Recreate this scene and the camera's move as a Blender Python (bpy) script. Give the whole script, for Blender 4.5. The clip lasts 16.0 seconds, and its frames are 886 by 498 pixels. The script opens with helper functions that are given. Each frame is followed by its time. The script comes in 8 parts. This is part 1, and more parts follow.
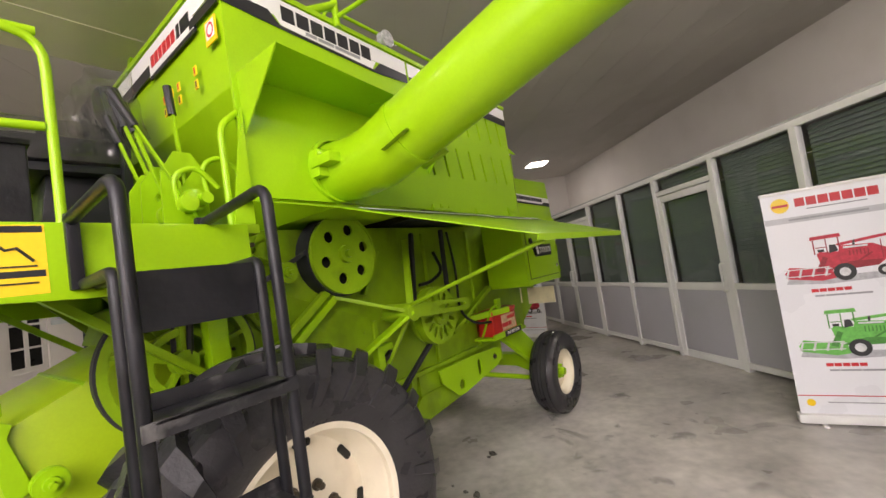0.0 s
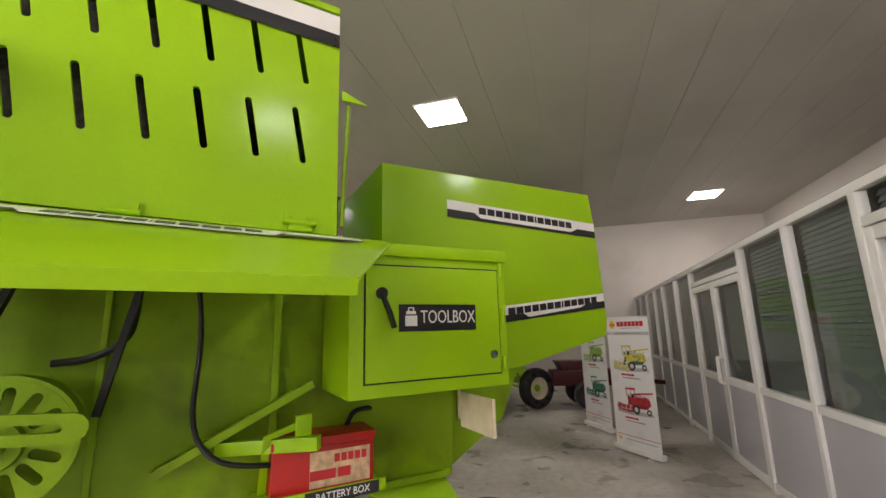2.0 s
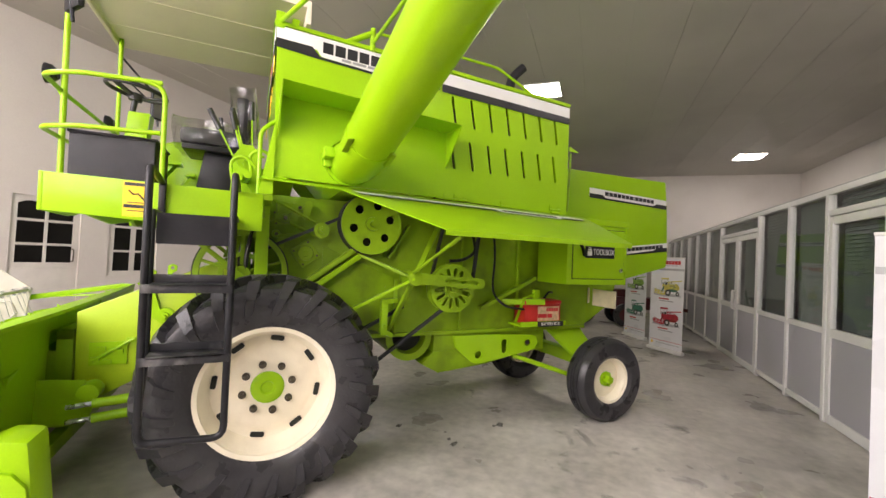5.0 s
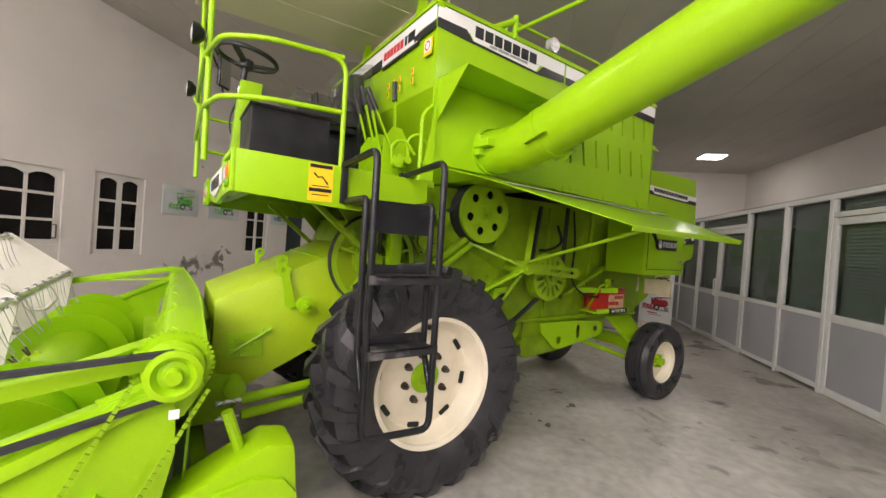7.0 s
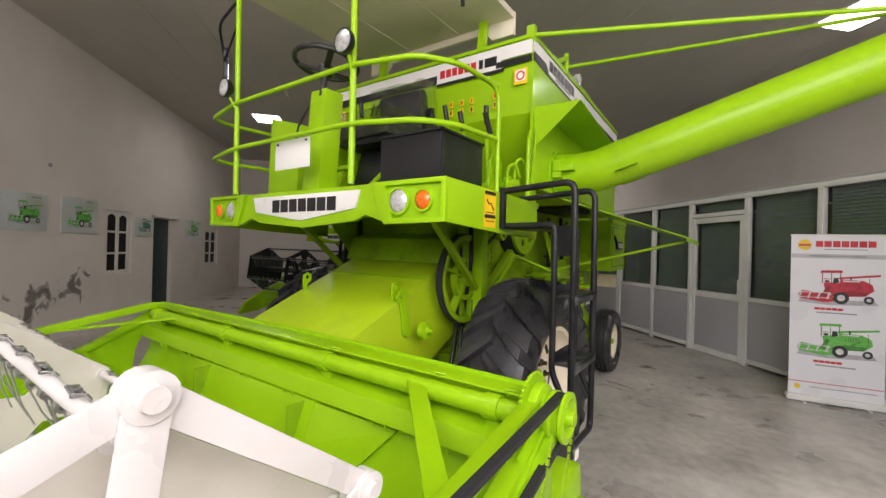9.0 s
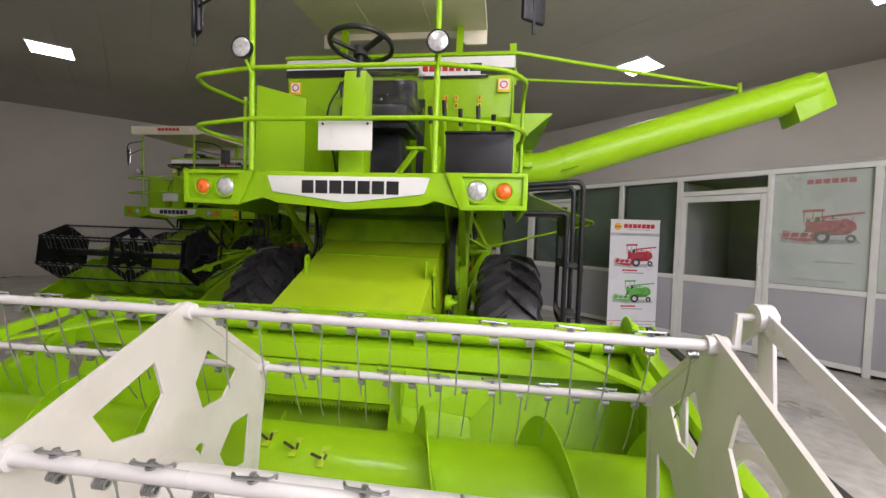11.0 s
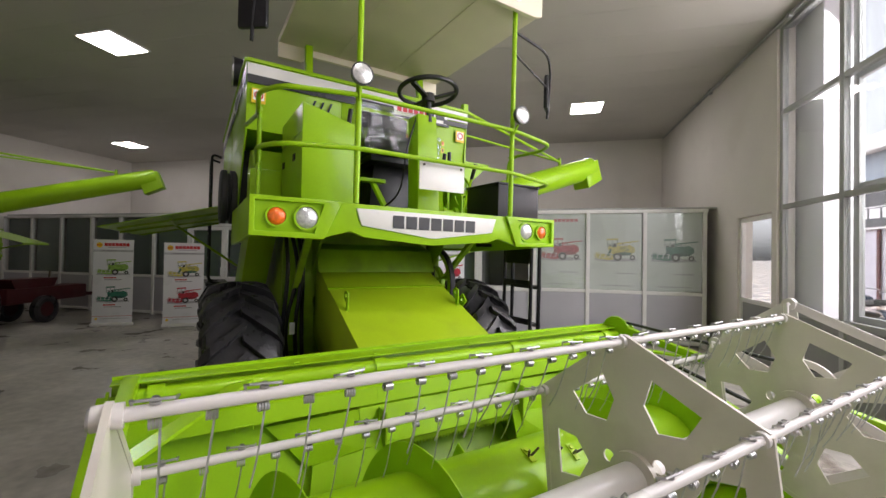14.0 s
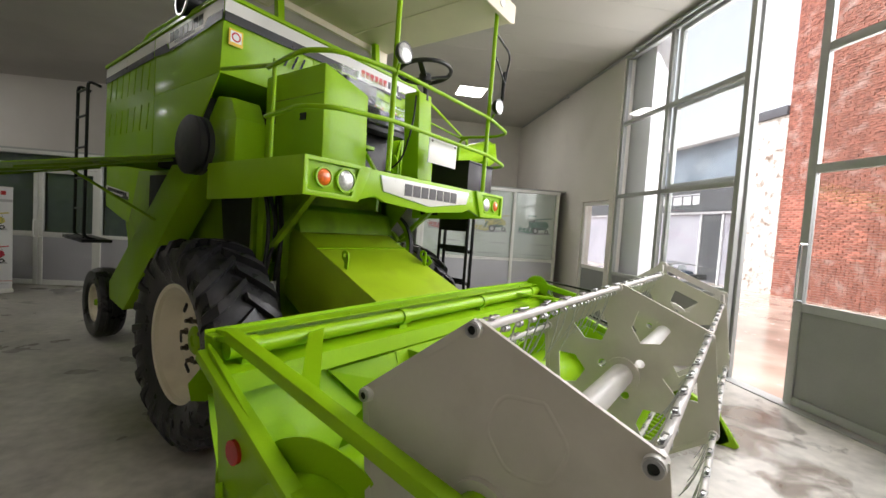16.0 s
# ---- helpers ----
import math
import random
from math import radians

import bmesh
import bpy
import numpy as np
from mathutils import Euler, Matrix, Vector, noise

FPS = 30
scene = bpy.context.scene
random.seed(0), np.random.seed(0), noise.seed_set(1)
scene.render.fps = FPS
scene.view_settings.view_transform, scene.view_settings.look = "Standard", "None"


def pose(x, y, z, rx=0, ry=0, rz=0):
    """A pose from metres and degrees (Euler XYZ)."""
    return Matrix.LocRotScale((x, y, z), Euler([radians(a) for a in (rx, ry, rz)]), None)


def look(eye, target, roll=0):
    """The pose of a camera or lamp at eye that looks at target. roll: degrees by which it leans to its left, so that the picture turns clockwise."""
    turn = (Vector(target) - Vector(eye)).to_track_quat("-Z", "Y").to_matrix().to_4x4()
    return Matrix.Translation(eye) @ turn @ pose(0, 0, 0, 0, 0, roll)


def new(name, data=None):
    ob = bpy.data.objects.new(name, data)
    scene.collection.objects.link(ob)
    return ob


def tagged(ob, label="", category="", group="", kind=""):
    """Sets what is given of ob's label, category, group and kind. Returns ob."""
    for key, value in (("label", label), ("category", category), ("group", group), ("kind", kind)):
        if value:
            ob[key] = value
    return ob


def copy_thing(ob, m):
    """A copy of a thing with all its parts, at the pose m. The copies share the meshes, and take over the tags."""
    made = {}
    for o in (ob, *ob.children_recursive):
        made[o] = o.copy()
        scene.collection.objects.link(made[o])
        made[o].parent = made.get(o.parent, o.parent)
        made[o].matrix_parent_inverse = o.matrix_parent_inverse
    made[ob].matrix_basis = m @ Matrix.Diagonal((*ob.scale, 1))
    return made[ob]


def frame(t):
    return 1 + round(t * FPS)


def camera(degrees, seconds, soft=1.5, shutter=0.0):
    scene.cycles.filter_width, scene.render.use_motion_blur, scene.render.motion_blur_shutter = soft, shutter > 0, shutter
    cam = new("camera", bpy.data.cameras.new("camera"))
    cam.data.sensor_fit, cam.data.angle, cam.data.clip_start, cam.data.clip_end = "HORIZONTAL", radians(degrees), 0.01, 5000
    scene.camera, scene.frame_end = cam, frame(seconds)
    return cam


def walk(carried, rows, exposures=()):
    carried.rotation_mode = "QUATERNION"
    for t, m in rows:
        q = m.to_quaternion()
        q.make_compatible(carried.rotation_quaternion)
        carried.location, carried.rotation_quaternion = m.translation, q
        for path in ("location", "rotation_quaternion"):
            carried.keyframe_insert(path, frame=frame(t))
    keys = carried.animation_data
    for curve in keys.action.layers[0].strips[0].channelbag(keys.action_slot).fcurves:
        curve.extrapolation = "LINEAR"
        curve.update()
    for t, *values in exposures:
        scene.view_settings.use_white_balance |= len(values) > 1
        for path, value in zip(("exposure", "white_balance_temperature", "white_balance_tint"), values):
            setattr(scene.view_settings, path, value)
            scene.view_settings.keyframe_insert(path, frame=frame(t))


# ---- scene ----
cam = camera(94.3, 16.0)
PATH = [
    (0, (2.457, -0.837, 1.489), (1.239, 0.745, 1.608), -8.3),
    (0.5, (2.596, -0.434, 1.488), (1.373, 1.14, 1.652), -6.5),
    (1, (2.829, -0.11, 1.49), (1.58, 1.441, 1.673), -4.7),
    (1.5, (2.576, 1.176, 1.511), (1.058, 2.443, 1.812), -4.5),
    (2, (2.378, 1.908, 1.515), (0.644, 2.822, 1.911), -1.0),
    (2.5, (2.187, 1.961, 1.516), (0.345, 2.614, 1.943), 1.3),
    (3, (2.553, 1.338, 1.504), (0.697, 2.044, 1.742), -0.1),
    (3.5, (3.409, 0.349, 1.457), (1.599, 1.193, 1.572), 0.4),
    (3.7, (3.518, 0.257, 1.443), (1.683, 1.045, 1.547), 1.0),
    (5.8, (3.621, -0.468, 1.454), (1.822, 0.406, 1.474), 3.7),
    (6, (3.505, -0.585, 1.438), (1.715, 0.306, 1.467), 3.4),
    (6.5, (3.247, -0.944, 1.42), (1.486, 0.005, 1.45), 3.8),
    (7, (3.013, -1.258, 1.421), (1.338, -0.166, 1.399), 4.3),
    (7.5, (2.741, -1.518, 1.43), (1.212, -0.228, 1.407), 4.5),
    (8, (2.525, -1.888, 1.463), (1.103, -0.482, 1.506), 4.4),
    (8.5, (2.282, -2.2, 1.453), (0.959, -0.7, 1.486), 2.7),
    (9, (1.977, -2.473, 1.466), (0.826, -0.837, 1.473), 1.5),
    (9.2, (1.854, -2.595, 1.462), (0.785, -0.905, 1.464), 1.1),
    (11.3, (0.67, -3.276, 1.461), (0.545, -1.282, 1.373), 1.0),
    (11.5, (0.525, -3.252, 1.461), (0.508, -1.255, 1.368), 0.4),
    (12, (0.16, -3.208, 1.462), (0.432, -1.229, 1.365), 0.2),
    (12.5, (-0.192, -3.188, 1.486), (0.323, -1.257, 1.399), -0.3),
    (13, (-0.554, -3.101, 1.507), (0.132, -1.223, 1.435), -0.7),
    (13.5, (-0.909, -3.08, 1.515), (-0.051, -1.274, 1.482), -0.7),
    (14, (-1.201, -3.162, 1.521), (-0.159, -1.454, 1.548), 0.9),
    (14.5, (-1.472, -3.279, 1.522), (-0.322, -1.642, 1.517), 2.7),
    (15, (-1.789, -3.221, 1.507), (-0.525, -1.673, 1.444), 3.7),
    (15.5, (-1.963, -3.056, 1.485), (-0.522, -1.671, 1.404), 3.6),
    (16, (-2.158, -2.797, 1.481), (-0.551, -1.611, 1.376), 3.7),
]
walk(cam, [(t, look(eye, target, roll)) for t, eye, target, roll in PATH],
     [(0.0, 1.92, 6700, 22), (1.0, 2.24, 6700, 22), (3.5, 2.35, 6700, 21), (6.0, 2.08, 6600, 21), (8.0, 1.58, 6600, 19), (9.0, 1.42, 6500, 19),
      (11.5, 1.36, 6250, 20), (13.0, 1.34, 6300, 20), (14.5, 1.42, 6300, 16), (16.0, 1.46, 6300, 12)])
SKY, LAMP = 0.11, 9.8

# ---- light and sky ----
world = bpy.data.worlds.new("overcast_sky")
scene.world = world
world.use_nodes = True
wn = world.node_tree
sky = wn.nodes.new("ShaderNodeTexSky")
sky.sky_type = "NISHITA"
sky.sun_disc = False
sky.sun_elevation, sky.sun_rotation = radians(58), radians(-25)
sky.dust_density = 4.0
wn.nodes["Background"].inputs["Strength"].default_value = SKY
pale = wn.nodes.new("ShaderNodeHueSaturation")
pale.inputs["Saturation"].default_value, pale.inputs["Value"].default_value = 0.12, 1.3
wn.links.new(sky.outputs["Color"], pale.inputs["Color"])
wn.links.new(pale.outputs["Color"], wn.nodes["Background"].inputs["Color"])
sun_data = bpy.data.lights.new("sun", "SUN")
sun_data.energy, sun_data.angle, sun_data.color = 0.6, radians(14), (1.0, 0.97, 0.92)
sun = new("sun", sun_data)
sun.matrix_world = look((-12, 34, 60), (4, -1, 0))


# daylight in the glazed opening of the front wall
day_data = bpy.data.lights.new("window_daylight", "AREA")
day_data.shape, day_data.size, day_data.size_y, day_data.energy, day_data.color = "RECTANGLE", 6.0, 2.8, 150.0, (1.0, 0.985, 0.965)
day = new("window_daylight", day_data)
day.matrix_world = pose(0, 0, 0, 0, 0, -45) @ pose(5.3, -0.15, 3.2, 0, 56, 0) @ pose(0, 0, 0, 0, 0, 90)


# ---- materials ----
def material(name, rgb, rough=0.5, metal=0.0, coat=0.0, noise_scale=6.0, vary=0.12, bump=0.0, bump_scale=40.0,
             fine=90.0, fine_vary=0.025, rough_vary=0.08, spec=0.5, sheen=0.19, dirt=None, dirt_amount=0.0, dirt_scale=3.0, rand=0.0):
    """A painted or plain surface: broad and fine tone variation, uneven gloss, slight relief and optional dirt."""
    mat = bpy.data.materials.new(name)
    mat.use_nodes = True
    nt = mat.node_tree
    b = nt.nodes["Principled BSDF"]
    b.inputs["Metallic"].default_value = metal
    b.inputs["Coat Weight"].default_value = coat
    b.inputs["Coat Roughness"].default_value = sheen
    b.inputs["Specular IOR Level"].default_value = spec
    tc = nt.nodes.new("ShaderNodeTexCoord")

    def noise_node(scale, detail=4.0):
        n = nt.nodes.new("ShaderNodeTexNoise")
        n.inputs["Scale"].default_value, n.inputs["Detail"].default_value = scale, detail
        nt.links.new(tc.outputs["Object"], n.inputs["Vector"])
        return n.outputs["Fac"]

    def ramp(source, lo, hi, a, c):
        m = nt.nodes.new("ShaderNodeMapRange")
        for key, v in (("From Min", lo), ("From Max", hi), ("To Min", a), ("To Max", c)):
            m.inputs[key].default_value = v
        nt.links.new(source, m.inputs["Value"])
        return m.outputs["Result"]

    broad, small = noise_node(noise_scale), noise_node(fine, 2.0)
    hsv = nt.nodes.new("ShaderNodeHueSaturation")
    hsv.inputs["Color"].default_value = (*rgb, 1)
    add = nt.nodes.new("ShaderNodeMath")
    add.operation = "ADD"
    nt.links.new(ramp(broad, 0.3, 0.7, 1 - vary, 1 + vary), add.inputs[0])
    nt.links.new(ramp(small, 0.3, 0.7, -fine_vary, fine_vary), add.inputs[1])
    value = add.outputs[0]
    if rand:
        info = nt.nodes.new("ShaderNodeObjectInfo")
        more = nt.nodes.new("ShaderNodeMath")
        more.operation = "ADD"
        nt.links.new(value, more.inputs[0])
        nt.links.new(ramp(info.outputs["Random"], 0, 1, -rand, rand), more.inputs[1])
        value = more.outputs[0]
    nt.links.new(value, hsv.inputs["Value"])
    colour = hsv.outputs["Color"]
    if dirt:
        mix = nt.nodes.new("ShaderNodeMix")
        mix.data_type = "RGBA"
        mix.inputs["B"].default_value = (*dirt, 1)
        nt.links.new(ramp(noise_node(dirt_scale, 8.0), 0.52, 0.72, 0, dirt_amount), mix.inputs["Factor"])
        nt.links.new(colour, mix.inputs["A"])
        colour = mix.outputs["Result"]
    nt.links.new(colour, b.inputs["Base Color"])
    nt.links.new(ramp(broad, 0.3, 0.7, max(0.02, rough - rough_vary), min(1, rough + rough_vary)), b.inputs["Roughness"])
    if bump:
        bp = nt.nodes.new("ShaderNodeBump")
        bp.inputs["Strength"].default_value, bp.inputs["Distance"].default_value = 1.0, bump
        nt.links.new(noise_node(bump_scale, 3.0), bp.inputs["Height"])
        nt.links.new(bp.outputs["Normal"], b.inputs["Normal"])
    return mat


def stain(name, rgb, rough, scale, lo, hi, most=0.8):
    """A blotched film: noise decides where it covers, and it thins out towards the edges of its sheet."""
    mat = bpy.data.materials.new(name)
    mat.use_nodes = True
    nt = mat.node_tree
    b, out = nt.nodes["Principled BSDF"], nt.nodes["Material Output"]
    b.inputs["Base Color"].default_value, b.inputs["Roughness"].default_value = (*rgb, 1), rough
    tc, n = nt.nodes.new("ShaderNodeTexCoord"), nt.nodes.new("ShaderNodeTexNoise")
    n.inputs["Scale"].default_value, n.inputs["Detail"].default_value, n.inputs["Distortion"].default_value = scale, 7.0, 0.6
    nt.links.new(tc.outputs["Object"], n.inputs["Vector"])
    centre = nt.nodes.new("ShaderNodeVectorMath")
    centre.operation, centre.inputs[1].default_value = "SUBTRACT", (0.5, 0.5, 0.5)
    nt.links.new(tc.outputs["Generated"], centre.inputs[0])
    length = nt.nodes.new("ShaderNodeVectorMath")
    length.operation = "LENGTH"
    nt.links.new(centre.outputs[0], length.inputs[0])
    less = nt.nodes.new("ShaderNodeMath")
    less.operation, less.inputs[1].default_value = "MULTIPLY_ADD", -0.55
    nt.links.new(length.outputs["Value"], less.inputs[0])
    nt.links.new(n.outputs["Fac"], less.inputs[2])
    m = nt.nodes.new("ShaderNodeMapRange")
    for key, v in (("From Min", lo), ("From Max", hi), ("To Min", 0.0), ("To Max", most)):
        m.inputs[key].default_value = v
    nt.links.new(less.outputs[0], m.inputs["Value"])
    mix, clear = nt.nodes.new("ShaderNodeMixShader"), nt.nodes.new("ShaderNodeBsdfTransparent")
    nt.links.new(m.outputs["Result"], mix.inputs[0])
    nt.links.new(clear.outputs[0], mix.inputs[1])
    nt.links.new(b.outputs[0], mix.inputs[2])
    nt.links.new(mix.outputs[0], out.inputs["Surface"])
    return mat


def glow(name, rgb, strength):
    mat = bpy.data.materials.new(name)
    mat.use_nodes = True
    b = mat.node_tree.nodes["Principled BSDF"]
    b.inputs["Base Color"].default_value = (*rgb, 1)
    b.inputs["Emission Color"].default_value = (*rgb, 1)
    b.inputs["Emission Strength"].default_value = strength
    return mat


def glass(name, rgb, rough=0.0, gloss=0.04):
    """Thin clear sheet: mostly straight through, with a mirror gloss that grows at grazing angles."""
    mat = bpy.data.materials.new(name)
    mat.use_nodes = True
    nt = mat.node_tree
    nt.nodes.remove(nt.nodes["Principled BSDF"])
    out = nt.nodes["Material Output"]
    t, g, m = (nt.nodes.new("ShaderNodeBsdf" + k) for k in ("Transparent", "Glossy", "Transparent"))
    nt.nodes.remove(m)
    mix, edge = nt.nodes.new("ShaderNodeMixShader"), nt.nodes.new("ShaderNodeLayerWeight")
    edge.inputs["Blend"].default_value = 0.5
    power, fres = nt.nodes.new("ShaderNodeMath"), nt.nodes.new("ShaderNodeMath")
    power.operation, power.inputs[1].default_value = "POWER", 5.0
    fres.operation, fres.inputs[1].default_value, fres.inputs[2].default_value = "MULTIPLY_ADD", 0.9 - gloss, gloss
    nt.links.new(edge.outputs["Facing"], power.inputs[0])
    nt.links.new(power.outputs[0], fres.inputs[0])
    t.inputs["Color"].default_value = (*rgb, 1)
    g.inputs["Roughness"].default_value = rough
    nt.links.new(fres.outputs[0], mix.inputs[0])
    nt.links.new(t.outputs[0], mix.inputs[1])
    nt.links.new(g.outputs[0], mix.inputs[2])
    nt.links.new(mix.outputs[0], out.inputs["Surface"])
    return mat


GREEN = material("lime_green_paint", (0.285, 0.525, 0.003), 0.42, coat=0.28, spec=0.18, sheen=0.15, noise_scale=2.5, vary=0.05, bump=0.0015, bump_scale=7, fine_vary=0.02, rough_vary=0.07)
# dusty greens, darkened in the colour for the shade under apron and deck
GREEN_DULL = material("dusty_and_shaded_lime_paint", (0.225, 0.39, 0.004), 0.45, spec=0.32, noise_scale=4, vary=0.16, bump=0.0012, bump_scale=30, dirt=(0.10, 0.15, 0.008), dirt_amount=0.5, dirt_scale=5)
BODY = material("shade_darkened_body_paint", (0.195, 0.34, 0.003), 0.45, spec=0.32, noise_scale=3, vary=0.22, bump=0.002, bump_scale=14, dirt=(0.06, 0.085, 0.006), dirt_amount=0.6, dirt_scale=3.5)
CREAM = material("cream_rim_paint", (0.82, 0.75, 0.58), 0.36, noise_scale=5, vary=0.05, dirt=(0.45, 0.36, 0.22), dirt_amount=0.25, dirt_scale=6, fine_vary=0.01)
RUBBER = material("black_tyre_rubber", (0.029, 0.028, 0.030), 0.31, noise_scale=7, vary=0.35, bump=0.002, bump_scale=60, dirt=(0.07, 0.066, 0.062), dirt_amount=0.4, dirt_scale=4, spec=0.4)
BLACK = material("black_enamel", (0.010, 0.010, 0.012), 0.36, spec=0.35, noise_scale=8, vary=0.3, bump=0.001, bump_scale=50, dirt=(0.045, 0.045, 0.045), dirt_amount=0.3, dirt_scale=7)
STEP = material("worn_black_step_plate", (0.016, 0.016, 0.018), 0.4, noise_scale=8, vary=0.3, bump=0.001, bump_scale=50, dirt=(0.22, 0.21, 0.20), dirt_amount=0.7, dirt_scale=9)
BELT = material("black_drive_belt", (0.018, 0.018, 0.022), 0.62, noise_scale=20, vary=0.3)
VINYL = material("black_vinyl", (0.015, 0.015, 0.016), 0.42, noise_scale=12, vary=0.2, bump=0.002, bump_scale=25)
REEL_WHITE = material("off_white_reel_paint", (0.60, 0.57, 0.50), 0.4, noise_scale=3, vary=0.06, bump=0.002, bump_scale=9, dirt=(0.36, 0.33, 0.26), dirt_amount=0.3, dirt_scale=5, fine_vary=0.01)
BAT_WHITE = material("white_tube_paint", (0.65, 0.63, 0.605), 0.33, noise_scale=4, vary=0.05, dirt=(0.5, 0.45, 0.38), dirt_amount=0.2, dirt_scale=9, fine_vary=0.01)
STEEL = material("bright_zinc_steel", (0.55, 0.55, 0.56), 0.3, metal=1.0, noise_scale=30, vary=0.2)
WIRE = material("dull_spring_wire", (0.46, 0.46, 0.47), 0.38, metal=0.9, noise_scale=30, vary=0.2)
IRON = material("dark_bolt_iron", (0.10, 0.085, 0.06), 0.5, metal=0.7, noise_scale=30, vary=0.3)
# near-black: shade of recesses put into the colour, also for dark parts
DARK = material("dark_part_and_gap_shade", (0.012, 0.014, 0.010), 0.7, noise_scale=10, vary=0.2)
WHITE_VINYL = material("white_decal_vinyl", (0.78, 0.77, 0.74), 0.35, noise_scale=6, vary=0.03, fine_vary=0.01)
BLACK_VINYL = material("black_decal_vinyl", (0.016, 0.016, 0.018), 0.35, noise_scale=6, vary=0.1)
GREY_VINYL = material("grey_print", (0.30, 0.30, 0.31), 0.45)
RED_VINYL = material("red_print", (0.55, 0.025, 0.03), 0.4)
YELLOW_VINYL = material("yellow_warning_vinyl", (0.85, 0.56, 0.01), 0.4)
CANOPY = material("cream_canopy_sheet", (0.71, 0.655, 0.51), 0.5, noise_scale=2.5, vary=0.05, bump=0.001, bump_scale=12, fine_vary=0.01)
AMBER = material("amber_lamp_lens", (0.85, 0.16, 0.01), 0.16, coat=0.6, noise_scale=60, vary=0.25, bump=0.001, bump_scale=160)
LENS = material("clear_lamp_lens", (0.62, 0.63, 0.62), 0.12, metal=0.45, coat=0.8, noise_scale=50, vary=0.3, bump=0.002, bump_scale=110)
RED_LENS = material("red_reflector", (0.42, 0.01, 0.01), 0.2, coat=0.5)
MIRROR = material("mirror_glass", (0.8, 0.8, 0.82), 0.02, metal=1.0, vary=0.0, fine_vary=0.0, rough_vary=0.0)
BATTERY = material("red_battery_case", (0.48, 0.02, 0.015), 0.35, noise_scale=10, vary=0.1)
CARD = material("bare_fibreboard", (0.72, 0.62, 0.42), 0.75, noise_scale=14, vary=0.1)
FEEDER = material("matt_yellow_green_paint", (0.37, 0.545, 0.008), 0.42, noise_scale=3, vary=0.07, bump=0.0015, bump_scale=6, dirt=(0.27, 0.34, 0.03), dirt_amount=0.3, dirt_scale=4)
GLOSS_BLACK = material("satin_black_sheet", (0.016, 0.015, 0.017), 0.42, spec=0.35, noise_scale=6, vary=0.1, bump=0.0008, bump_scale=6)
CHROME = material("lamp_chrome", (0.7, 0.7, 0.7), 0.15, metal=1.0)

# ---- mesh tools ----
V = Vector


def basis(axis):
    """Two unit vectors across an axis."""
    a = V(axis).normalized()
    s = V((0, 0, 1)) if abs(a.z) < 0.9 else V((0, 1, 0))
    p = a.cross(s).normalized()
    return p, a.cross(p).normalized()


def box(bm, lo, hi, m=None):
    m = m or Matrix()
    c = [bm.verts.new(m @ V((x, y, z))) for z in (lo[2], hi[2]) for y in (lo[1], hi[1]) for x in (lo[0], hi[0])]
    for f in ((0, 2, 3, 1), (4, 5, 7, 6), (0, 1, 5, 4), (2, 6, 7, 3), (0, 4, 6, 2), (1, 3, 7, 5)):
        bm.faces.new([c[i] for i in f])
    return bm


def prism(bm, pts, vec):
    """A flat outline of points pushed along vec."""
    vec = V(vec)
    a = [bm.verts.new(V(p)) for p in pts]
    b = [bm.verts.new(V(p) + vec) for p in pts]
    bm.faces.new(a[::-1])
    bm.faces.new(b)
    n = len(pts)
    for i in range(n):
        bm.faces.new((a[i], a[(i + 1) % n], b[(i + 1) % n], b[i]))
    return bm


def sheet(bm, quad, thick):
    """A thin plate through points in order, thickened against its normal."""
    q = [V(p) for p in quad]
    nrm = (q[1] - q[0]).cross(q[-1] - q[0]).normalized()
    return prism(bm, q, nrm * -thick)


def rounded(pts, r, k=4):
    """A bent line with rounded corners."""
    p = [V(q) for q in pts]
    out = [p[0]]
    for a, b, c in zip(p, p[1:], p[2:]):
        d, e = (a - b), (c - b)
        s, t = b + d.normalized() * min(r, d.length * 0.45), b + e.normalized() * min(r, e.length * 0.45)
        for i in range(k + 1):
            f = i / k
            out.append((s * (1 - f) + b * f) * (1 - f) + (b * (1 - f) + t * f) * f)
    out.append(p[-1])
    return out


def tube(bm, pts, r, n=14, bend=0.0, flat=None):
    """A round bar along a line; flat=(w, h) gives a square one."""
    p = rounded(pts, bend) if bend else [V(q) for q in pts]
    rings = []
    prev = None
    for i, q in enumerate(p):
        a = (p[min(i + 1, len(p) - 1)] - p[max(i - 1, 0)]).normalized()
        if prev is None:
            s, t = basis(a)
        else:
            s = (prev - a * prev.dot(a)).normalized()
            t = a.cross(s)
        prev = s
        if flat:
            w, h = flat
            rings.append([bm.verts.new(q + s * x * w / 2 + t * y * h / 2) for x, y in ((1, 1), (-1, 1), (-1, -1), (1, -1))])
        else:
            rings.append([bm.verts.new(q + (s * math.cos(2 * math.pi * j / n) + t * math.sin(2 * math.pi * j / n)) * r) for j in range(n)])
    for a, b in zip(rings, rings[1:]):
        m = len(a)
        for j in range(m):
            bm.faces.new((a[j], a[(j + 1) % m], b[(j + 1) % m], b[j]))
    bm.faces.new(rings[0][::-1])
    bm.faces.new(rings[-1])
    return bm


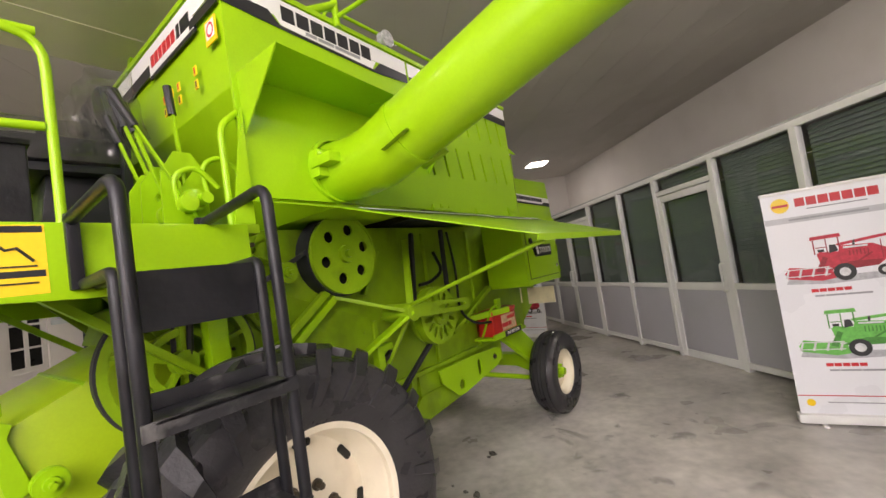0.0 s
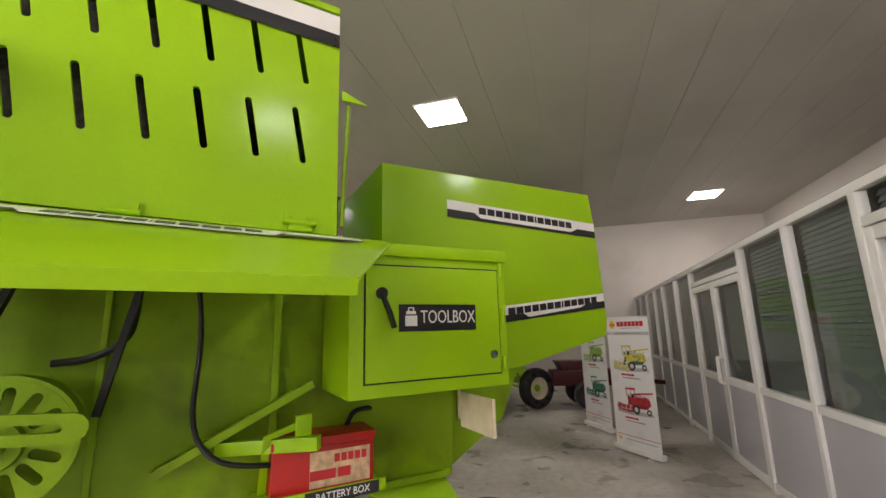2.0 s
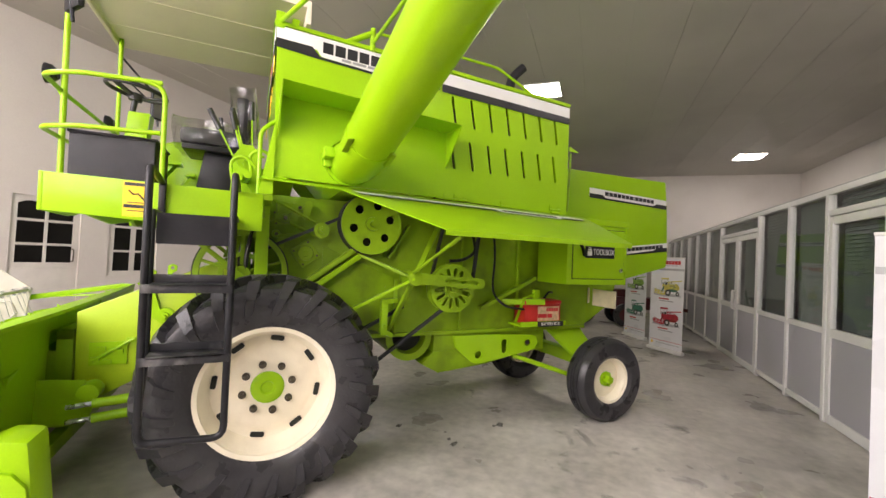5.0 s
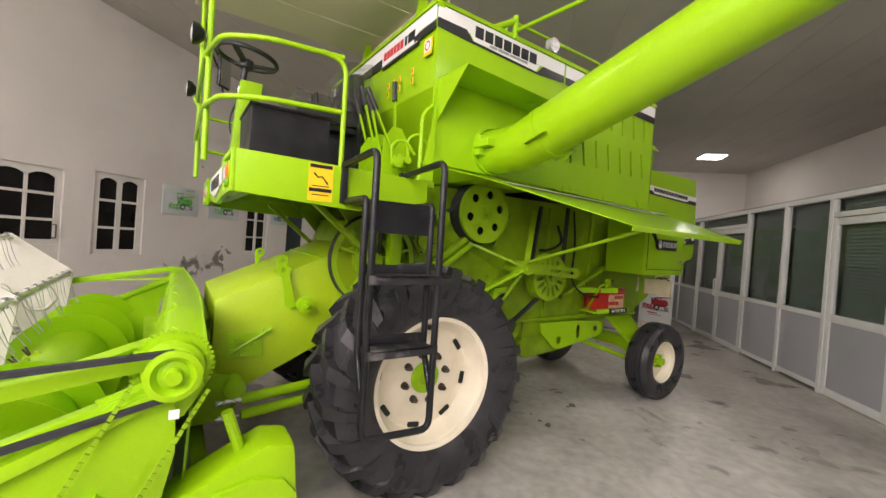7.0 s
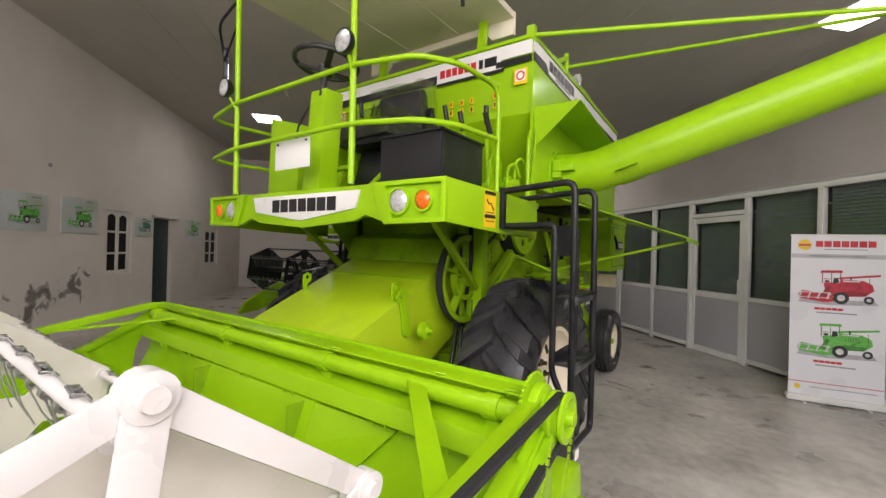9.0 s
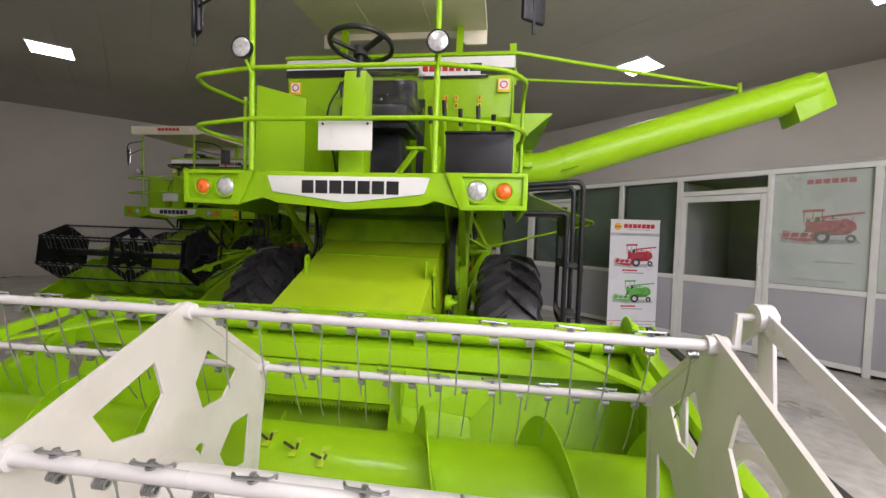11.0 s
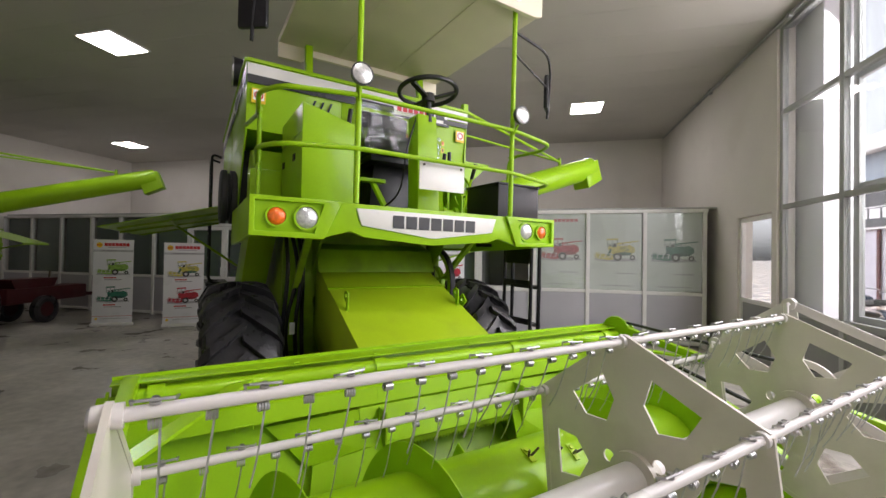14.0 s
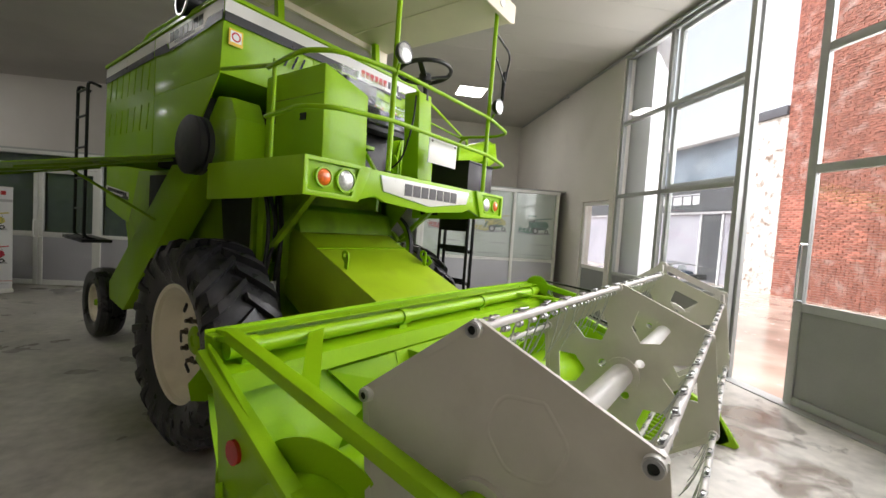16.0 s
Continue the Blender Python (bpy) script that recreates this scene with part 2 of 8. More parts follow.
def lathe(bm, profile, centre=(0, 0, 0), axis=(1, 0, 0), n=48, closed=False):
    """Profile points (along axis, radius) spun round the axis."""
    c, a = V(centre), V(axis).normalized()
    s, t = basis(a)
    rings = []
    for h, r in profile:
        if r < 1e-6:
            rings.append([bm.verts.new(c + a * h)])
        else:
            rings.append([bm.verts.new(c + a * h + (s * math.cos(2 * math.pi * j / n) + t * math.sin(2 * math.pi * j / n)) * r) for j in range(n)])
    pairs = list(zip(rings, rings[1:])) + ([(rings[-1], rings[0])] if closed else [])
    for p, q in pairs:
        for j in range(n):
            k = (j + 1) % n
            if len(p) == 1 and len(q) == 1:
                continue
            if len(p) == 1:
                bm.faces.new((p[0], q[k], q[j]))
            elif len(q) == 1:
                bm.faces.new((p[j], p[k], q[0]))
            else:
                bm.faces.new((p[j], p[k], q[k], q[j]))
    return bm


def disc(bm, p0, p1, r, n=32):
    p0, p1 = V(p0), V(p1)
    d = (p1 - p0).length
    return lathe(bm, [(0, 0), (0, r), (d, r), (d, 0)], p0, p1 - p0, n)


def cut_plate(bm, outline, holes, origin, ax, ay, depth):
    """A plate with real openings: outline and holes are 2D loops in the plane of ax, ay; pushed by depth along its normal."""
    ax, ay, o = V(ax), V(ay), V(origin)
    nrm = ax.cross(ay).normalized() * depth
    tmp = bmesh.new()
    edges = []
    loops = [outline, *holes]
    for loop in loops:
        vs = [tmp.verts.new((x, y, 0)) for x, y in loop]
        edges += [tmp.edges.new((vs[i], vs[(i + 1) % len(vs)])) for i in range(len(vs))]
    got = bmesh.ops.triangle_fill(tmp, use_beauty=True, use_dissolve=False, edges=edges)
    faces = [f for f in got["geom"] if isinstance(f, bmesh.types.BMFace)]

    def inside(x, y, loop):
        hit = False
        for (x0, y0), (x1, y1) in zip(loop, loop[1:] + loop[:1]):
            if (y0 > y) != (y1 > y) and x < (x1 - x0) * (y - y0) / (y1 - y0) + x0:
                hit = not hit
        return hit

    tris = []
    for f in faces:
        c = f.calc_center_median()
        if not any(inside(c.x, c.y, h) for h in holes):
            tris.append([(v.co.x, v.co.y) for v in f.verts])
    tmp.free()
    key = {}

    def vert(x, y, k):
        q = (round(x, 5), round(y, 5), k)
        if q not in key:
            key[q] = bm.verts.new(o + ax * x + ay * y + nrm * k)
        return key[q]

    for tri in tris:
        try:
            bm.faces.new([vert(x, y, 1) for x, y in tri])
            bm.faces.new([vert(x, y, 0) for x, y in tri[::-1]])
        except ValueError:
            pass
    for loop in loops:
        for (x0, y0), (x1, y1) in zip(loop, loop[1:] + loop[:1]):
            try:
                bm.faces.new((vert(x0, y0, 0), vert(x1, y1, 0), vert(x1, y1, 1), vert(x0, y0, 1)))
            except ValueError:
                pass
    return bm


def circle2(x, y, r, n=20):
    return [(x + r * math.cos(2 * math.pi * i / n), y + r * math.sin(2 * math.pi * i / n)) for i in range(n)]


def slot2(x, y, dx, dy, r, n=6):
    """A slot with round ends from (x, y) along (dx, dy)."""
    a = math.atan2(dy, dx)
    end = [(x + dx + r * math.cos(a - math.pi / 2 + math.pi * i / n), y + dy + r * math.sin(a - math.pi / 2 + math.pi * i / n)) for i in range(n + 1)]
    start = [(x + r * math.cos(a + math.pi / 2 + math.pi * i / n), y + r * math.sin(a + math.pi / 2 + math.pi * i / n)) for i in range(n + 1)]
    return end + start


def finish(bm, name, mat, bevel=0.0, smooth=35):
    bmesh.ops.recalc_face_normals(bm, faces=bm.faces)
    if bevel:
        sharp = [e for e in bm.edges if len(e.link_faces) == 2 and e.calc_face_angle(0) > 0.5]
        bmesh.ops.bevel(bm, geom=sharp, offset=bevel, segments=2, profile=0.6, affect="EDGES", clamp_overlap=True)
    me = bpy.data.meshes.new(name)
    bm.to_mesh(me)
    bm.free()
    me.materials.append(mat)
    me.shade_smooth()
    me.set_sharp_from_angle(angle=radians(smooth))
    return me


def part(name, bm, mat, parent, label="", bevel=0.0, smooth=35):
    """Links a bmesh as one mesh object under a thing or a part."""
    if name == "name_bars":
        return single_bars(bm, mat, parent, label)
    ob = new(name, finish(bm, name, mat, bevel, smooth))
    ob.parent = parent
    return tagged(ob, label)


def single_bars(bm, mat, parent, label):
    """Each bar of a row becomes an object of its own."""
    verts = [v.co.copy() for v in bm.verts]
    bm.free()
    for i in range(0, len(verts), 8):
        ob = new("name_bar", finish(prism(B(), verts[i:i + 4], verts[i + 4] - verts[i]), "name_bar", mat))
        ob.parent = parent
        tagged(ob, label)


def thing(name, label, category, group="", m=None):
    ob = new(name)
    ob.empty_display_size = 0.1
    if m is not None:
        ob.matrix_world = m
    return tagged(ob, label, category, group)


def solid(name, bm, mat, label, category, kind="", group="", m=None, bevel=0.0, smooth=35):
    ob = new(name, finish(bm, name, mat, bevel, smooth))
    if m is not None:
        ob.matrix_world = m
    return tagged(ob, label, category, group, kind)


def B():
    return bmesh.new()


def write(text, size, origin, ax, ay, bm, depth=0.001, wide=1.0):
    """Letters in the built-in font as thin raised shapes, centred on origin in the plane of ax, ay."""
    cu = bpy.data.curves.new("letters", "FONT")
    cu.body, cu.size, cu.align_x, cu.align_y, cu.extrude, cu.resolution_u = text, size, "CENTER", "CENTER", depth, 3
    ob = bpy.data.objects.new("letters", cu)
    scene.collection.objects.link(ob)
    bpy.context.view_layer.update()
    me = bpy.data.meshes.new_from_object(ob.evaluated_get(bpy.context.evaluated_depsgraph_get()))
    ax, ay = V(ax).normalized(), V(ay).normalized()
    az = ax.cross(ay)
    m = Matrix(((ax.x, ay.x, az.x, origin[0]), (ax.y, ay.y, az.y, origin[1]), (ax.z, ay.z, az.z, origin[2]), (0, 0, 0, 1)))
    me.transform(m @ Matrix.Diagonal((wide, 1, 1, 1)))
    bm.from_mesh(me)
    bpy.data.objects.remove(ob)
    bpy.data.curves.remove(cu)
    bpy.data.meshes.remove(me)
    return bm


def bars(bm, widths, height, origin, ax, ay, depth=0.0015, gap=0.25, total=None):
    """Plain bars in a row for writing that is not spelt out."""
    ax, ay, o = V(ax).normalized(), V(ay).normalized(), V(origin)
    nrm = ax.cross(ay)
    span = sum(widths) + gap * height * (len(widths) - 1)
    k = (total or span) / span
    x = -span * k / 2
    for w in widths:
        prism(bm, [o + ax * (x + dx) + ay * dy - nrm * depth for dx, dy in ((0, -height / 2), (w * k, -height / 2), (w * k, height / 2), (0, height / 2))], nrm * depth * 2)
        x += (w + gap * height) * k
    return bm

# ---- the hall: its own axes lie 45 degrees to the harvester ----
HALL = pose(0, 0, 0, 0, 0, -45)
U0, U1, V0, V1, H = -12.4, 4.25, -4.95, 8.1, 4.5
PLASTER = material("off_white_plaster", (0.67, 0.63, 0.585), 0.85, noise_scale=0.8, vary=0.05, bump=0.002, bump_scale=18, dirt=(0.52, 0.47, 0.42), dirt_amount=0.3, dirt_scale=1.1)
CEILING = material("grey_white_ceiling_board", (0.50, 0.475, 0.43), 0.75, noise_scale=0.6, vary=0.06, dirt=(0.34, 0.32, 0.29), dirt_amount=0.35, dirt_scale=0.5)
CONCRETE = material("trowelled_concrete", (0.47, 0.44, 0.395), 0.36, noise_scale=1.3, vary=0.36, bump=0.0015, bump_scale=9, fine=11, fine_vary=0.15, rough_vary=0.14, dirt=(0.68, 0.65, 0.61), dirt_amount=0.5, dirt_scale=1.7)
ALU = material("white_powder_coat", (0.76, 0.75, 0.72), 0.4, noise_scale=6, vary=0.04)
ALU_GREY = material("grey_aluminium", (0.37, 0.375, 0.365), 0.42, metal=0.2, noise_scale=6, vary=0.06)
LAMINATE = material("pale_grey_laminate", (0.43, 0.42, 0.45), 0.42, noise_scale=2, vary=0.04, rand=0.02)
BLIND = material("dark_green_blind_slat", (0.13, 0.165, 0.145), 0.5, noise_scale=9, vary=0.15)
PANE = glass("window_pane", (0.965, 0.975, 0.97))
BRICK = material("red_brick", (0.44, 0.175, 0.125), 0.85, noise_scale=9, vary=0.3, bump=0.006, bump_scale=30, rand=0.35, dirt=(0.62, 0.46, 0.40), dirt_amount=0.7, dirt_scale=2.2)
MORTAR = material("pale_mortar", (0.46, 0.34, 0.28), 0.9, noise_scale=12, vary=0.15, bump=0.003, bump_scale=40)
LED = glow("led_panel", (1.0, 0.97, 0.90), LAMP)


def wall(name, pieces, label):
    bm = B()
    for lo, hi in pieces:
        box(bm, lo, hi)
    return solid(name, bm, PLASTER, label, "wall", "structure", m=HALL)


def around(along, a0, a1, thick0, thick1, top, openings):
    """Boxes of a wall along u or v from a0 to a1 with openings (start, end, bottom, top)."""
    out, at = [], a0
    put = (lambda a, b, z0, z1: ((a, thick0, z0), (b, thick1, z1))) if along == "u" else (lambda a, b, z0, z1: ((thick0, a, z0), (thick1, b, z1)))
    for s, e, z0, z1 in sorted(openings):
        out.append(put(at, s, 0, top))
        if z0 > 0:
            out.append(put(s, e, 0, z0))
        if z1 < top:
            out.append(put(s, e, z1, top))
        at = e
    out.append(put(at, a1, 0, top))
    return out


bm = B()
box(bm, (U0 - 0.2, V0 - 0.2, -0.12), (U1 + 0.2, V1 + 0.2, 0.0))
solid("floor", bm, CONCRETE, "trowelled grey concrete floor with pale blotches and stains", "floor", "structure", m=HALL)

bm = B()
n = 22
for i in range(n):
    a, b = V0 - 0.2 + (V1 - V0 + 0.4) * i / n, V0 - 0.2 + (V1 - V0 + 0.4) * (i + 1) / n
    box(bm, (U0 - 0.2, a + 0.0022, H), (U1 + 0.2, b - 0.0022, H + 0.012))
box(bm, (U0 - 0.2, V0 - 0.2, H + 0.0122), (U1 + 0.2, V1 + 0.2, H + 0.18))
solid("ceiling", bm, CEILING, "flat grey-white boarded ceiling with fine joints", "ceiling", "structure", m=HALL)

LEFT_OPEN = [(-1.34, -0.53, 0.0, 2.04), (-2.53, -1.74, 0.89, 2.11), (-5.77, -4.97, 0.87, 2.04), (-7.4, -6.57, 0.0, 2.0), (-10.27, -9.33, 0.87, 1.9)]
wall("wall_west", around("u", U0, U1, V0 - 0.2, V0, H, LEFT_OPEN), "off-white plastered wall with windows and a dark doorway")
wall("wall_east", around("u", U0, U1, V1, V1 + 0.2, H, []), "plain off-white plastered wall above the glazed cabins")
wall("wall_north", around("v", V0, V1, U0 - 0.2, U0, H, []), "plain off-white plastered end wall")
FRONT_OPEN = [(3.05, 4.0, 0.0, 2.14), (-3.2, 2.93, 0.0, 4.47)]
wall("wall_south", around("v", V0, V1, U1, U1 + 0.2, H, FRONT_OPEN), "off-white plastered front wall with a tall glazed opening")

# ceiling lights
def ceiling_light(u, v):
    t = thing("ceiling_light", "square white LED ceiling panel, switched on", "ceiling light", "ceiling lights", HALL @ pose(u, v, H))
    bm = B()
    box(bm, (-0.31, -0.31, -0.022), (0.31, 0.31, -0.002))
    part("frame", bm, ALU, t, bevel=0.004)
    bm = B()
    box(bm, (-0.285, -0.285, -0.027), (0.285, 0.285, -0.0225))
    part("diffuser", bm, LED, t, "glowing white diffuser")


# the last panel is unseen, added to brighten the header
for u, v in ((-10.0, 6.1), (-7.2, -2.85), (-0.95, 5.45), (-4.65, 1.5), (2.2, 5.5), (1.7, -2.55)):
    ceiling_light(u, v)

# glazed cabin partition along v = 4.72
PV = 4.72
MULL = [-12.4, -11.4, -10.4, -9.4, -8.5, -7.5, -6.5, -4.57, -3.57, -2.68, -1.68, -0.74, 0.16, 1.24, 2.18, 3.12, 4.05]
DOORS = {-6.5: 2, -2.68: 1, 0.16: 1}
part_wall = tagged(new("glazed_partition"), "white framed glazed office partition with grey lower panels", "partition", kind="structure")
part_wall.matrix_world = HALL


def bar(lo, hi, mat=ALU, name="frame_bar", parent=part_wall):
    bm = B()
    box(bm, lo, hi)
    return part(name, bm, mat, parent, bevel=0.004)


bar((MULL[0], PV - 0.03, 2.30), (MULL[-1] + 0.05, PV + 0.03, 2.36), name="top_rail")
for u in MULL:
    bar((u - 0.032, PV - 0.034, 0.0), (u + 0.032, PV + 0.034, 2.303), name="mullion")


def slats(parent, u0, u1, z0, z1, tilt):
    bm = B()
    z = z0
    while z < z1:
        box(bm, (u0, -0.022, -0.0012), (u1, 0.022, 0.0012), pose(0, PV + 0.07, z, tilt))
        z += 0.04
    part("blind", bm, BLIND, parent, "lowered dark green venetian blind")


def pane(parent, u0, u1, z0, z1, mat=PANE):
    bm = B()
    box(bm, (u0, PV - 0.004, z0), (u1, PV + 0.004, z1))
    ob = part("pane", bm, mat, parent)
    ob.visible_shadow = False
    return ob


for a, b in zip(MULL, MULL[1:]):
    leaves = DOORS.get(a, 0)
    if not leaves:
        bar((a + 0.03, PV - 0.028, 0.04), (b - 0.03, PV + 0.028, 0.10), name="sill_rail")
        bar((a + 0.03, PV - 0.028, 0.88), (b - 0.03, PV + 0.028, 0.94), name="middle_rail")
        bar((a + 0.03, PV - 0.010, 0.10), (b - 0.03, PV + 0.010, 0.88), LAMINATE, "lower_panel")
        pane(part_wall, a + 0.03, b - 0.03, 0.94, 2.30)
        if a < 1.0:
            slats(part_wall, a + 0.05, b - 0.05, 0.95, 2.29, random.choice((60, 64, 66, 72)))
        continue
    bar((a + 0.03, PV - 0.028, 2.08), (b - 0.03, PV + 0.028, 2.14), name="transom")
    pane(part_wall, a + 0.03, b - 0.03, 2.14, 2.30)
    if a < 0:
        slats(part_wall, a + 0.05, b - 0.05, 2.15, 2.29, 64)
    for i in range(leaves):
        w = (b - a - 0.06) / leaves
        p, q = a + 0.03 + w * i + 0.004, a + 0.03 + w * (i + 1) - 0.004
        d = tagged(new("door_%d" % (1 + i + 2 * list(DOORS).index(a))), "closed white framed glass door with grey lower panel", "door", kind="structure")
        d.matrix_world = HALL
        bar((p, PV - 0.025, 0.01), (p + 0.07, PV + 0.025, 2.07), name="stile", parent=d)
        bar((q - 0.07, PV - 0.025, 0.01), (q, PV + 0.025, 2.07), name="stile", parent=d)
        for z0, z1 in ((0.01, 0.10), (0.86, 0.95), (1.99, 2.07)):
            bar((p + 0.07, PV - 0.022, z0), (q - 0.07, PV + 0.022, z1), name="door_rail", parent=d)
        bar((p + 0.07, PV - 0.010, 0.10), (q - 0.07, PV + 0.010, 0.86), LAMINATE, "lower_panel", d)
        pane(d, p + 0.07, q - 0.07, 0.95, 1.99)
        if a < 0:
            slats(d, p + 0.08, q - 0.08, 0.97, 1.98, 66)
        bm = B()
        hu = q - 0.035 if i == 0 else p + 0.035
        tube(bm, [(hu, PV - 0.025, 0.86), (hu, PV - 0.07, 0.86), (hu, PV - 0.07, 1.16), (hu, PV - 0.025, 1.16)], 0.011, 8, bend=0.02)
        part("door_handle", bm, ALU, d)

# the cabins' inside behind the glass: floor-to-rail office wall
CABIN = material("dim_office_wall", (0.42, 0.42, 0.40), 0.8, noise_scale=1.5, vary=0.1)
bm = B()
box(bm, (U0, 6.6, 0), (U1, 6.66, 2.34))
for u in (-8.5, -3.57, 0.16, 1.24):
    box(bm, (u - 0.03, PV + 0.14, 0), (u + 0.03, 6.6, 2.30))
solid("wall_cabin", bm, CABIN, "plain grey inner cabin walls behind the glass", "wall", "structure", m=HALL)
bm = B()
box(bm, (U0, PV + 0.04, 2.365), (U1, 6.66, 2.40))
solid("ceiling_cabin", bm, CABIN, "plain flat roof board of the cabins", "ceiling", "structure", m=HALL)

# ---- the combine harvester; x to its own left, y to its rear, front axle at y = 0 ----
# the machine stands a little nose-down on the floor
STAND = pose(-0.004, 0.016, -0.054, 0.76, 0.32, 0.11)
harvester = thing("combine_harvester", "lime green self-propelled combine harvester with cream wheel rims", "combine harvester", "harvesters", STAND)


def side(pts, x0, x1):
    """A plate in the y-z plane between x0 and x1."""
    return prism(B(), [(x0, y, z) for y, z in pts], (x1 - x0, 0, 0))


def slab(lo, hi):
    return box(B(), lo, hi)


def pipe(pts, r, n=14, bend=0.0, flat=None):
    return tube(B(), pts, r, n, bend, flat)


# front wheels
def about(c, k):
    """Scales across the axle line through c."""
    return Matrix.Translation(c) @ Matrix.Diagonal((1, k, k, 1)) @ Matrix.Translation(-c)


def resize(rim, c, steel, rubber):
    """Scales a wheel and its parts about the axle line."""
    for ob in [rim] + list(rim.children):
        kind = ob.data.name.split(".")[0]
        if kind != "tread_lug":
            ob.data.transform(about(c, rubber if kind in ("tyre", "size_marking") else steel))


def front_wheel(sign):
    c = V((0.93 * sign, 0.0, 0.70))
    ax = V((sign, 0, 0))
    rim = part("front_wheel", lathe(B(), [(-0.19, 0.375), (0.165, 0.385), (0.172, 0.412), (0.160, 0.412), (0.150, 0.392), (0.125, 0.375), (0.04, 0.352), (0.022, 0.335), (0.020, 0.30), (0.030, 0.275), (0.045, 0.24), (0.050, 0.10), (0.03, 0.10), (0.0, 0.27), (-0.03, 0.335), (-0.19, 0.345)], c, ax, 64, closed=True), CREAM, harvester, "cream painted wheel rim")
    prof = [(-0.165, 0.388), (-0.195, 0.43), (-0.213, 0.52), (-0.215, 0.58), (-0.195, 0.625), (-0.15, 0.646), (0.0, 0.655), (0.15, 0.646), (0.195, 0.625), (0.215, 0.58), (0.213, 0.52), (0.195, 0.43), (0.165, 0.388)]
    bm = lathe(B(), prof, c, ax, 72)

    def onto(h, a, up):
        for (h0, r0), (h1, r1) in zip(prof[2:11], prof[3:11]):
            if h0 <= h <= h1:
                r = r0 + (r1 - r0) * (h - h0) / (h1 - h0)
                break
        else:
            r = 0.6
        return c + ax * h + V((0, math.cos(a), math.sin(a))) * (r + up)

    part("tyre", bm, RUBBER, rim, "black tractor tyre with deep chevron lugs", smooth=28)
    lugs = 21
    for s in (1, -1):
        bm = B()
        for a0 in (0.0,):
            steps = [(-0.012, -0.018, 0.046), (0.06, 0.085, 0.048), (0.12, 0.165, 0.050), (0.178, 0.228, 0.046), (0.206, 0.252, 0.030)]
            rings = []
            for h, da, up in steps:
                w = 0.040 + 0.026 * h / 0.2
                a = a0 + da
                rings.append([onto(s * h, a - w, -0.006), onto(s * h, a - w * 0.78, up), onto(s * h, a + w * 0.78, up), onto(s * h, a + w, -0.006)])
            for r, da, h0, h1, w in ((0.575, 0.285, 0.204, 0.233, 0.058), (0.525, 0.315, 0.204, 0.226, 0.056), (0.475, 0.345, 0.196, 0.207, 0.05)):
                at = lambda h, a, r=r: c + ax * (s * h) + V((0, math.cos(a), math.sin(a))) * r
                rings.append([at(h0, a0 + da - w), at(h1, a0 + da - w * 0.75), at(h1, a0 + da + w * 0.75), at(h0, a0 + da + w)])
            vr = [[bm.verts.new(p) for p in r] for r in rings]
            for p, q in zip(vr, vr[1:]):
                for j in range(3):
                    bm.faces.new((p[j], p[j + 1], q[j + 1], q[j]))
            bm.faces.new(vr[0])
            bm.faces.new(vr[-1])
        bmesh.ops.transform(bm, verts=bm.verts[:], matrix=about(c, 0.945))
        lug = finish(bm, "tread_lug", RUBBER, smooth=28)
        for i in range(lugs):
            ob = new("tread_lug", lug)
            ob.parent = rim
            ob.matrix_local = Matrix.Translation(c) @ Matrix.Rotation(2 * math.pi * (i + (0.5 if s < 0 else 0)) / lugs, 4, "X") @ Matrix.Translation(-c)
    bm = lathe(B(), [(0.03, 0.0), (0.03, 0.105), (0.055, 0.102), (0.064, 0.09), (0.066, 0.045), (0.056, 0.035), (0.056, 0.0)], c, ax, 32)
    part("hub_cap", bm, GREEN, rim, "lime green hub cap")
    for i in range(8):
        a = 2 * math.pi * (i + 0.3) / 8
        p = c + V((0, math.cos(a), math.sin(a))) * 0.152
        bm = disc(B(), p + ax * 0.045, p + ax * 0.06, 0.024, 16)
        disc(bm, p + ax * 0.06, p + ax * 0.088, 0.0155, 6)
        part("wheel_nut", bm, IRON, rim)
        a += math.pi / 8
        d = V((0, math.cos(a), math.sin(a)))
        t = V((0, -math.sin(a), math.cos(a)))
        q = c + d * 0.315 + ax * 0.022
        bm = prism(B(), [q + t * 0.042 * x + d * 0.0165 * y for x, y in ((-1, -0.6), (-0.8, -1), (0.8, -1), (1, -0.6), (1, 0.6), (0.8, 1), (-0.8, 1), (-1, 0.6))], ax * 0.006)
        part("rim_slot", bm, DARK, rim)
    if sign > 0:
        bm = B()
        for i, w in enumerate((0.03, 0.03, 0.03, 0.012, 0.03, 0.03)):
            a = -1.15 + i * 0.075
            d, t = V((0, math.cos(a), math.sin(a))), V((0, -math.sin(a), math.cos(a)))
            q = c + d * 0.535 + ax * 0.2135
            prism(bm, [q + t * w / 2 * x + d * 0.017 * y for x, y in ((-1, -1), (1, -1), (1, 1), (-1, 1))], ax * 0.003)
        part("size_marking", bm, RUBBER, rim)
    resize(rim, c, 0.908, 0.945)


for s in (1, -1):
    front_wheel(s)
part("front_axle", pipe([(-0.8, 0, 0.70), (0.8, 0, 0.70)], 0.09, flat=(0.2, 0.2)), BODY, harvester, bevel=0.01)
for s in (-1, 1):
    bm = disc(B(), (0.5 * s, 0, 0.70), (0.74 * s, 0, 0.70), 0.2, 28)
    box(bm, (0.5 * s - 0.06, -0.12, 0.7), (0.5 * s + 0.06, 0.12, 1.2))
    part("final_drive", bm, BODY, harvester, bevel=0.006)


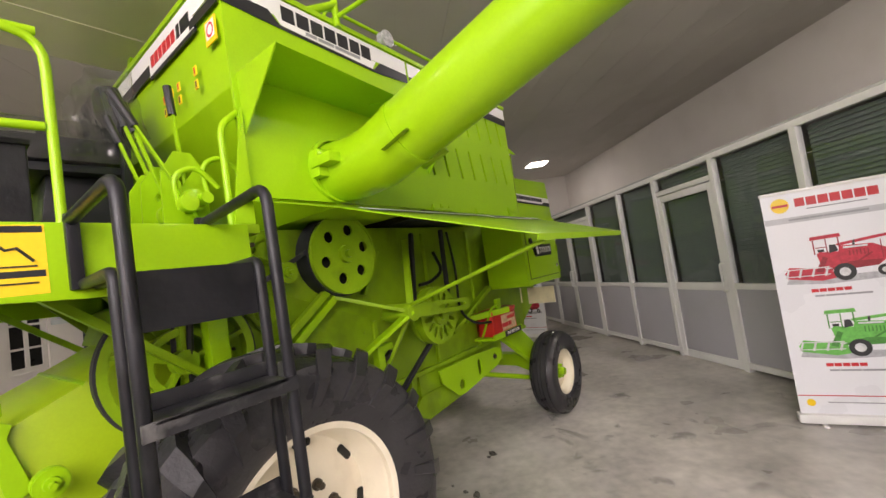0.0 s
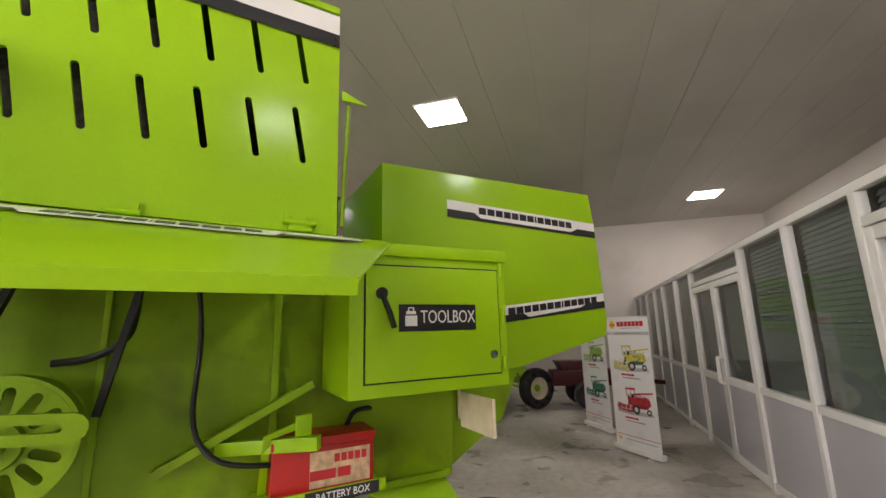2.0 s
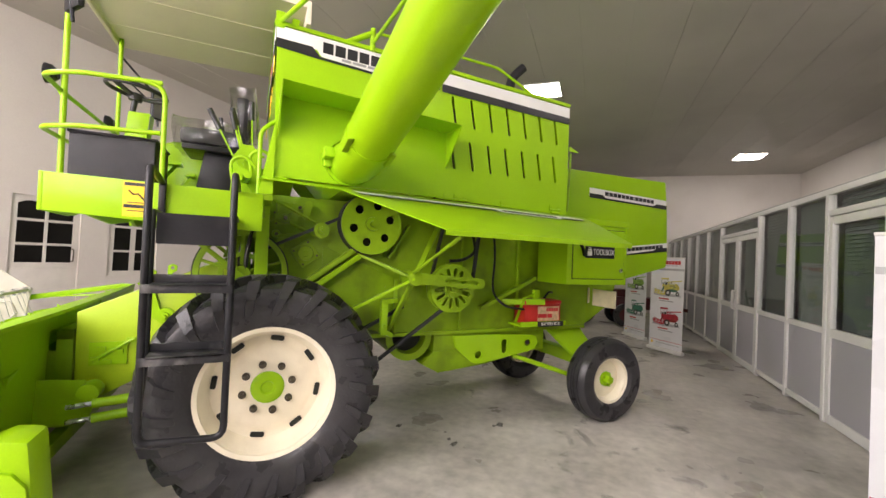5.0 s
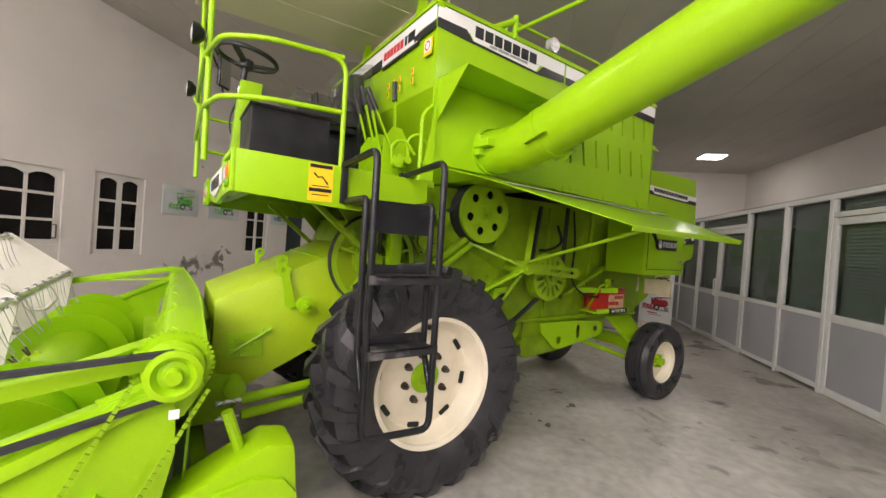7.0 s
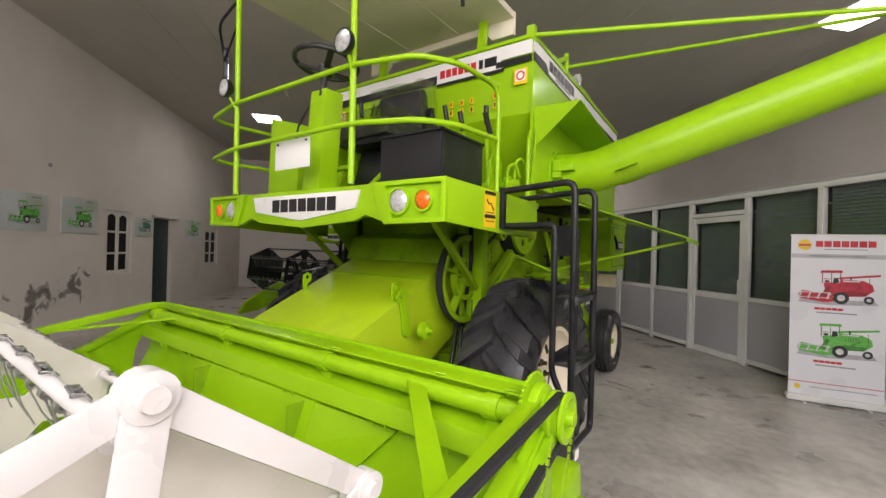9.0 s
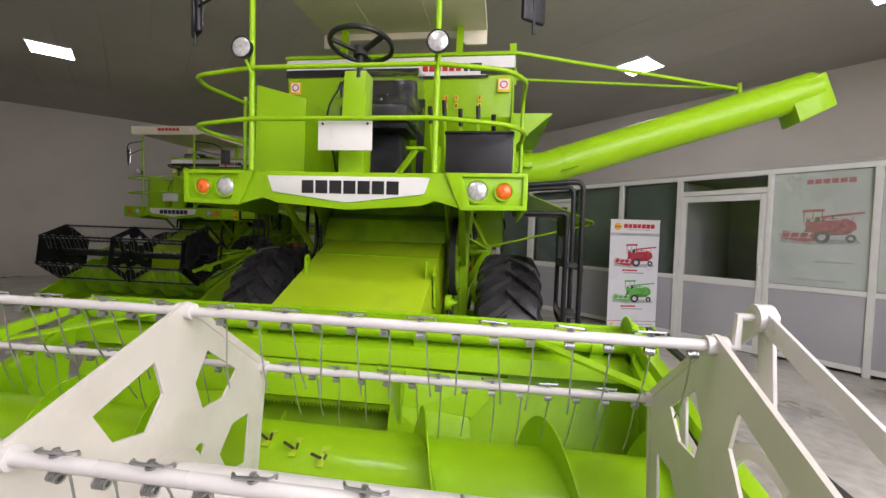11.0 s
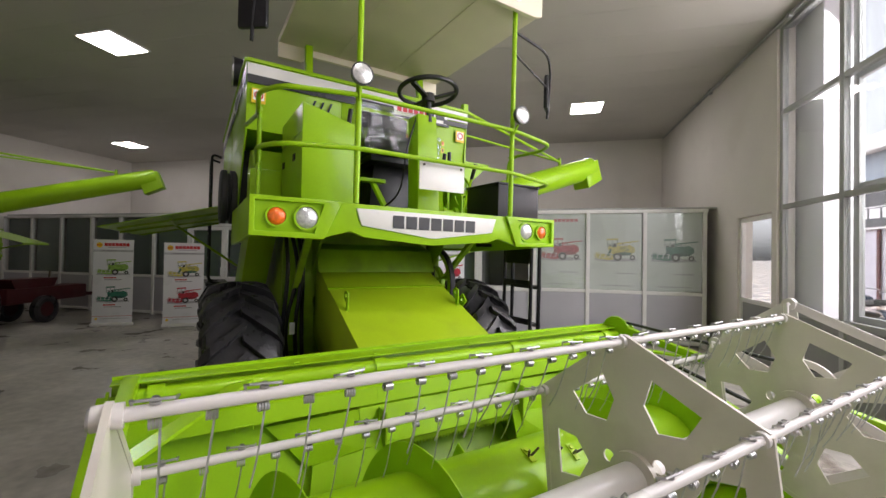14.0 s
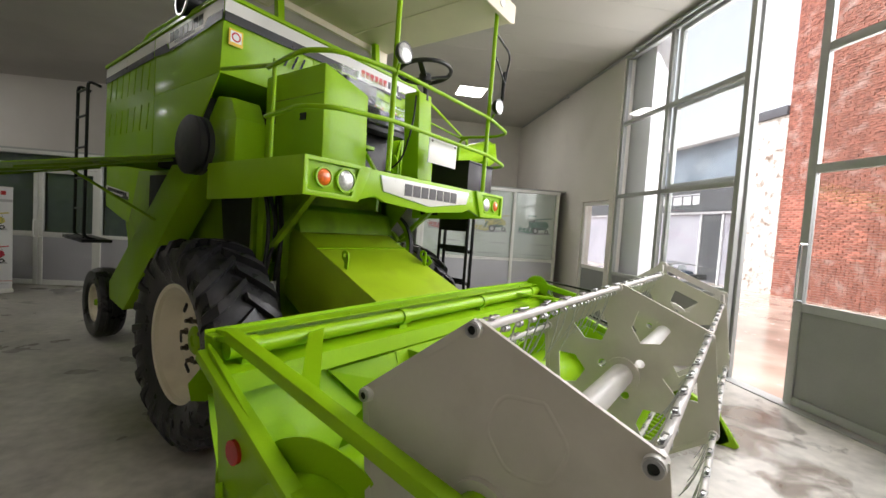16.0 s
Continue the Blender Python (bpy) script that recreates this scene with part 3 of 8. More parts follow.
def rear_wheel(sign):
    c, ax = V((0.70 * sign, 2.97, 0.408)), V((sign, 0, 0))
    rim = part("rear_wheel", lathe(B(), [(-0.08, 0.19), (0.085, 0.20), (0.092, 0.218), (0.08, 0.218), (0.06, 0.195), (0.0, 0.18), (0.015, 0.10), (0.02, 0.05), (0.0, 0.05), (-0.02, 0.17), (-0.08, 0.175)], c, ax, 40, closed=True), CREAM, harvester, "cream painted wheel rim")
    prof = [(-0.085, 0.213), (-0.115, 0.25), (-0.125, 0.31), (-0.115, 0.365), (-0.09, 0.388), (-0.07, 0.398), (-0.066, 0.390), (-0.056, 0.390), (-0.052, 0.401), (-0.025, 0.403), (-0.021, 0.393), (-0.011, 0.393), (-0.007, 0.404), (0.007, 0.404), (0.011, 0.393), (0.021, 0.393), (0.025, 0.403), (0.052, 0.401), (0.056, 0.390), (0.066, 0.390), (0.07, 0.398), (0.09, 0.388), (0.115, 0.365), (0.125, 0.31), (0.115, 0.25), (0.085, 0.213)]
    part("tyre", lathe(B(), prof, c, ax, 56), RUBBER, rim, "black ribbed tyre", smooth=28)
    bm = lathe(B(), [(0.0, 0.0), (0.0, 0.075), (0.03, 0.07), (0.035, 0.045), (0.085, 0.035), (0.09, 0.0)], c, ax, 24)
    part("hub", bm, GREEN, rim, "lime green wheel hub")
    for i in range(5):
        a = 2 * math.pi * i / 5
        p = c + V((0, math.cos(a), math.sin(a))) * 0.06
        part("wheel_nut", disc(B(), p + ax * 0.02, p + ax * 0.055, 0.012, 6), GREEN, rim)
    resize(rim, c, 0.965, 0.965)


for s in (1, -1):
    rear_wheel(s)
bm = pipe([(-0.62, 2.97, 0.42), (-0.3, 2.97, 0.52), (0.3, 2.97, 0.52), (0.62, 2.97, 0.42)], 0.06, flat=(0.12, 0.12))
part("rear_axle", bm, GREEN, harvester, bevel=0.008)
part("axle_stay", pipe([(0.44, 2.1, 0.62), (0.58, 2.85, 0.37)], 0.022), GREEN, harvester)
part("axle_bracket", prism(B(), [(0.34, 2.50, 0.86), (0.34, 2.90, 0.86), (0.55, 3.10, 0.47), (0.55, 2.90, 0.43)], (0.05, 0.02, 0)), GREEN, harvester, bevel=0.005)
part("axle_bracket", prism(B(), [(-0.34, 2.50, 0.86), (-0.34, 2.90, 0.86), (-0.55, 3.10, 0.47), (-0.55, 2.90, 0.43)], (-0.05, 0.02, 0)), GREEN, harvester, bevel=0.005)

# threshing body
part("threshing_body", side([(-0.10, 1.90), (-0.12, 1.25), (0.30, 1.02), (0.92, 0.86), (2.96, 0.84), (2.98, 1.3), (2.7, 1.90)], -0.50, 0.435), BODY, harvester, "dusty green threshing body, darkened to stand for shade", bevel=0.006)
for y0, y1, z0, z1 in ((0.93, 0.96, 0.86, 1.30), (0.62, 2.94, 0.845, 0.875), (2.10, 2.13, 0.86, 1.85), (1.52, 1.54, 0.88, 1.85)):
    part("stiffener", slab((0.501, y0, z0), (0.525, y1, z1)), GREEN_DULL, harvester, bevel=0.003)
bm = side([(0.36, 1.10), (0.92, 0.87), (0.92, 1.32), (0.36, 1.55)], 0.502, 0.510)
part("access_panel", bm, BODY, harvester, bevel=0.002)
# rear straw hood
part("straw_hood", side([(2.60, 2.43), (4.12, 2.445), (4.155, 2.20), (4.19, 1.58), (4.167, 1.475), (3.50, 1.33), (2.95, 1.27), (2.60, 1.60)], -0.41, 0.41), GREEN, harvester, "lime green sloping straw hood", bevel=0.008)
for s in (1, -1):
    x = 0.411 * s
    for (ya, za, yb, zb, h) in ((2.986, 2.27, 4.142, 2.235, 0.09), (3.30, 1.665, 4.172, 1.755, 0.085)):
        k = (zb - za)
        bm = prism(B(), [(x, ya, za), (x, yb, zb), (x, yb, zb - h), (x, ya, za - h)], (0.003 * s, 0, 0))
        part("decal_stripe", bm, WHITE_VINYL, harvester, "white decal strip")
        bm = prism(B(), [(x + 0.0032 * s, ya, za - h * 0.62), (x + 0.0032 * s, ya + 0.18, za - h * 0.62 + k * 0.16), (x + 0.0032 * s, ya + 0.22, za - h * 0.92 + k * 0.2), (x + 0.0032 * s, yb - 0.22, zb - h * 0.92 - k * 0.18), (x + 0.0032 * s, yb - 0.16, zb - h * 0.62 - k * 0.14), (x + 0.0032 * s, yb, zb - h * 0.62), (x + 0.0032 * s, yb, zb - h * 1.12), (x + 0.0032 * s, ya, za - h * 1.12)], (0.002 * s, 0, 0))
        part("decal_edge", bm, BLACK_VINYL, harvester, "black decal edge")
        bm = bars(B(), [0.05] * 7 + [0.012] + [0.05] * 5, 0.04, (x + 0.004 * s, (ya + yb) / 2, (za + zb) / 2 - h * 0.42), (0, s, k / (yb - ya) * s), (0, 0, 1))
        part("name_bars", bm, BLACK_VINYL, harvester)
part("mud_flap", slab((0.30, 3.02, 1.09), (0.42, 3.03, 1.24)), CARD, harvester)
bm = slab((0.52, 2.97, 1.08), (0.80, 2.985, 1.24))
part("rear_board", bm, CARD, harvester, "bare buff fibreboard flap")
part("chaff_outlet", side([(2.96, 0.86), (2.96, 1.34), (3.45, 1.36), (3.3, 1.05)], -0.40, 0.40), BODY, harvester, bevel=0.004)

# grain tank and engine cover
TX = 0.92
bm = side([(-0.04, 2.885), (1.06, 2.845), (1.06, 1.93), (0.42, 1.93), (-0.01, 2.42)], -0.25, 0.904)
side_l = [(-0.04, 2.885), (1.06, 2.845), (1.06, 2.40), (-0.01, 2.42)]
prism(bm, [(-0.915, y, z) for y, z in side_l], (0.665, 0, 0))
prism(bm, [(-0.915, y, z) for y, z in ((-0.01, 2.42), (1.06, 2.40), (1.06, 1.93), (0.42, 1.93))], (0.012, 0, 0))
part("grain_tank", bm, GREEN, harvester, "lime green grain tank with hopper front", bevel=0.006)
bm = B()
prism(bm, [(0.905, -0.035, 2.87), (0.905, -0.02, 1.955), (0.905, 1.058, 1.93), (0.905, 1.058, 2.845)], (0.015, 0, 0))
part("tank_side_panel", bm, GREEN, harvester)
holes = [slot2(1.16 + 0.155 * i, z0 + 0.0 - 0.016 * i / 6 * 0, 0.034, -0.19, 0.011) for i in range(7) for z0 in (2.665, 2.35)]
bm = cut_plate(B(), [(1.0595, 1.925), (2.25, 1.892), (2.245, 2.80), (1.0595, 2.842)], holes, (0.905, 0, 0), (0, 1, 0), (0, 0, 1), 0.012)
part("engine_cover_panel", bm, GREEN, harvester, "slotted lime green engine side panel")
bm = cut_plate(B(), [(1.0595, 1.925), (2.25, 1.892), (2.245, 2.80), (1.0595, 2.842)], holes, (-0.917, 0, 0), (0, 1, 0), (0, 0, 1), 0.012)
part("engine_cover_panel", bm, GREEN, harvester, "slotted lime green engine side panel")
bm = B()
prism(bm, [(-0.905, 1.062, 2.83), (-0.905, 2.245, 2.79), (-0.905, 2.245, 2.80), (-0.905, 1.062, 2.842)], (1.81, 0, 0))
box(bm, (-0.905, 2.235, 1.9), (0.905, 2.246, 2.79))
part("engine_cover_top", bm, GREEN, harvester)
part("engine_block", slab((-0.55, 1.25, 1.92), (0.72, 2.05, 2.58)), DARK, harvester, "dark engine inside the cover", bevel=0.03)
part("radiator_screen", slab((0.80, 1.15, 2.02), (0.84, 1.75, 2.62)), material("grey_radiator_mesh", (0.12, 0.12, 0.115), 0.6, noise_scale=60, vary=0.4), harvester)
for s in (1, -1):
    x = 0.92 * s
    # white and black bands under the tank rim
    for ya, yb, za, zb in ((-0.038, 1.05, 2.872, 2.832), (1.07, 2.243, 2.830, 2.788)):
        bm = prism(B(), [(x, ya, za), (x, yb, zb), (x, yb, zb - 0.085), (x, ya, za - 0.085)], (0.003 * s, 0, 0))
        part("decal_band", bm, WHITE_VINYL, harvester, "white decal band")
        if ya < 0:
            pts = [(ya, za - 0.075), (0.17, za - 0.082), (0.22, za - 0.135), (0.78, zb - 0.13), (0.83, zb - 0.078), (yb, zb - 0.085), (yb, zb - 0.135), (0.80, zb - 0.145), (0.20, za - 0.15), (ya, za - 0.13)]
        else:
            pts = [(ya, za - 0.085), (yb, zb - 0.085), (yb, zb - 0.14), (ya, za - 0.14)]
        bm = prism(B(), [(x + 0.0032 * s, y, z) for y, z in pts], (0.002 * s, 0, 0))
        part("decal_band_edge", bm, BLACK_VINYL, harvester, "black decal edge")
        if ya < 0:
            bm = prism(B(), [(x + 0.001 * s, 0.19, za - 0.085), (x + 0.001 * s, 0.80, zb - 0.08), (x + 0.001 * s, 0.77, zb - 0.128), (x + 0.001 * s, 0.23, za - 0.132)], (0.002 * s, 0, 0))
            part("decal_plate", bm, WHITE_VINYL, harvester)
            part("name_bars", bars(B(), [0.05] * 7, 0.07, (x + 0.0035 * s, 0.5, 2.792), (0, s, -0.036 * s), (0, 0, 1), gap=0.14, total=0.53), BLACK_VINYL, harvester)
            part("small_print", bars(B(), [0.06, 0.09, 0.16], 0.016, (x + 0.0035 * s, 0.52, 2.742), (0, s, -0.036 * s), (0, 0, 1), gap=0.6), GREY_VINYL, harvester)
bm = slab((-0.915, -0.046, 2.785), (0.915, -0.041, 2.87))
part("front_band", bm, WHITE_VINYL, harvester, "white decal band")
bm = B()
box(bm, (-0.915, -0.0475, 2.735), (0.18, -0.042, 2.792))
box(bm, (0.18, -0.0475, 2.71), (0.72, -0.042, 2.73))
box(bm, (0.66, -0.0475, 2.735), (0.915, -0.042, 2.775))
part("front_band_edge", bm, BLACK_VINYL, harvester, "black decal edge")
part("front_plate", slab((0.17, -0.047, 2.73), (0.70, -0.0415, 2.80)), WHITE_VINYL, harvester)
bm = bars(B(), [0.05] * 6, 0.055, (0.36, -0.0482, 2.79), (1, 0, 0), (0, 0, 1), total=0.30)
part("name_bars", bm, RED_VINYL, harvester, "red plain lettering bars")
bm = bars(B(), [0.03, 0.09], 0.06, (0.60, -0.0482, 2.79), (1, 0, 0), (0, 0, 1))
part("name_bars", bm, BLACK_VINYL, harvester)
for s in (1, -1):
    t = part("warning_sticker", slab((0.84 * s - 0.045, -0.0475, 2.60), (0.84 * s + 0.045, -0.0415, 2.70)), YELLOW_VINYL, harvester, "small white and orange warning sticker")
    bm = lathe(B(), [(0, 0.02), (0.001, 0.02), (0.001, 0.03), (0, 0.03)], (0.84 * s, -0.0476, 2.655), (0, -1, 0), 20, closed=True)
    part("symbol", bm, RED_VINYL, t)
    part("print_field", slab((0.84 * s - 0.035, -0.0485, 2.62), (0.84 * s + 0.035, -0.0474, 2.69)), WHITE_VINYL, t)
for x in (0.31, 0.40, 0.48, 0.66):
    for z, c in ((2.56, RED_VINYL), (2.50, YELLOW_VINYL)):
        t = part("lever_sticker", slab((x - 0.013, -0.047, z - 0.02), (x + 0.013, -0.0415, z + 0.02)), YELLOW_VINYL, harvester, "small yellow lever sticker")
        part("symbol", slab((x - 0.006, -0.048, z - 0.013), (x + 0.006, -0.0465, z + 0.013)), c if c is RED_VINYL else BLACK_VINYL, t)
# rim rail round the tank top
part("tank_rim", pipe([(-0.92, -0.04, 2.89), (0.92, -0.04, 2.89), (0.92, 1.05, 2.852), (0.92, 2.24, 2.805)], 0.012, flat=(0.03, 0.024)), GREEN, harvester)
part("tank_rim", pipe([(-0.92, -0.04, 2.89), (-0.92, 1.05, 2.852), (-0.92, 2.24, 2.805)], 0.012, flat=(0.03, 0.024)), GREEN, harvester)
for s in (1, -1):
    part("roof_rail", pipe([(0.80 * s, 0.55, 2.86), (0.80 * s, 0.60, 3.05), (0.80 * s, 1.60, 3.03), (0.80 * s, 2.15, 2.80)], 0.011, bend=0.06), GREEN, harvester)
bm = disc(B(), (0.875, 0.94, 2.945), (0.915, 0.94, 2.945), 0.05, 20)
part("side_lamp", bm, LENS, harvester, "round clear work lamp")
part("lamp_bracket", pipe([(0.90, 0.96, 2.84), (0.875, 0.95, 2.93)], 0.012), BLACK, harvester)
part("exhaust", pipe([(0.62, 1.84, 2.75), (0.62, 1.84, 3.06), (0.65, 1.95, 3.17)], 0.039, 14, bend=0.08), BLACK, harvester, "rusty black exhaust stack")
ac = part("air_cleaner", lathe(B(), [(0.0, 0.0), (0.0, 0.085), (0.06, 0.10), (0.40, 0.105), (0.44, 0.112), (0.44, 0.102), (0.36, 0.09), (0.30, 0.05), (0.30, 0.0)], (-0.53, 0.44, 2.97), (-1, 0.05, 0.0), 28), BLACK, harvester, "black air cleaner drum with an open mouth")
part("mouth_rim", lathe(B(), [(0.436, 0.104), (0.436, 0.115), (0.448, 0.115), (0.448, 0.104)], (-0.53, 0.44, 2.97), (-1, 0.05, 0.0), 28, closed=True), STEEL, ac)
part("air_pipe", pipe([(-0.52, 0.44, 2.97), (-0.30, 0.50, 2.96), (-0.22, 0.70, 2.86)], 0.05, 14, bend=0.12), BLACK, harvester)
# shelf over the auger root
part("auger_shelf", prism(B(), [(0.921, -0.005, 2.452), (1.214, -0.005, 2.448), (1.17, 1.12, 2.392), (0.921, 1.12, 2.40)], (0, 0, -0.004)), GREEN, harvester)
for y, z in ((-0.006, 2.447), (1.118, 2.39)):
    part("shelf_gusset", prism(B(), [(0.921, y, z), (1.21 if y < 0 else 1.165, y, z - 0.004), (0.93, y, z - 0.25)], (0, 0.006, 0)), GREEN, harvester)
part("shelf_plug", disc(B(), (1.05, 0.62, 2.418), (1.05, 0.62, 2.412), 0.035, 20), GREEN, harvester)

# unloading auger
A0, A1, A2 = V((0.80, 0.43, 2.10)), V((1.20, 0.45, 2.095)), V((3.33, 0.555, 2.775))
part("unloading_auger", pipe([A0, A1 - V((0.14, 0, 0.01)), A1, A1 + (A2 - A1).normalized() * 0.14, A2], 0.142, 36), GREEN, harvester, "long lime green unloading auger tube", smooth=30)
d = (A2 - A1).normalized()
bm = B()
lathe(bm, [(0, 0.147), (0.03, 0.147), (0.03, 0.14), (0, 0.14)], A1 + d * 0.16, d, 36, closed=True)
part("auger_collar", bm, GREEN, harvester)
for a in (0.5, 2.2, 3.9):
    p, q = basis(d)
    r = p * math.cos(a) + q * math.sin(a)
    o = A1 + d * 0.2 + r * 0.142
    part("auger_latch", prism(B(), [o - d * 0.08 - p * 0.012, o + d * 0.06 - p * 0.012, o + d * 0.06 + p * 0.012, o - d * 0.08 + p * 0.012], r * 0.022), GREEN_DULL, harvester, bevel=0.003)
bm = B()
lathe(bm, [(0, 0.158), (0.02, 0.158), (0.02, 0.14), (0, 0.14)], (0.92, 0.43, 2.10), (1, 0, 0.02), 36, closed=True)
part("auger_flange", bm, GREEN, harvester)
bm = slab((0.95, 0.26, 2.04), (1.01, 0.33, 2.16))
box(bm, (0.96, 0.25, 2.08), (1.10, 0.31, 2.125))
part("auger_hinge", bm, GREEN, harvester, bevel=0.006)
# spout
p, q = basis(d)
down = V((0, 0, -1))
e = A2 + d * 0.02
bm = prism(B(), [e + V((-0.26, -0.13, -0.02)), e + V((0.0, -0.13, 0.10)), e + V((0.10, -0.13, -0.16)), e + V((-0.16, -0.13, -0.30))], (0.03, 0.27, 0))
part("auger_spout", bm, GREEN, harvester, bevel=0.015)
for ya, r in ((-0.02, 0.014), (0.55, 0.012)):
    part("auger_stay", pipe([(0.90, ya, 2.905), (2.81, 0.60, 2.805)], r), GREEN, harvester)
part("stay_post", pipe([(2.81, 0.58, 2.70), (2.81, 0.60, 2.85)], 0.02), GREEN_DULL, harvester)
part("stay_post", pipe([(0.90, -0.02, 2.86), (0.90, -0.02, 2.96)], 0.03, flat=(0.05, 0.05)), GREEN, harvester)
bm = pipe([(0.90, 0.35, 2.86), (0.93, 0.55, 2.97)], 0.02)
tube(bm, [(0.93, 0.55, 2.85), (0.93, 0.55, 3.0)], 0.018)
part("stay_post", bm, GREEN, harvester)

# hinged side apron
bm = B()
sheet(bm, [(0.925, -0.10, 1.945), (0.995, -0.10, 1.925), (0.995, 0.40, 1.905), (0.925, 0.40, 1.93)], 0.004)
sheet(bm, [(0.925, 0.38, 1.93), (0.995, 0.38, 1.905), (1.728, 0.775, 1.652), (1.722, 2.10, 1.640), (0.96, 2.44, 1.87), (0.925, 2.42, 1.885)], 0.005)
part("side_apron", bm, GREEN, harvester, "flared lime green side apron")
part("apron_lip", prism(B(), [(1.728, 0.775, 1.652), (1.722, 2.10, 1.640), (1.714, 2.10, 1.612), (1.720, 0.775, 1.624)], (-0.006, 0, 0)), GREEN, harvester)
k0, k1 = V((1.03, 0.44, 1.895)), V((1.03, 2.30, 1.855))
o = V((0.36, 0, -0.125)).normalized()
n_ = V((0.125, 0, 0.36)).normalized() * 0.004
bm = prism(B(), [k0 + n_, k1 + n_, k1 + o * 0.05 + n_, k0 + o * 0.05 + n_ + V((0, 0.05, 0))], n_ * 0.4)
part("apron_stripe", bm, WHITE_VINYL, harvester)
bm = prism(B(), [k0 + o * 0.055 + n_, k1 + o * 0.05 + n_, k1 + o * 0.085 + n_ - V((0, 0.10, 0)), k0 + o * 0.08 + n_ + V((0, 0.05, 0))], n_ * 0.4)
part("apron_stripe", bm, BLACK_VINYL, harvester)
bm = prism(B(), [k0 + V((0, 1.0, -0.022)) + o * 0.03 + n_, k0 + V((0, 1.62, -0.034)) + o * 0.03 + n_, k0 + V((0, 1.58, -0.034)) + o * 0.11 + n_, k0 + V((0, 1.04, -0.022)) + o * 0.11 + n_], n_ * 0.8)
part("apron_plate", bm, WHITE_VINYL, harvester)
bm = bars(B(), [0.05] * 4 + [0.001] + [0.05] * 5, 0.045, k0 + V((0, 1.31, -0.028)) + o * 0.072 + n_ * 1.9, (0, 1, -0.02), -o, total=0.48)
part("name_bars", bm, BLACK_VINYL, harvester)
for y, z in ((0.02, 1.945), (1.15, 1.925), (1.63, 1.91), (2.12, 1.90)):
    bm = slab((0.92, y - 0.035, z), (0.93, y + 0.035, z + 0.035))
    tube(bm, [(0.93, y - 0.04, z), (0.93, y + 0.04, z)], 0.008)
    part("hinge", bm, GREEN, harvester)
for y in (1.25, 2.12):
    bm = slab((0.917, y - 0.05, 1.925), (0.924, y + 0.05, 1.965))
    tube(bm, [(0.926, y - 0.055, 1.925), (0.926, y + 0.055, 1.925)], 0.009, 8)
    for k in (-0.03, 0.03):
        disc(bm, (0.924, y + k, 1.948), (0.929, y + k, 1.948), 0.007, 6)
    part("hinge", bm, GREEN, harvester)
part("gas_strut", pipe([(0.90, 2.27, 1.93), (0.90, 2.29, 2.42)], 0.009), GREEN_DULL, harvester)
part("strut_clip", prism(B(), [(0.91, 2.26, 2.43), (0.91, 2.36, 2.43), (0.91, 2.26, 2.47)], (0.01, 0, 0)), GREEN, harvester)
part("apron_prop", pipe([(1.70, 0.88, 1.625), (0.46, 1.0, 1.30)], 0.011), GREEN_DULL, harvester)
# right-hand side apron
bm = sheet(B(), [(-0.925, 0.20, 1.915), (-0.925, 2.44, 1.885), (-0.97, 2.46, 1.88), (-1.70, 2.167, 1.70), (-1.815, 0.787, 1.725), (-0.995, 0.20, 1.905)], 0.005)
part("side_apron", bm, GREEN, harvester, "flared lime green side apron")
for x0, y0, z0, x1, y1, z1 in ((-0.95, 0.55, 1.893, -1.70, 0.88, 1.728), (-0.95, 1.35, 1.878, -1.75, 1.40, 1.708), (-0.95, 2.25, 1.873, -1.66, 2.05, 1.702), (-1.35, 0.55, 1.806, -1.33, 2.28, 1.786)):
    part("apron_rib", pipe([(x0, y0, z0 - 0.014), (x1, y1, z1 - 0.010)], 0.01, flat=(0.022, 0.018)), BODY, harvester)
part("apron_prop", pipe([(-1.35, 1.45, 1.79), (-0.84, 1.15, 1.42)], 0.011), GREEN_DULL, harvester)

# tool box
tb = part("tool_box", prism(B(), [(0.50, 2.30, 1.31), (0.88, 2.31, 1.31), (0.88, 3.01, 1.31), (0.50, 3.01, 1.31)], (0, 0, 0.57)), GREEN, harvester, "lime green tool box", bevel=0.004)
part("door_gap", slab((0.879, 2.365, 1.358), (0.882, 2.972, 1.802)), DARK, tb)
part("door", slab((0.881, 2.371, 1.364), (0.888, 2.966, 1.796)), GREEN, tb, bevel=0.003)
part("lid_fold", slab((0.876, 2.30, 1.835), (0.896, 3.015, 1.885)), GREEN, tb, bevel=0.004)
part("lock", disc(B(), (0.888, 2.93, 1.44), (0.897, 2.93, 1.44), 0.016, 14), STEEL, tb)
sg = part("sign_plate", slab((0.8895, 2.50, 1.545), (0.892, 2.845, 1.648)), BLACK_VINYL, tb, "black sign plate")
part("letters", write("TOOLBOX", 0.072, (0.893, 2.715, 1.597), (0, 1, 0), (0, 0, 1), B(), wide=0.72), WHITE_VINYL, tb, "white letters")
bm = slab((0.892, 2.525, 1.565), (0.8945, 2.575, 1.605))
box(bm, (0.892, 2.53, 1.61), (0.8945, 2.57, 1.622))
tube(bm, [(0.893, 2.54, 1.622), (0.893, 2.54, 1.635), (0.893, 2.56, 1.635), (0.893, 2.56, 1.622)], 0.003, 6)
part("symbol", bm, WHITE_VINYL, tb)
part("handle", pipe([(0.893, 2.43, 1.69), (0.910, 2.455, 1.62), (0.910, 2.475, 1.56)], 0.011, flat=(0.026, 0.012)), BLACK, tb, "black latch handle")
part("handle_boss", disc(B(), (0.888, 2.43, 1.69), (0.904, 2.43, 1.69), 0.022, 16), BLACK, tb)
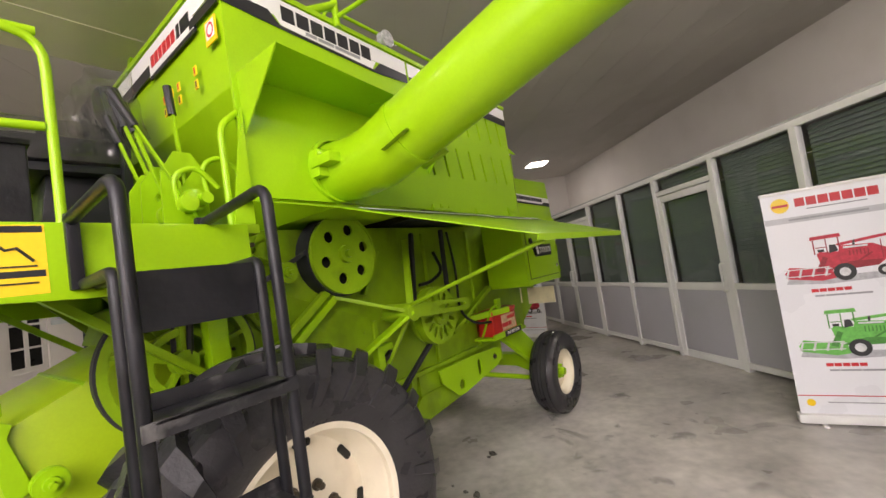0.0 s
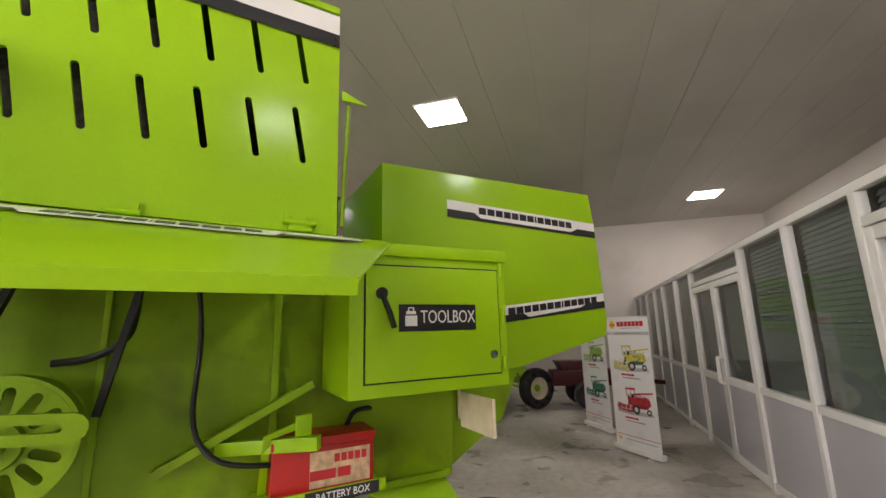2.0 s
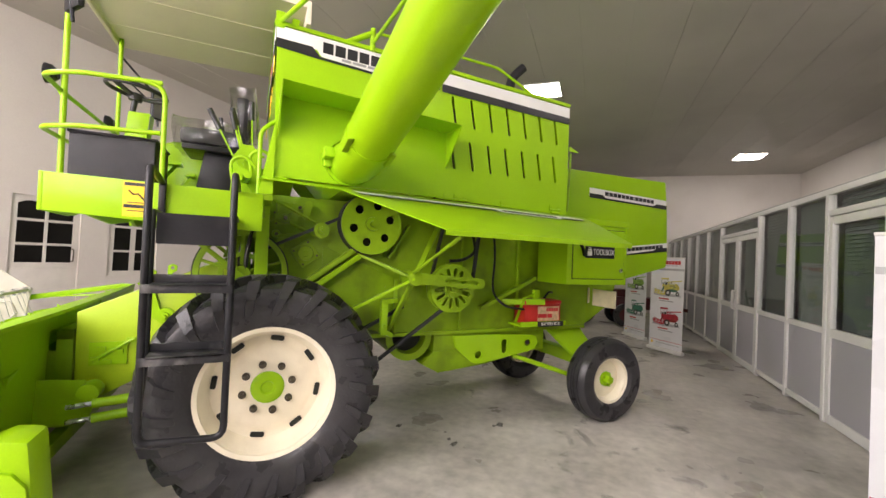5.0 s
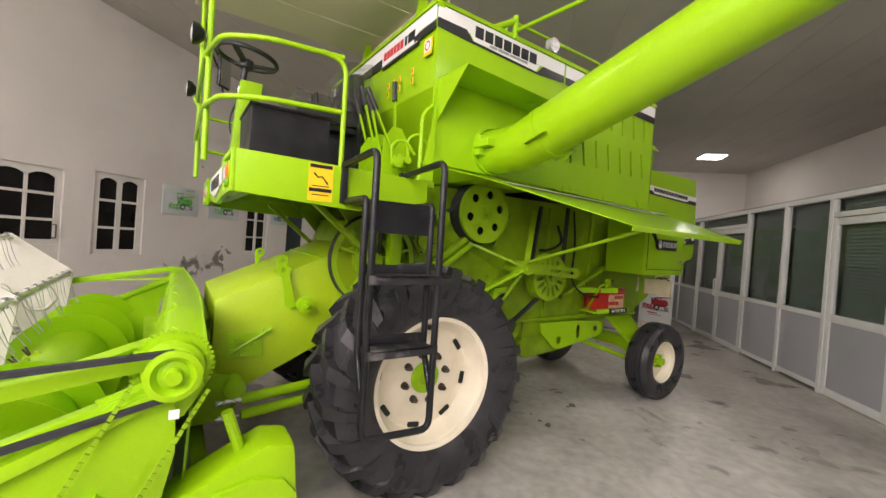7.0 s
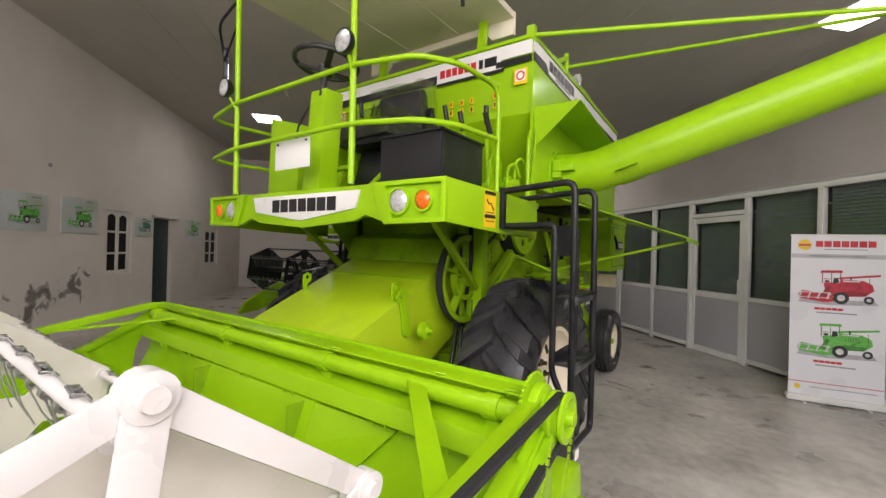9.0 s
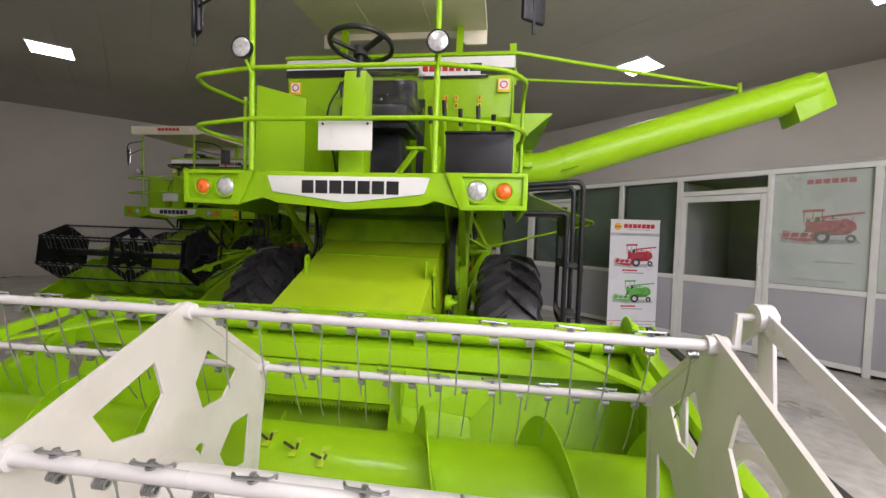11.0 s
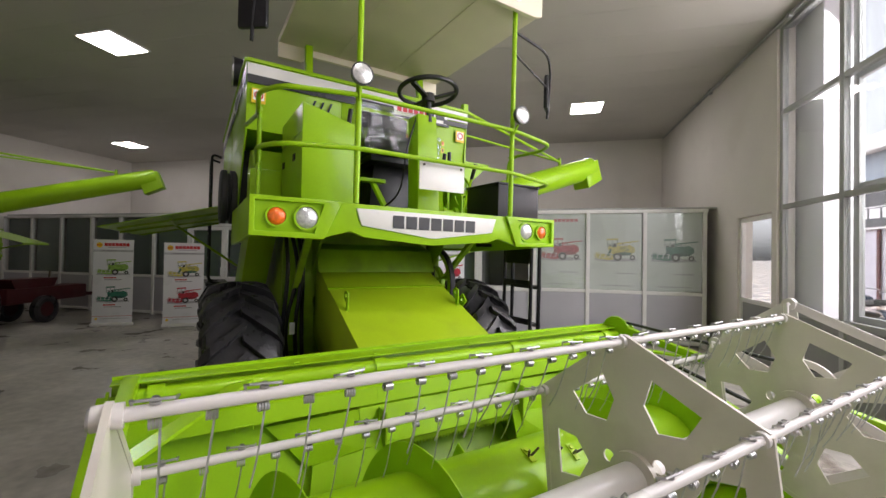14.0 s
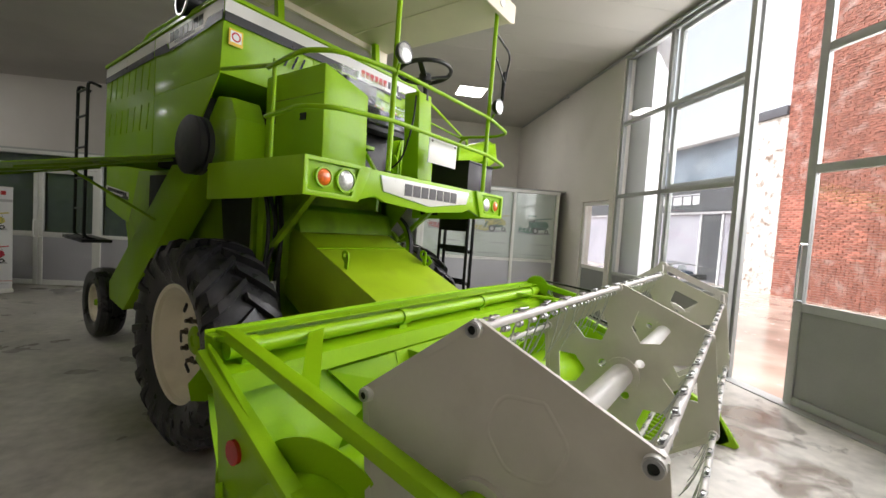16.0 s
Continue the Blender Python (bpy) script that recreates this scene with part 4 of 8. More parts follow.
for z in (1.40, 1.60, 1.80):
    part("hinge", pipe([(0.89, 2.985, z - 0.03), (0.89, 2.985, z + 0.03)], 0.007, 8), GREEN, tb)

# battery and tray
tr = part("battery_tray", slab((0.36, 2.04, 0.885), (0.7, 2.54, 0.902)), GREEN, harvester, bevel=0.003)
part("tray_lip", slab((0.69, 2.04, 0.902), (0.7, 2.54, 0.93)), GREEN, tr)
part("sign_plate", slab((0.7005, 2.22, 0.882), (0.703, 2.51, 0.928)), BLACK_VINYL, tr)
part("letters", write("BATTERY BOX", 0.038, (0.704, 2.365, 0.905), (0, 1, 0), (0, 0, 1), B(), wide=0.86), WHITE_VINYL, tr, "white letters")
bt = part("battery", slab((0.46, 2.1, 0.904), (0.67, 2.5, 1.08)), BATTERY, harvester, "red battery with printed label", bevel=0.008)
part("lid", slab((0.455, 2.095, 1.08), (0.675, 2.505, 1.115)), BATTERY, bt, bevel=0.008)
part("label_panel", slab((0.6705, 2.24, 0.93), (0.6725, 2.48, 1.06)), material("buff_label_print", (0.62, 0.42, 0.25), 0.4, noise_scale=35, vary=0.3), bt)
part("name_bars", bars(B(), [0.02] * 5, 0.03, (0.6735, 2.4, 1.03), (0, 1, 0), (0, 0, 1)), RED_VINYL, bt)
bm = bars(B(), [0.10, 0.05], 0.035, (0.6735, 2.32, 0.975), (0, 1, 0), (0, 0, 1))
part("print_field", bm, RED_VINYL, bt)
part("battery_clamp", pipe([(0.56, 2.08, 0.91), (0.68, 2.08, 1.14), (0.68, 2.19, 1.17)], 0.011, flat=(0.03, 0.006)), GREEN, harvester)
part("battery_post", slab((0.66, 2.18, 1.09), (0.69, 2.24, 1.21)), GREEN, harvester, bevel=0.004)
part("battery_cable", pipe([(0.52, 2.42, 1.11), (0.56, 2.44, 1.18), (0.48, 2.56, 1.17), (0.42, 2.6, 1.05)], 0.011, 8, bend=0.05), BLACK, harvester)
part("support_arm", pipe([(0.53, 1.72, 1.06), (0.58, 2.26, 1.34)], 0.02, flat=(0.05, 0.03)), GREEN_DULL, harvester)
part("support_arm", pipe([(0.53, 1.92, 1.12), (0.74, 2.26, 1.14)], 0.02, flat=(0.05, 0.05)), GREEN, harvester, bevel=0.004)

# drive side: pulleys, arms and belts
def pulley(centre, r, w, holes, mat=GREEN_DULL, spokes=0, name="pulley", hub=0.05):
    c, ribs = V(centre), []
    if spokes:
        bm = lathe(B(), [(-w / 2, r), (-w / 2, r * 0.88), (w / 2, r * 0.88), (w / 2, r), (w * 0.15, r * 0.94), (-w * 0.15, r * 0.94)], c, (1, 0, 0), 48, closed=True)
        for i in range(spokes):
            a = 2 * math.pi * (i + 0.25) / spokes
            d = V((0, math.cos(a), math.sin(a)))
            ribs.append(tube(B(), [c + d * hub * 0.8, c + d * r * 0.9], 0.012, flat=(0.05 if spokes < 8 else 0.012, 0.018)))
        disc(bm, c - V((w / 2, 0, 0)), c + V((w / 2 + 0.015, 0, 0)), hub, 24)
    else:
        bm = lathe(B(), [(-w / 2, r), (w / 2, r), (w / 2, r * 0.93), (-w / 2, r * 0.93)], c, (1, 0, 0), 48, closed=True)
        hl = [slot2(0.5 * r * math.cos(a), 0.5 * r * math.sin(a), 0.26 * r * math.cos(a), 0.26 * r * math.sin(a), 0.075 * r) if holes > 8 else circle2(0.62 * r * math.cos(a), 0.62 * r * math.sin(a), 0.14 * r, 14) for a in (2 * math.pi * (i + 0.25) / holes for i in range(holes))] if holes else []
        cut_plate(bm, circle2(0, 0, r * 0.935, 40), hl, c + V((w * 0.32, 0, 0)), (0, 1, 0), (0, 0, 1), 0.012)
        lathe(bm, [(w * 0.3, 0), (w * 0.3, hub), (w / 2 + 0.02, hub * 0.9), (w / 2 + 0.02, hub * 0.45), (w / 2 + 0.045, hub * 0.4), (w / 2 + 0.045, 0)], c, (1, 0, 0), 24)
    ob = part(name, bm, mat, harvester)
    for rib in ribs:
        part("spoke", rib, mat, ob)
    return ob


big = pulley((0.60, 0.695, 1.73), 0.23, 0.085, 6, name="drum_pulley", hub=0.055)
part("belt", lathe(B(), [(-0.085, 0.216), (-0.085, 0.237), (0.028, 0.237), (0.028, 0.216)], (0.59, 0.695, 1.73), (1, 0, 0), 48, closed=True), BELT, big)
part("backing", disc(B(), (0.56, 0.695, 1.735), (0.565, 0.695, 1.735), 0.23, 40), DARK, big)
vp = pulley((0.70, 1.35, 1.255), 0.195, 0.06, 14, name="variator_pulley", hub=0.075)
part("rear_disc", lathe(B(), [(-0.05, 0.0), (-0.05, 0.19), (-0.02, 0.198), (0.02, 0.09), (0.02, 0.0)], (0.675, 1.35, 1.255), (1, 0, 0), 40), GREEN_DULL, vp)
sm = pulley((0.60, 0.33, 1.66), 0.055, 0.05, 0, name="tension_pulley", hub=0.03)
hub_c = V((0.805, 0.99, 1.335))
part("arm_hub", disc(B(), hub_c - V((0.2, 0, 0)), hub_c + V((0.03, 0, 0)), 0.055, 24), GREEN_DULL, harvester, bevel=0.004)


def arm(p, q, w=0.05, h=0.03, mat=GREEN_DULL):
    part("brace_arm", pipe([p, q], 0.02, flat=(w, h)), mat, harvester, bevel=0.003)


arm(hub_c, (0.60, 0.36, 0.98), 0.075, 0.022, GREEN)
arm(hub_c, (0.55, 0.62, 1.50), 0.055, 0.02)
arm(hub_c, (0.55, 1.30, 1.80), 0.045, 0.02)
arm(hub_c, (0.56, 0.86, 0.88), 0.045, 0.02)
arm((0.56, 0.09, 1.17), (0.57, 0.58, 1.53), 0.045, 0.04)
arm((0.55, 0.13, 1.12), (0.56, 0.63, 1.49), 0.05, 0.04, GREEN)
arm((0.55, 0.86, 1.48), (0.55, 1.02, 1.74), 0.04, 0.02)
bm = cut_plate(B(), slot2(0, 0, 0.50, -0.035, 0.042), [slot2(0.20, -0.012, 0.27, -0.02, 0.012)], hub_c + V((0.015, 0.05, 0.0)), (0, 1, 0), (0, 0, 1), 0.014)
part("slotted_arm", bm, GREEN_DULL, harvester)
part("slot_bolt", disc(B(), (0.79, 1.336, 1.285), (0.82, 1.336, 1.285), 0.02, 6), GREEN_DULL, harvester)


def belt(pts, w=0.03):
    part("drive_belt", pipe(pts, 0.015, flat=(w, 0.022)), BELT, harvester)


belt([(0.66, 1.18, 1.30), (0.60, 1.32, 1.84)])
belt([(0.66, 1.56, 1.30), (0.60, 1.66, 1.86)])
belt([(0.66, 1.30, 1.08), (0.62, 0.62, 0.58)], 0.032)
belt([(0.60, 0.98, 1.10), (0.62, 0.52, 0.86)], 0.03)
belt([(0.62, -0.02, 1.52), (0.60, 0.50, 1.78)], 0.012)
part("hydraulic_hose", pipe([(0.53, 1.62, 1.70), (0.60, 1.62, 1.55), (0.56, 1.52, 1.48), (0.54, 1.40, 1.47)], 0.013, 8, bend=0.06), BLACK, harvester)
part("cable", pipe([(0.55, 1.80, 1.85), (0.56, 1.84, 1.55), (0.55, 1.82, 1.20), (0.62, 1.92, 1.08), (0.66, 2.14, 1.06)], 0.010, 8, bend=0.12), BLACK, harvester)
bm = pipe([(0.68, 0.80, 1.15), (0.68, 0.80, 0.90)], 0.02, flat=(0.05, 0.05))
tube(bm, [(0.68, 0.78, 1.15), (0.68, 0.90, 1.16)], 0.02, flat=(0.05, 0.035))
tube(bm, [(0.68, 0.79, 0.93), (0.66, 0.87, 0.89)], 0.016, flat=(0.045, 0.035))
disc(bm, (0.70, 0.80, 0.97), (0.72, 0.80, 0.97), 0.016, 6)
part("brake_bracket", bm, GREEN, harvester, bevel=0.003)
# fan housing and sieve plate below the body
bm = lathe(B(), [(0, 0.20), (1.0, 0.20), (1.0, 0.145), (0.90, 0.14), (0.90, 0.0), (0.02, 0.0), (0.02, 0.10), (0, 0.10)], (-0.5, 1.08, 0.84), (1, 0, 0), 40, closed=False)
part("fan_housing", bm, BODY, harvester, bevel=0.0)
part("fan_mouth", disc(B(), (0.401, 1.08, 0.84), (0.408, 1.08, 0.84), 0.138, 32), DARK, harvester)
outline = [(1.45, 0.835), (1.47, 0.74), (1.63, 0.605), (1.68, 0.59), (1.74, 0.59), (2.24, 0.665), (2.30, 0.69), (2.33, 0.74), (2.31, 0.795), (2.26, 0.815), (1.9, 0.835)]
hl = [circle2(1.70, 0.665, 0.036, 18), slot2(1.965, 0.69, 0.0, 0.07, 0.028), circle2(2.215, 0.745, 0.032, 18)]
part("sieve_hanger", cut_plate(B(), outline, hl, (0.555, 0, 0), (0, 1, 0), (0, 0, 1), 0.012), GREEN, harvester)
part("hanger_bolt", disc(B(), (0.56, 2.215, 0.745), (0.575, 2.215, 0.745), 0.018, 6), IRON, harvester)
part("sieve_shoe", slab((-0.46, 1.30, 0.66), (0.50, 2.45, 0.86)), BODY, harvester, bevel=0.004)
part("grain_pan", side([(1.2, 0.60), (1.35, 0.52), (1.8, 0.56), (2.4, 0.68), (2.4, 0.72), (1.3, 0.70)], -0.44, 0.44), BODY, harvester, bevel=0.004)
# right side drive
# flat near-black plates painted in for the deep shade between body and deck
part("drive_bay", side([(-0.06, 1.86), (0.78, 1.86), (0.62, 1.02), (0.28, 1.08), (-0.08, 1.30)], -0.516, -0.502), DARK, harvester, "flat near-black plate for the shade beside the body")
part("drive_bay", side([(1.05, 1.85), (2.32, 1.85), (2.32, 1.36), (1.66, 1.36)], -0.516, -0.502), DARK, harvester, "flat near-black plate for the shade beside the body")
part("deck_post", slab((-0.645, -0.02, 1.05), (-0.605, 0.02, 1.74)), GREEN_DULL, harvester, bevel=0.004)
bm = lathe(B(), [(-0.05, 0), (-0.05, 0.17), (-0.04, 0.185), (-0.012, 0.185), (-0.008, 0.165), (0.008, 0.165), (0.012, 0.185), (0.04, 0.185), (0.05, 0.17), (0.05, 0.0)], (-1.005, 0.08, 1.945), (1, 0, 0), 48)
part("flywheel", bm, BELT, harvester, "black flywheel pulley")
part("gear_cover", prism(B(), [(-0.67, -0.12, 1.86), (-0.67, 0.16, 1.86), (-0.67, 0.22, 2.16), (-0.67, 0.10, 2.30), (-0.67, -0.08, 2.27), (-0.67, -0.17, 2.12), (-0.67, -0.17, 1.97)], (-0.20, 0, 0)), GREEN, harvester, bevel=0.02)
# near-black slab added to darken the recess under the tank
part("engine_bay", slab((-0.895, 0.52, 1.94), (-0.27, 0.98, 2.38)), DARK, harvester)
part("elevator", prism(B(), [(-0.58, 0.47, 1.88), (-0.58, 0.98, 1.88), (-0.58, 2.45, 0.72), (-0.58, 2.42, 0.55), (-0.58, 2.02, 0.50), (-0.58, 1.94, 0.56)], (-0.22, 0, 0)), GREEN, harvester, "sloping lime green grain elevator", bevel=0.008)
part("ladder_step", slab((-1.06, 2.30, 1.13), (-0.82, 3.02, 1.16)), BLACK, harvester, bevel=0.004)
bm = B()
for yy in (2.36, 2.70):
    tube(bm, [(-0.93, yy, 2.64), (-1.03, yy, 2.67), (-1.03, yy, 1.18), (-0.92, yy, 1.15)], 0.014, 8, bend=0.05)
for z in (1.18, 1.45, 1.75, 2.05, 2.35, 2.6):
    tube(bm, [(-1.03, 2.36, z), (-1.03, 2.70, z)], 0.011, 8)
part("rear_ladder", bm, BLACK, harvester, "black tube service ladder")

# left-hand bearing housings, belt tensioner and brackets ahead of the drum pulley
def bearing(y, z, r=0.035, x=0.51, turn=0):
    c = V((x, y, z))
    b = part("bearing_housing", box(B(), (0, -r * 1.5, -r * 1.5), (0.016, r * 1.5, r * 1.5), Matrix.Translation(c) @ Matrix.Rotation(radians(turn), 4, "X")), GREEN_DULL, harvester, bevel=0.006)
    part("bearing_cap", lathe(B(), [(0.016, r * 1.1), (0.034, r), (0.036, r * 0.5), (0.030, r * 0.45), (0.030, 0.0)], c, (1, 0, 0), 20), GREEN_DULL, b)
    for a in (45, 135, 225, 315):
        a = radians(a + turn)
        q = c + V((0.016, r * 1.6 * math.cos(a), r * 1.6 * math.sin(a)))
        part("bolt", disc(B(), q, q + V((0.012, 0, 0)), 0.008, 6), IRON, b)


bearing(0.235, 1.49, 0.052, turn=35)
bearing(0.06, 1.74, 0.034, turn=10)
bearing(0.02, 1.30, 0.036, turn=0)
arm((0.575, 0.02, 1.60), (0.575, 0.34, 1.665), 0.045, 0.014)
arm((0.535, -0.04, 1.70), (0.535, 0.26, 1.84), 0.06, 0.012)
for y, z, h in ((0.14, 1.76, 0.11), (0.22, 1.80, 0.09), (0.05, 1.55, 0.10)):
    bm = cut_plate(B(), slot2(y, z - h / 2, 0.02, h, 0.026), [circle2(y, z - h / 2, 0.010, 10)], (0.555, 0, 0), (0, 1, 0), (0, 0, 1), 0.010)
    part("adjuster_plate", bm, GREEN_DULL, harvester)
part("spring", pipe([(0.56, 0.12, 1.70), (0.56, 0.30, 1.62)], 0.013, 10), GREEN_DULL, harvester)
part("adjuster_rod", pipe([(0.57, 0.00, 1.86), (0.58, 0.28, 1.72)], 0.008, 8), GREEN_DULL, harvester)
# cast bracket with round bosses beside the drum
part("cast_bracket", prism(B(), [(0.505, 0.02, 1.86), (0.505, 0.20, 1.84), (0.505, 0.22, 1.79), (0.505, 0.12, 1.70), (0.505, 0.04, 1.71)], (0.035, 0, 0)), GREEN_DULL, harvester, bevel=0.006)
for y, z, r in ((0.18, 1.815, 0.03), (0.085, 1.735, 0.034), (0.03, 1.62, 0.03)):
    c = V((0.53, y, z))
    bs = part("bracket_boss", lathe(B(), [(0.0, 0.0), (0.0, r), (0.03, r * 0.9), (0.03, r * 0.45), (0.05, r * 0.4), (0.05, 0.0)], c, (1, 0, 0), 22), GREEN_DULL, harvester)
    part("bolt", disc(B(), c + V((0.05, 0, 0)), c + V((0.062, 0, 0)), r * 0.42, 6), IRON, bs)
for y, z in ((0.45, 1.16), (0.62, 1.06), (0.80, 1.00), (0.44, 1.42), (0.86, 1.24)):
    part("panel_bolt", disc(B(), (0.509, y, z), (0.52, y, z), 0.010, 6), GREEN_DULL, harvester)

# the whole left-hand drive sits close against the narrow body
DRIVE = {"stiffener", "access_panel", "drum_pulley", "variator_pulley", "tension_pulley", "arm_hub", "brace_arm", "slotted_arm", "slot_bolt", "drive_belt",
         "hydraulic_hose", "cable", "brake_bracket", "fan_housing", "fan_mouth", "sieve_hanger", "hanger_bolt", "sieve_shoe", "battery_tray", "battery",
         "battery_clamp", "battery_post", "battery_cable", "support_arm", "bearing_housing", "adjuster_plate", "spring", "adjuster_rod", "panel_bolt", "cast_bracket", "bracket_boss"}
for ob in harvester.children:
    if ob.name.split(".")[0] in DRIVE:
        ob.location.x -= 0.066
    if ob.name.startswith("battery"):
        ob.location.z += 0.028

# driver's platform
part("deck", slab((-0.975, -1.02, 1.80), (0.975, -0.02, 1.835)), GREEN_DULL, harvester, bevel=0.004)
bp = B()
# front skirt outline: lamp pods at both ends, a shallow keel in the middle
out = [(-0.985, 1.85), (-0.985, 1.70), (-0.955, 1.665), (-0.66, 1.655), (-0.50, 1.70), (-0.42, 1.672), (0.0, 1.640), (0.42, 1.672), (0.50, 1.70), (0.66, 1.655), (0.955, 1.665), (0.985, 1.70), (0.985, 1.85)]
prism(bp, [(x, -1.05, z) for x, z in out], (0, 0.03, 0))
part("front_skirt", bp, GREEN, harvester, "lime green front skirt", bevel=0.008)
for s in (1, -1):
    bm = B()
    prism(bm, [(0.9885 * s, -1.0695, 1.851), (0.9885 * s, -1.0695, 1.662), (0.985 * s, -0.55, 1.63), (0.985 * s, -0.07, 1.612), (0.985 * s, -0.07, 1.832)], (-0.02 * s, 0, 0))
    part("side_skirt", bm, GREEN, harvester, "lime green side skirt", bevel=0.004)
    # lamp pod: raised frame round a sunk panel
    bm = cut_plate(B(), [(0.55, 1.852), (0.64, 1.652), (0.99, 1.66), (0.99, 1.852)], [[(0.645, 1.83), (0.69, 1.68), (0.965, 1.685), (0.965, 1.83)]], (0, -1.05, 0), (s, 0, 0), (0, 0, 1), 0.02 * s)
    part("lamp_pod", bm, GREEN, harvester, bevel=0.005)
    for x, mat, r, nm, lab in ((0.868, AMBER, 0.043, "indicator_lamp", "round amber indicator lamp"), (0.727, LENS, 0.055, "headlamp", "round clear headlamp")):
        c = V((x * s, -1.052, 1.757))
        lamp = part(nm, lathe(B(), [(0.0, 0.0), (0.0, r), (0.012, r * 0.97), (0.022, r * 0.75), (0.027, r * 0.4), (0.028, 0)], c, (0, -1, 0), 32), mat, harvester, lab)
        part("bezel", lathe(B(), [(0, r), (0.018, r), (0.018, r + 0.009), (0, r + 0.009)], c, (0, -1, 0), 32, closed=True), GREEN, lamp)
part("deck_beam", slab((-0.9, -0.96, 1.70), (0.9, -0.90, 1.80)), BODY, harvester)
for s in (1, -1):
    part("deck_strut", pipe([(0.604 * s, -0.624, 1.70), (0.585 * s, -0.118, 1.279)], 0.02, flat=(0.04, 0.03)), GREEN_DULL, harvester)
    part("deck_post", pipe([(0.58 * s, -0.06, 0.75), (0.58 * s, -0.06, 1.80)], 0.03, flat=(0.08, 0.08)), GREEN, harvester, bevel=0.004)
    part("body_front_beam", pipe([(0.50 * s, -0.16, 1.10), (0.50 * s, -0.16, 1.80)], 0.03, flat=(0.06, 0.06)), BODY, harvester)
# name plate on the skirt
pl = [(-0.47, 1.825), (-0.44, 1.735), (-0.02, 1.682), (0.02, 1.682), (0.44, 1.735), (0.47, 1.825)]
nb = part("name_board", prism(B(), [(x, -1.060, z) for x, z in pl], (0, 0.012, 0)), WHITE_VINYL, harvester, "white name board with plain black bars", bevel=0.003)
part("name_bars", bars(B(), [0.055] * 7, 0.072, (0.02, -1.0615, 1.765), (1, 0, 0), (0, 0, 1), total=0.56, gap=0.14), BLACK_VINYL, nb)
# warning sticker on the left skirt
st = part("warning_sticker", slab((0.9852, -0.735, 1.655), (0.9875, -0.615, 1.835)), YELLOW_VINYL, harvester, "yellow and black warning sticker")
part("print_field", slab((0.9876, -0.73, 1.815), (0.9884, -0.62, 1.832)), BLACK_VINYL, st)
part("print_field", slab((0.9876, -0.73, 1.700), (0.9884, -0.62, 1.717)), BLACK_VINYL, st)
part("symbol", pipe([(0.988, -0.71, 1.79), (0.988, -0.69, 1.77), (0.988, -0.67, 1.775), (0.988, -0.64, 1.74)], 0.004, 6), BLACK_VINYL, st)
part("small_print", bars(B(), [0.03, 0.05], 0.004, (0.9884, -0.675, 1.728), (0, 1, 0), (0, 0, 1)), BLACK_VINYL, st)
part("small_print", bars(B(), [0.04, 0.04], 0.004, (0.9884, -0.675, 1.685), (0, 1, 0), (0, 0, 1)), BLACK_VINYL, st)

# canopy on posts
CZ = 3.155
cn = part("canopy", prism(B(), [(-0.69, -1.20, CZ), (0.69, -1.20, CZ), (0.69, 0.16, CZ), (-0.69, 0.16, CZ)], (0, 0, 0.05)), CANOPY, harvester, "cream canopy roof", bevel=0.012)
bm = B()
prism(bm, [(-0.69, -1.202, CZ - 0.01), (-0.63, -1.202, CZ - 0.03), (0.63, -1.202, CZ - 0.03), (0.69, -1.202, CZ - 0.01), (0.69, -1.202, CZ + 0.12), (-0.69, -1.202, CZ + 0.12)], (0, 0.03, 0))
part("fascia", bm, CANOPY, cn, bevel=0.004)
bm = B()
prism(bm, [(-0.69, 0.15, CZ + 0.05), (-0.69, 0.15, CZ - 0.11), (-0.52, 0.15, CZ - 0.11), (-0.46, 0.15, CZ - 0.05), (0.46, 0.15, CZ - 0.05), (0.52, 0.15, CZ - 0.11), (0.69, 0.15, CZ - 0.11), (0.69, 0.15, CZ + 0.05)], (0, 0.03, 0))
part("fascia", bm, CANOPY, cn, bevel=0.004)
for x in (-0.24, 0.24):
    part("seam", slab((x - 0.004, -1.22, CZ - 0.004), (x + 0.004, 0.14, CZ + 0.001)), CANOPY, cn)
part("name_bars", bars(B(), [0.05] * 6, 0.05, (0.05, -1.2035, CZ + 0.06), (1, 0, 0), (0, 0, 1), total=0.42), RED_VINYL, cn, "red plain lettering bars")
part("badge", disc(B(), (0.48, -1.202, CZ + 0.055), (0.48, -1.208, CZ + 0.055), 0.035, 24), WHITE_VINYL, cn)
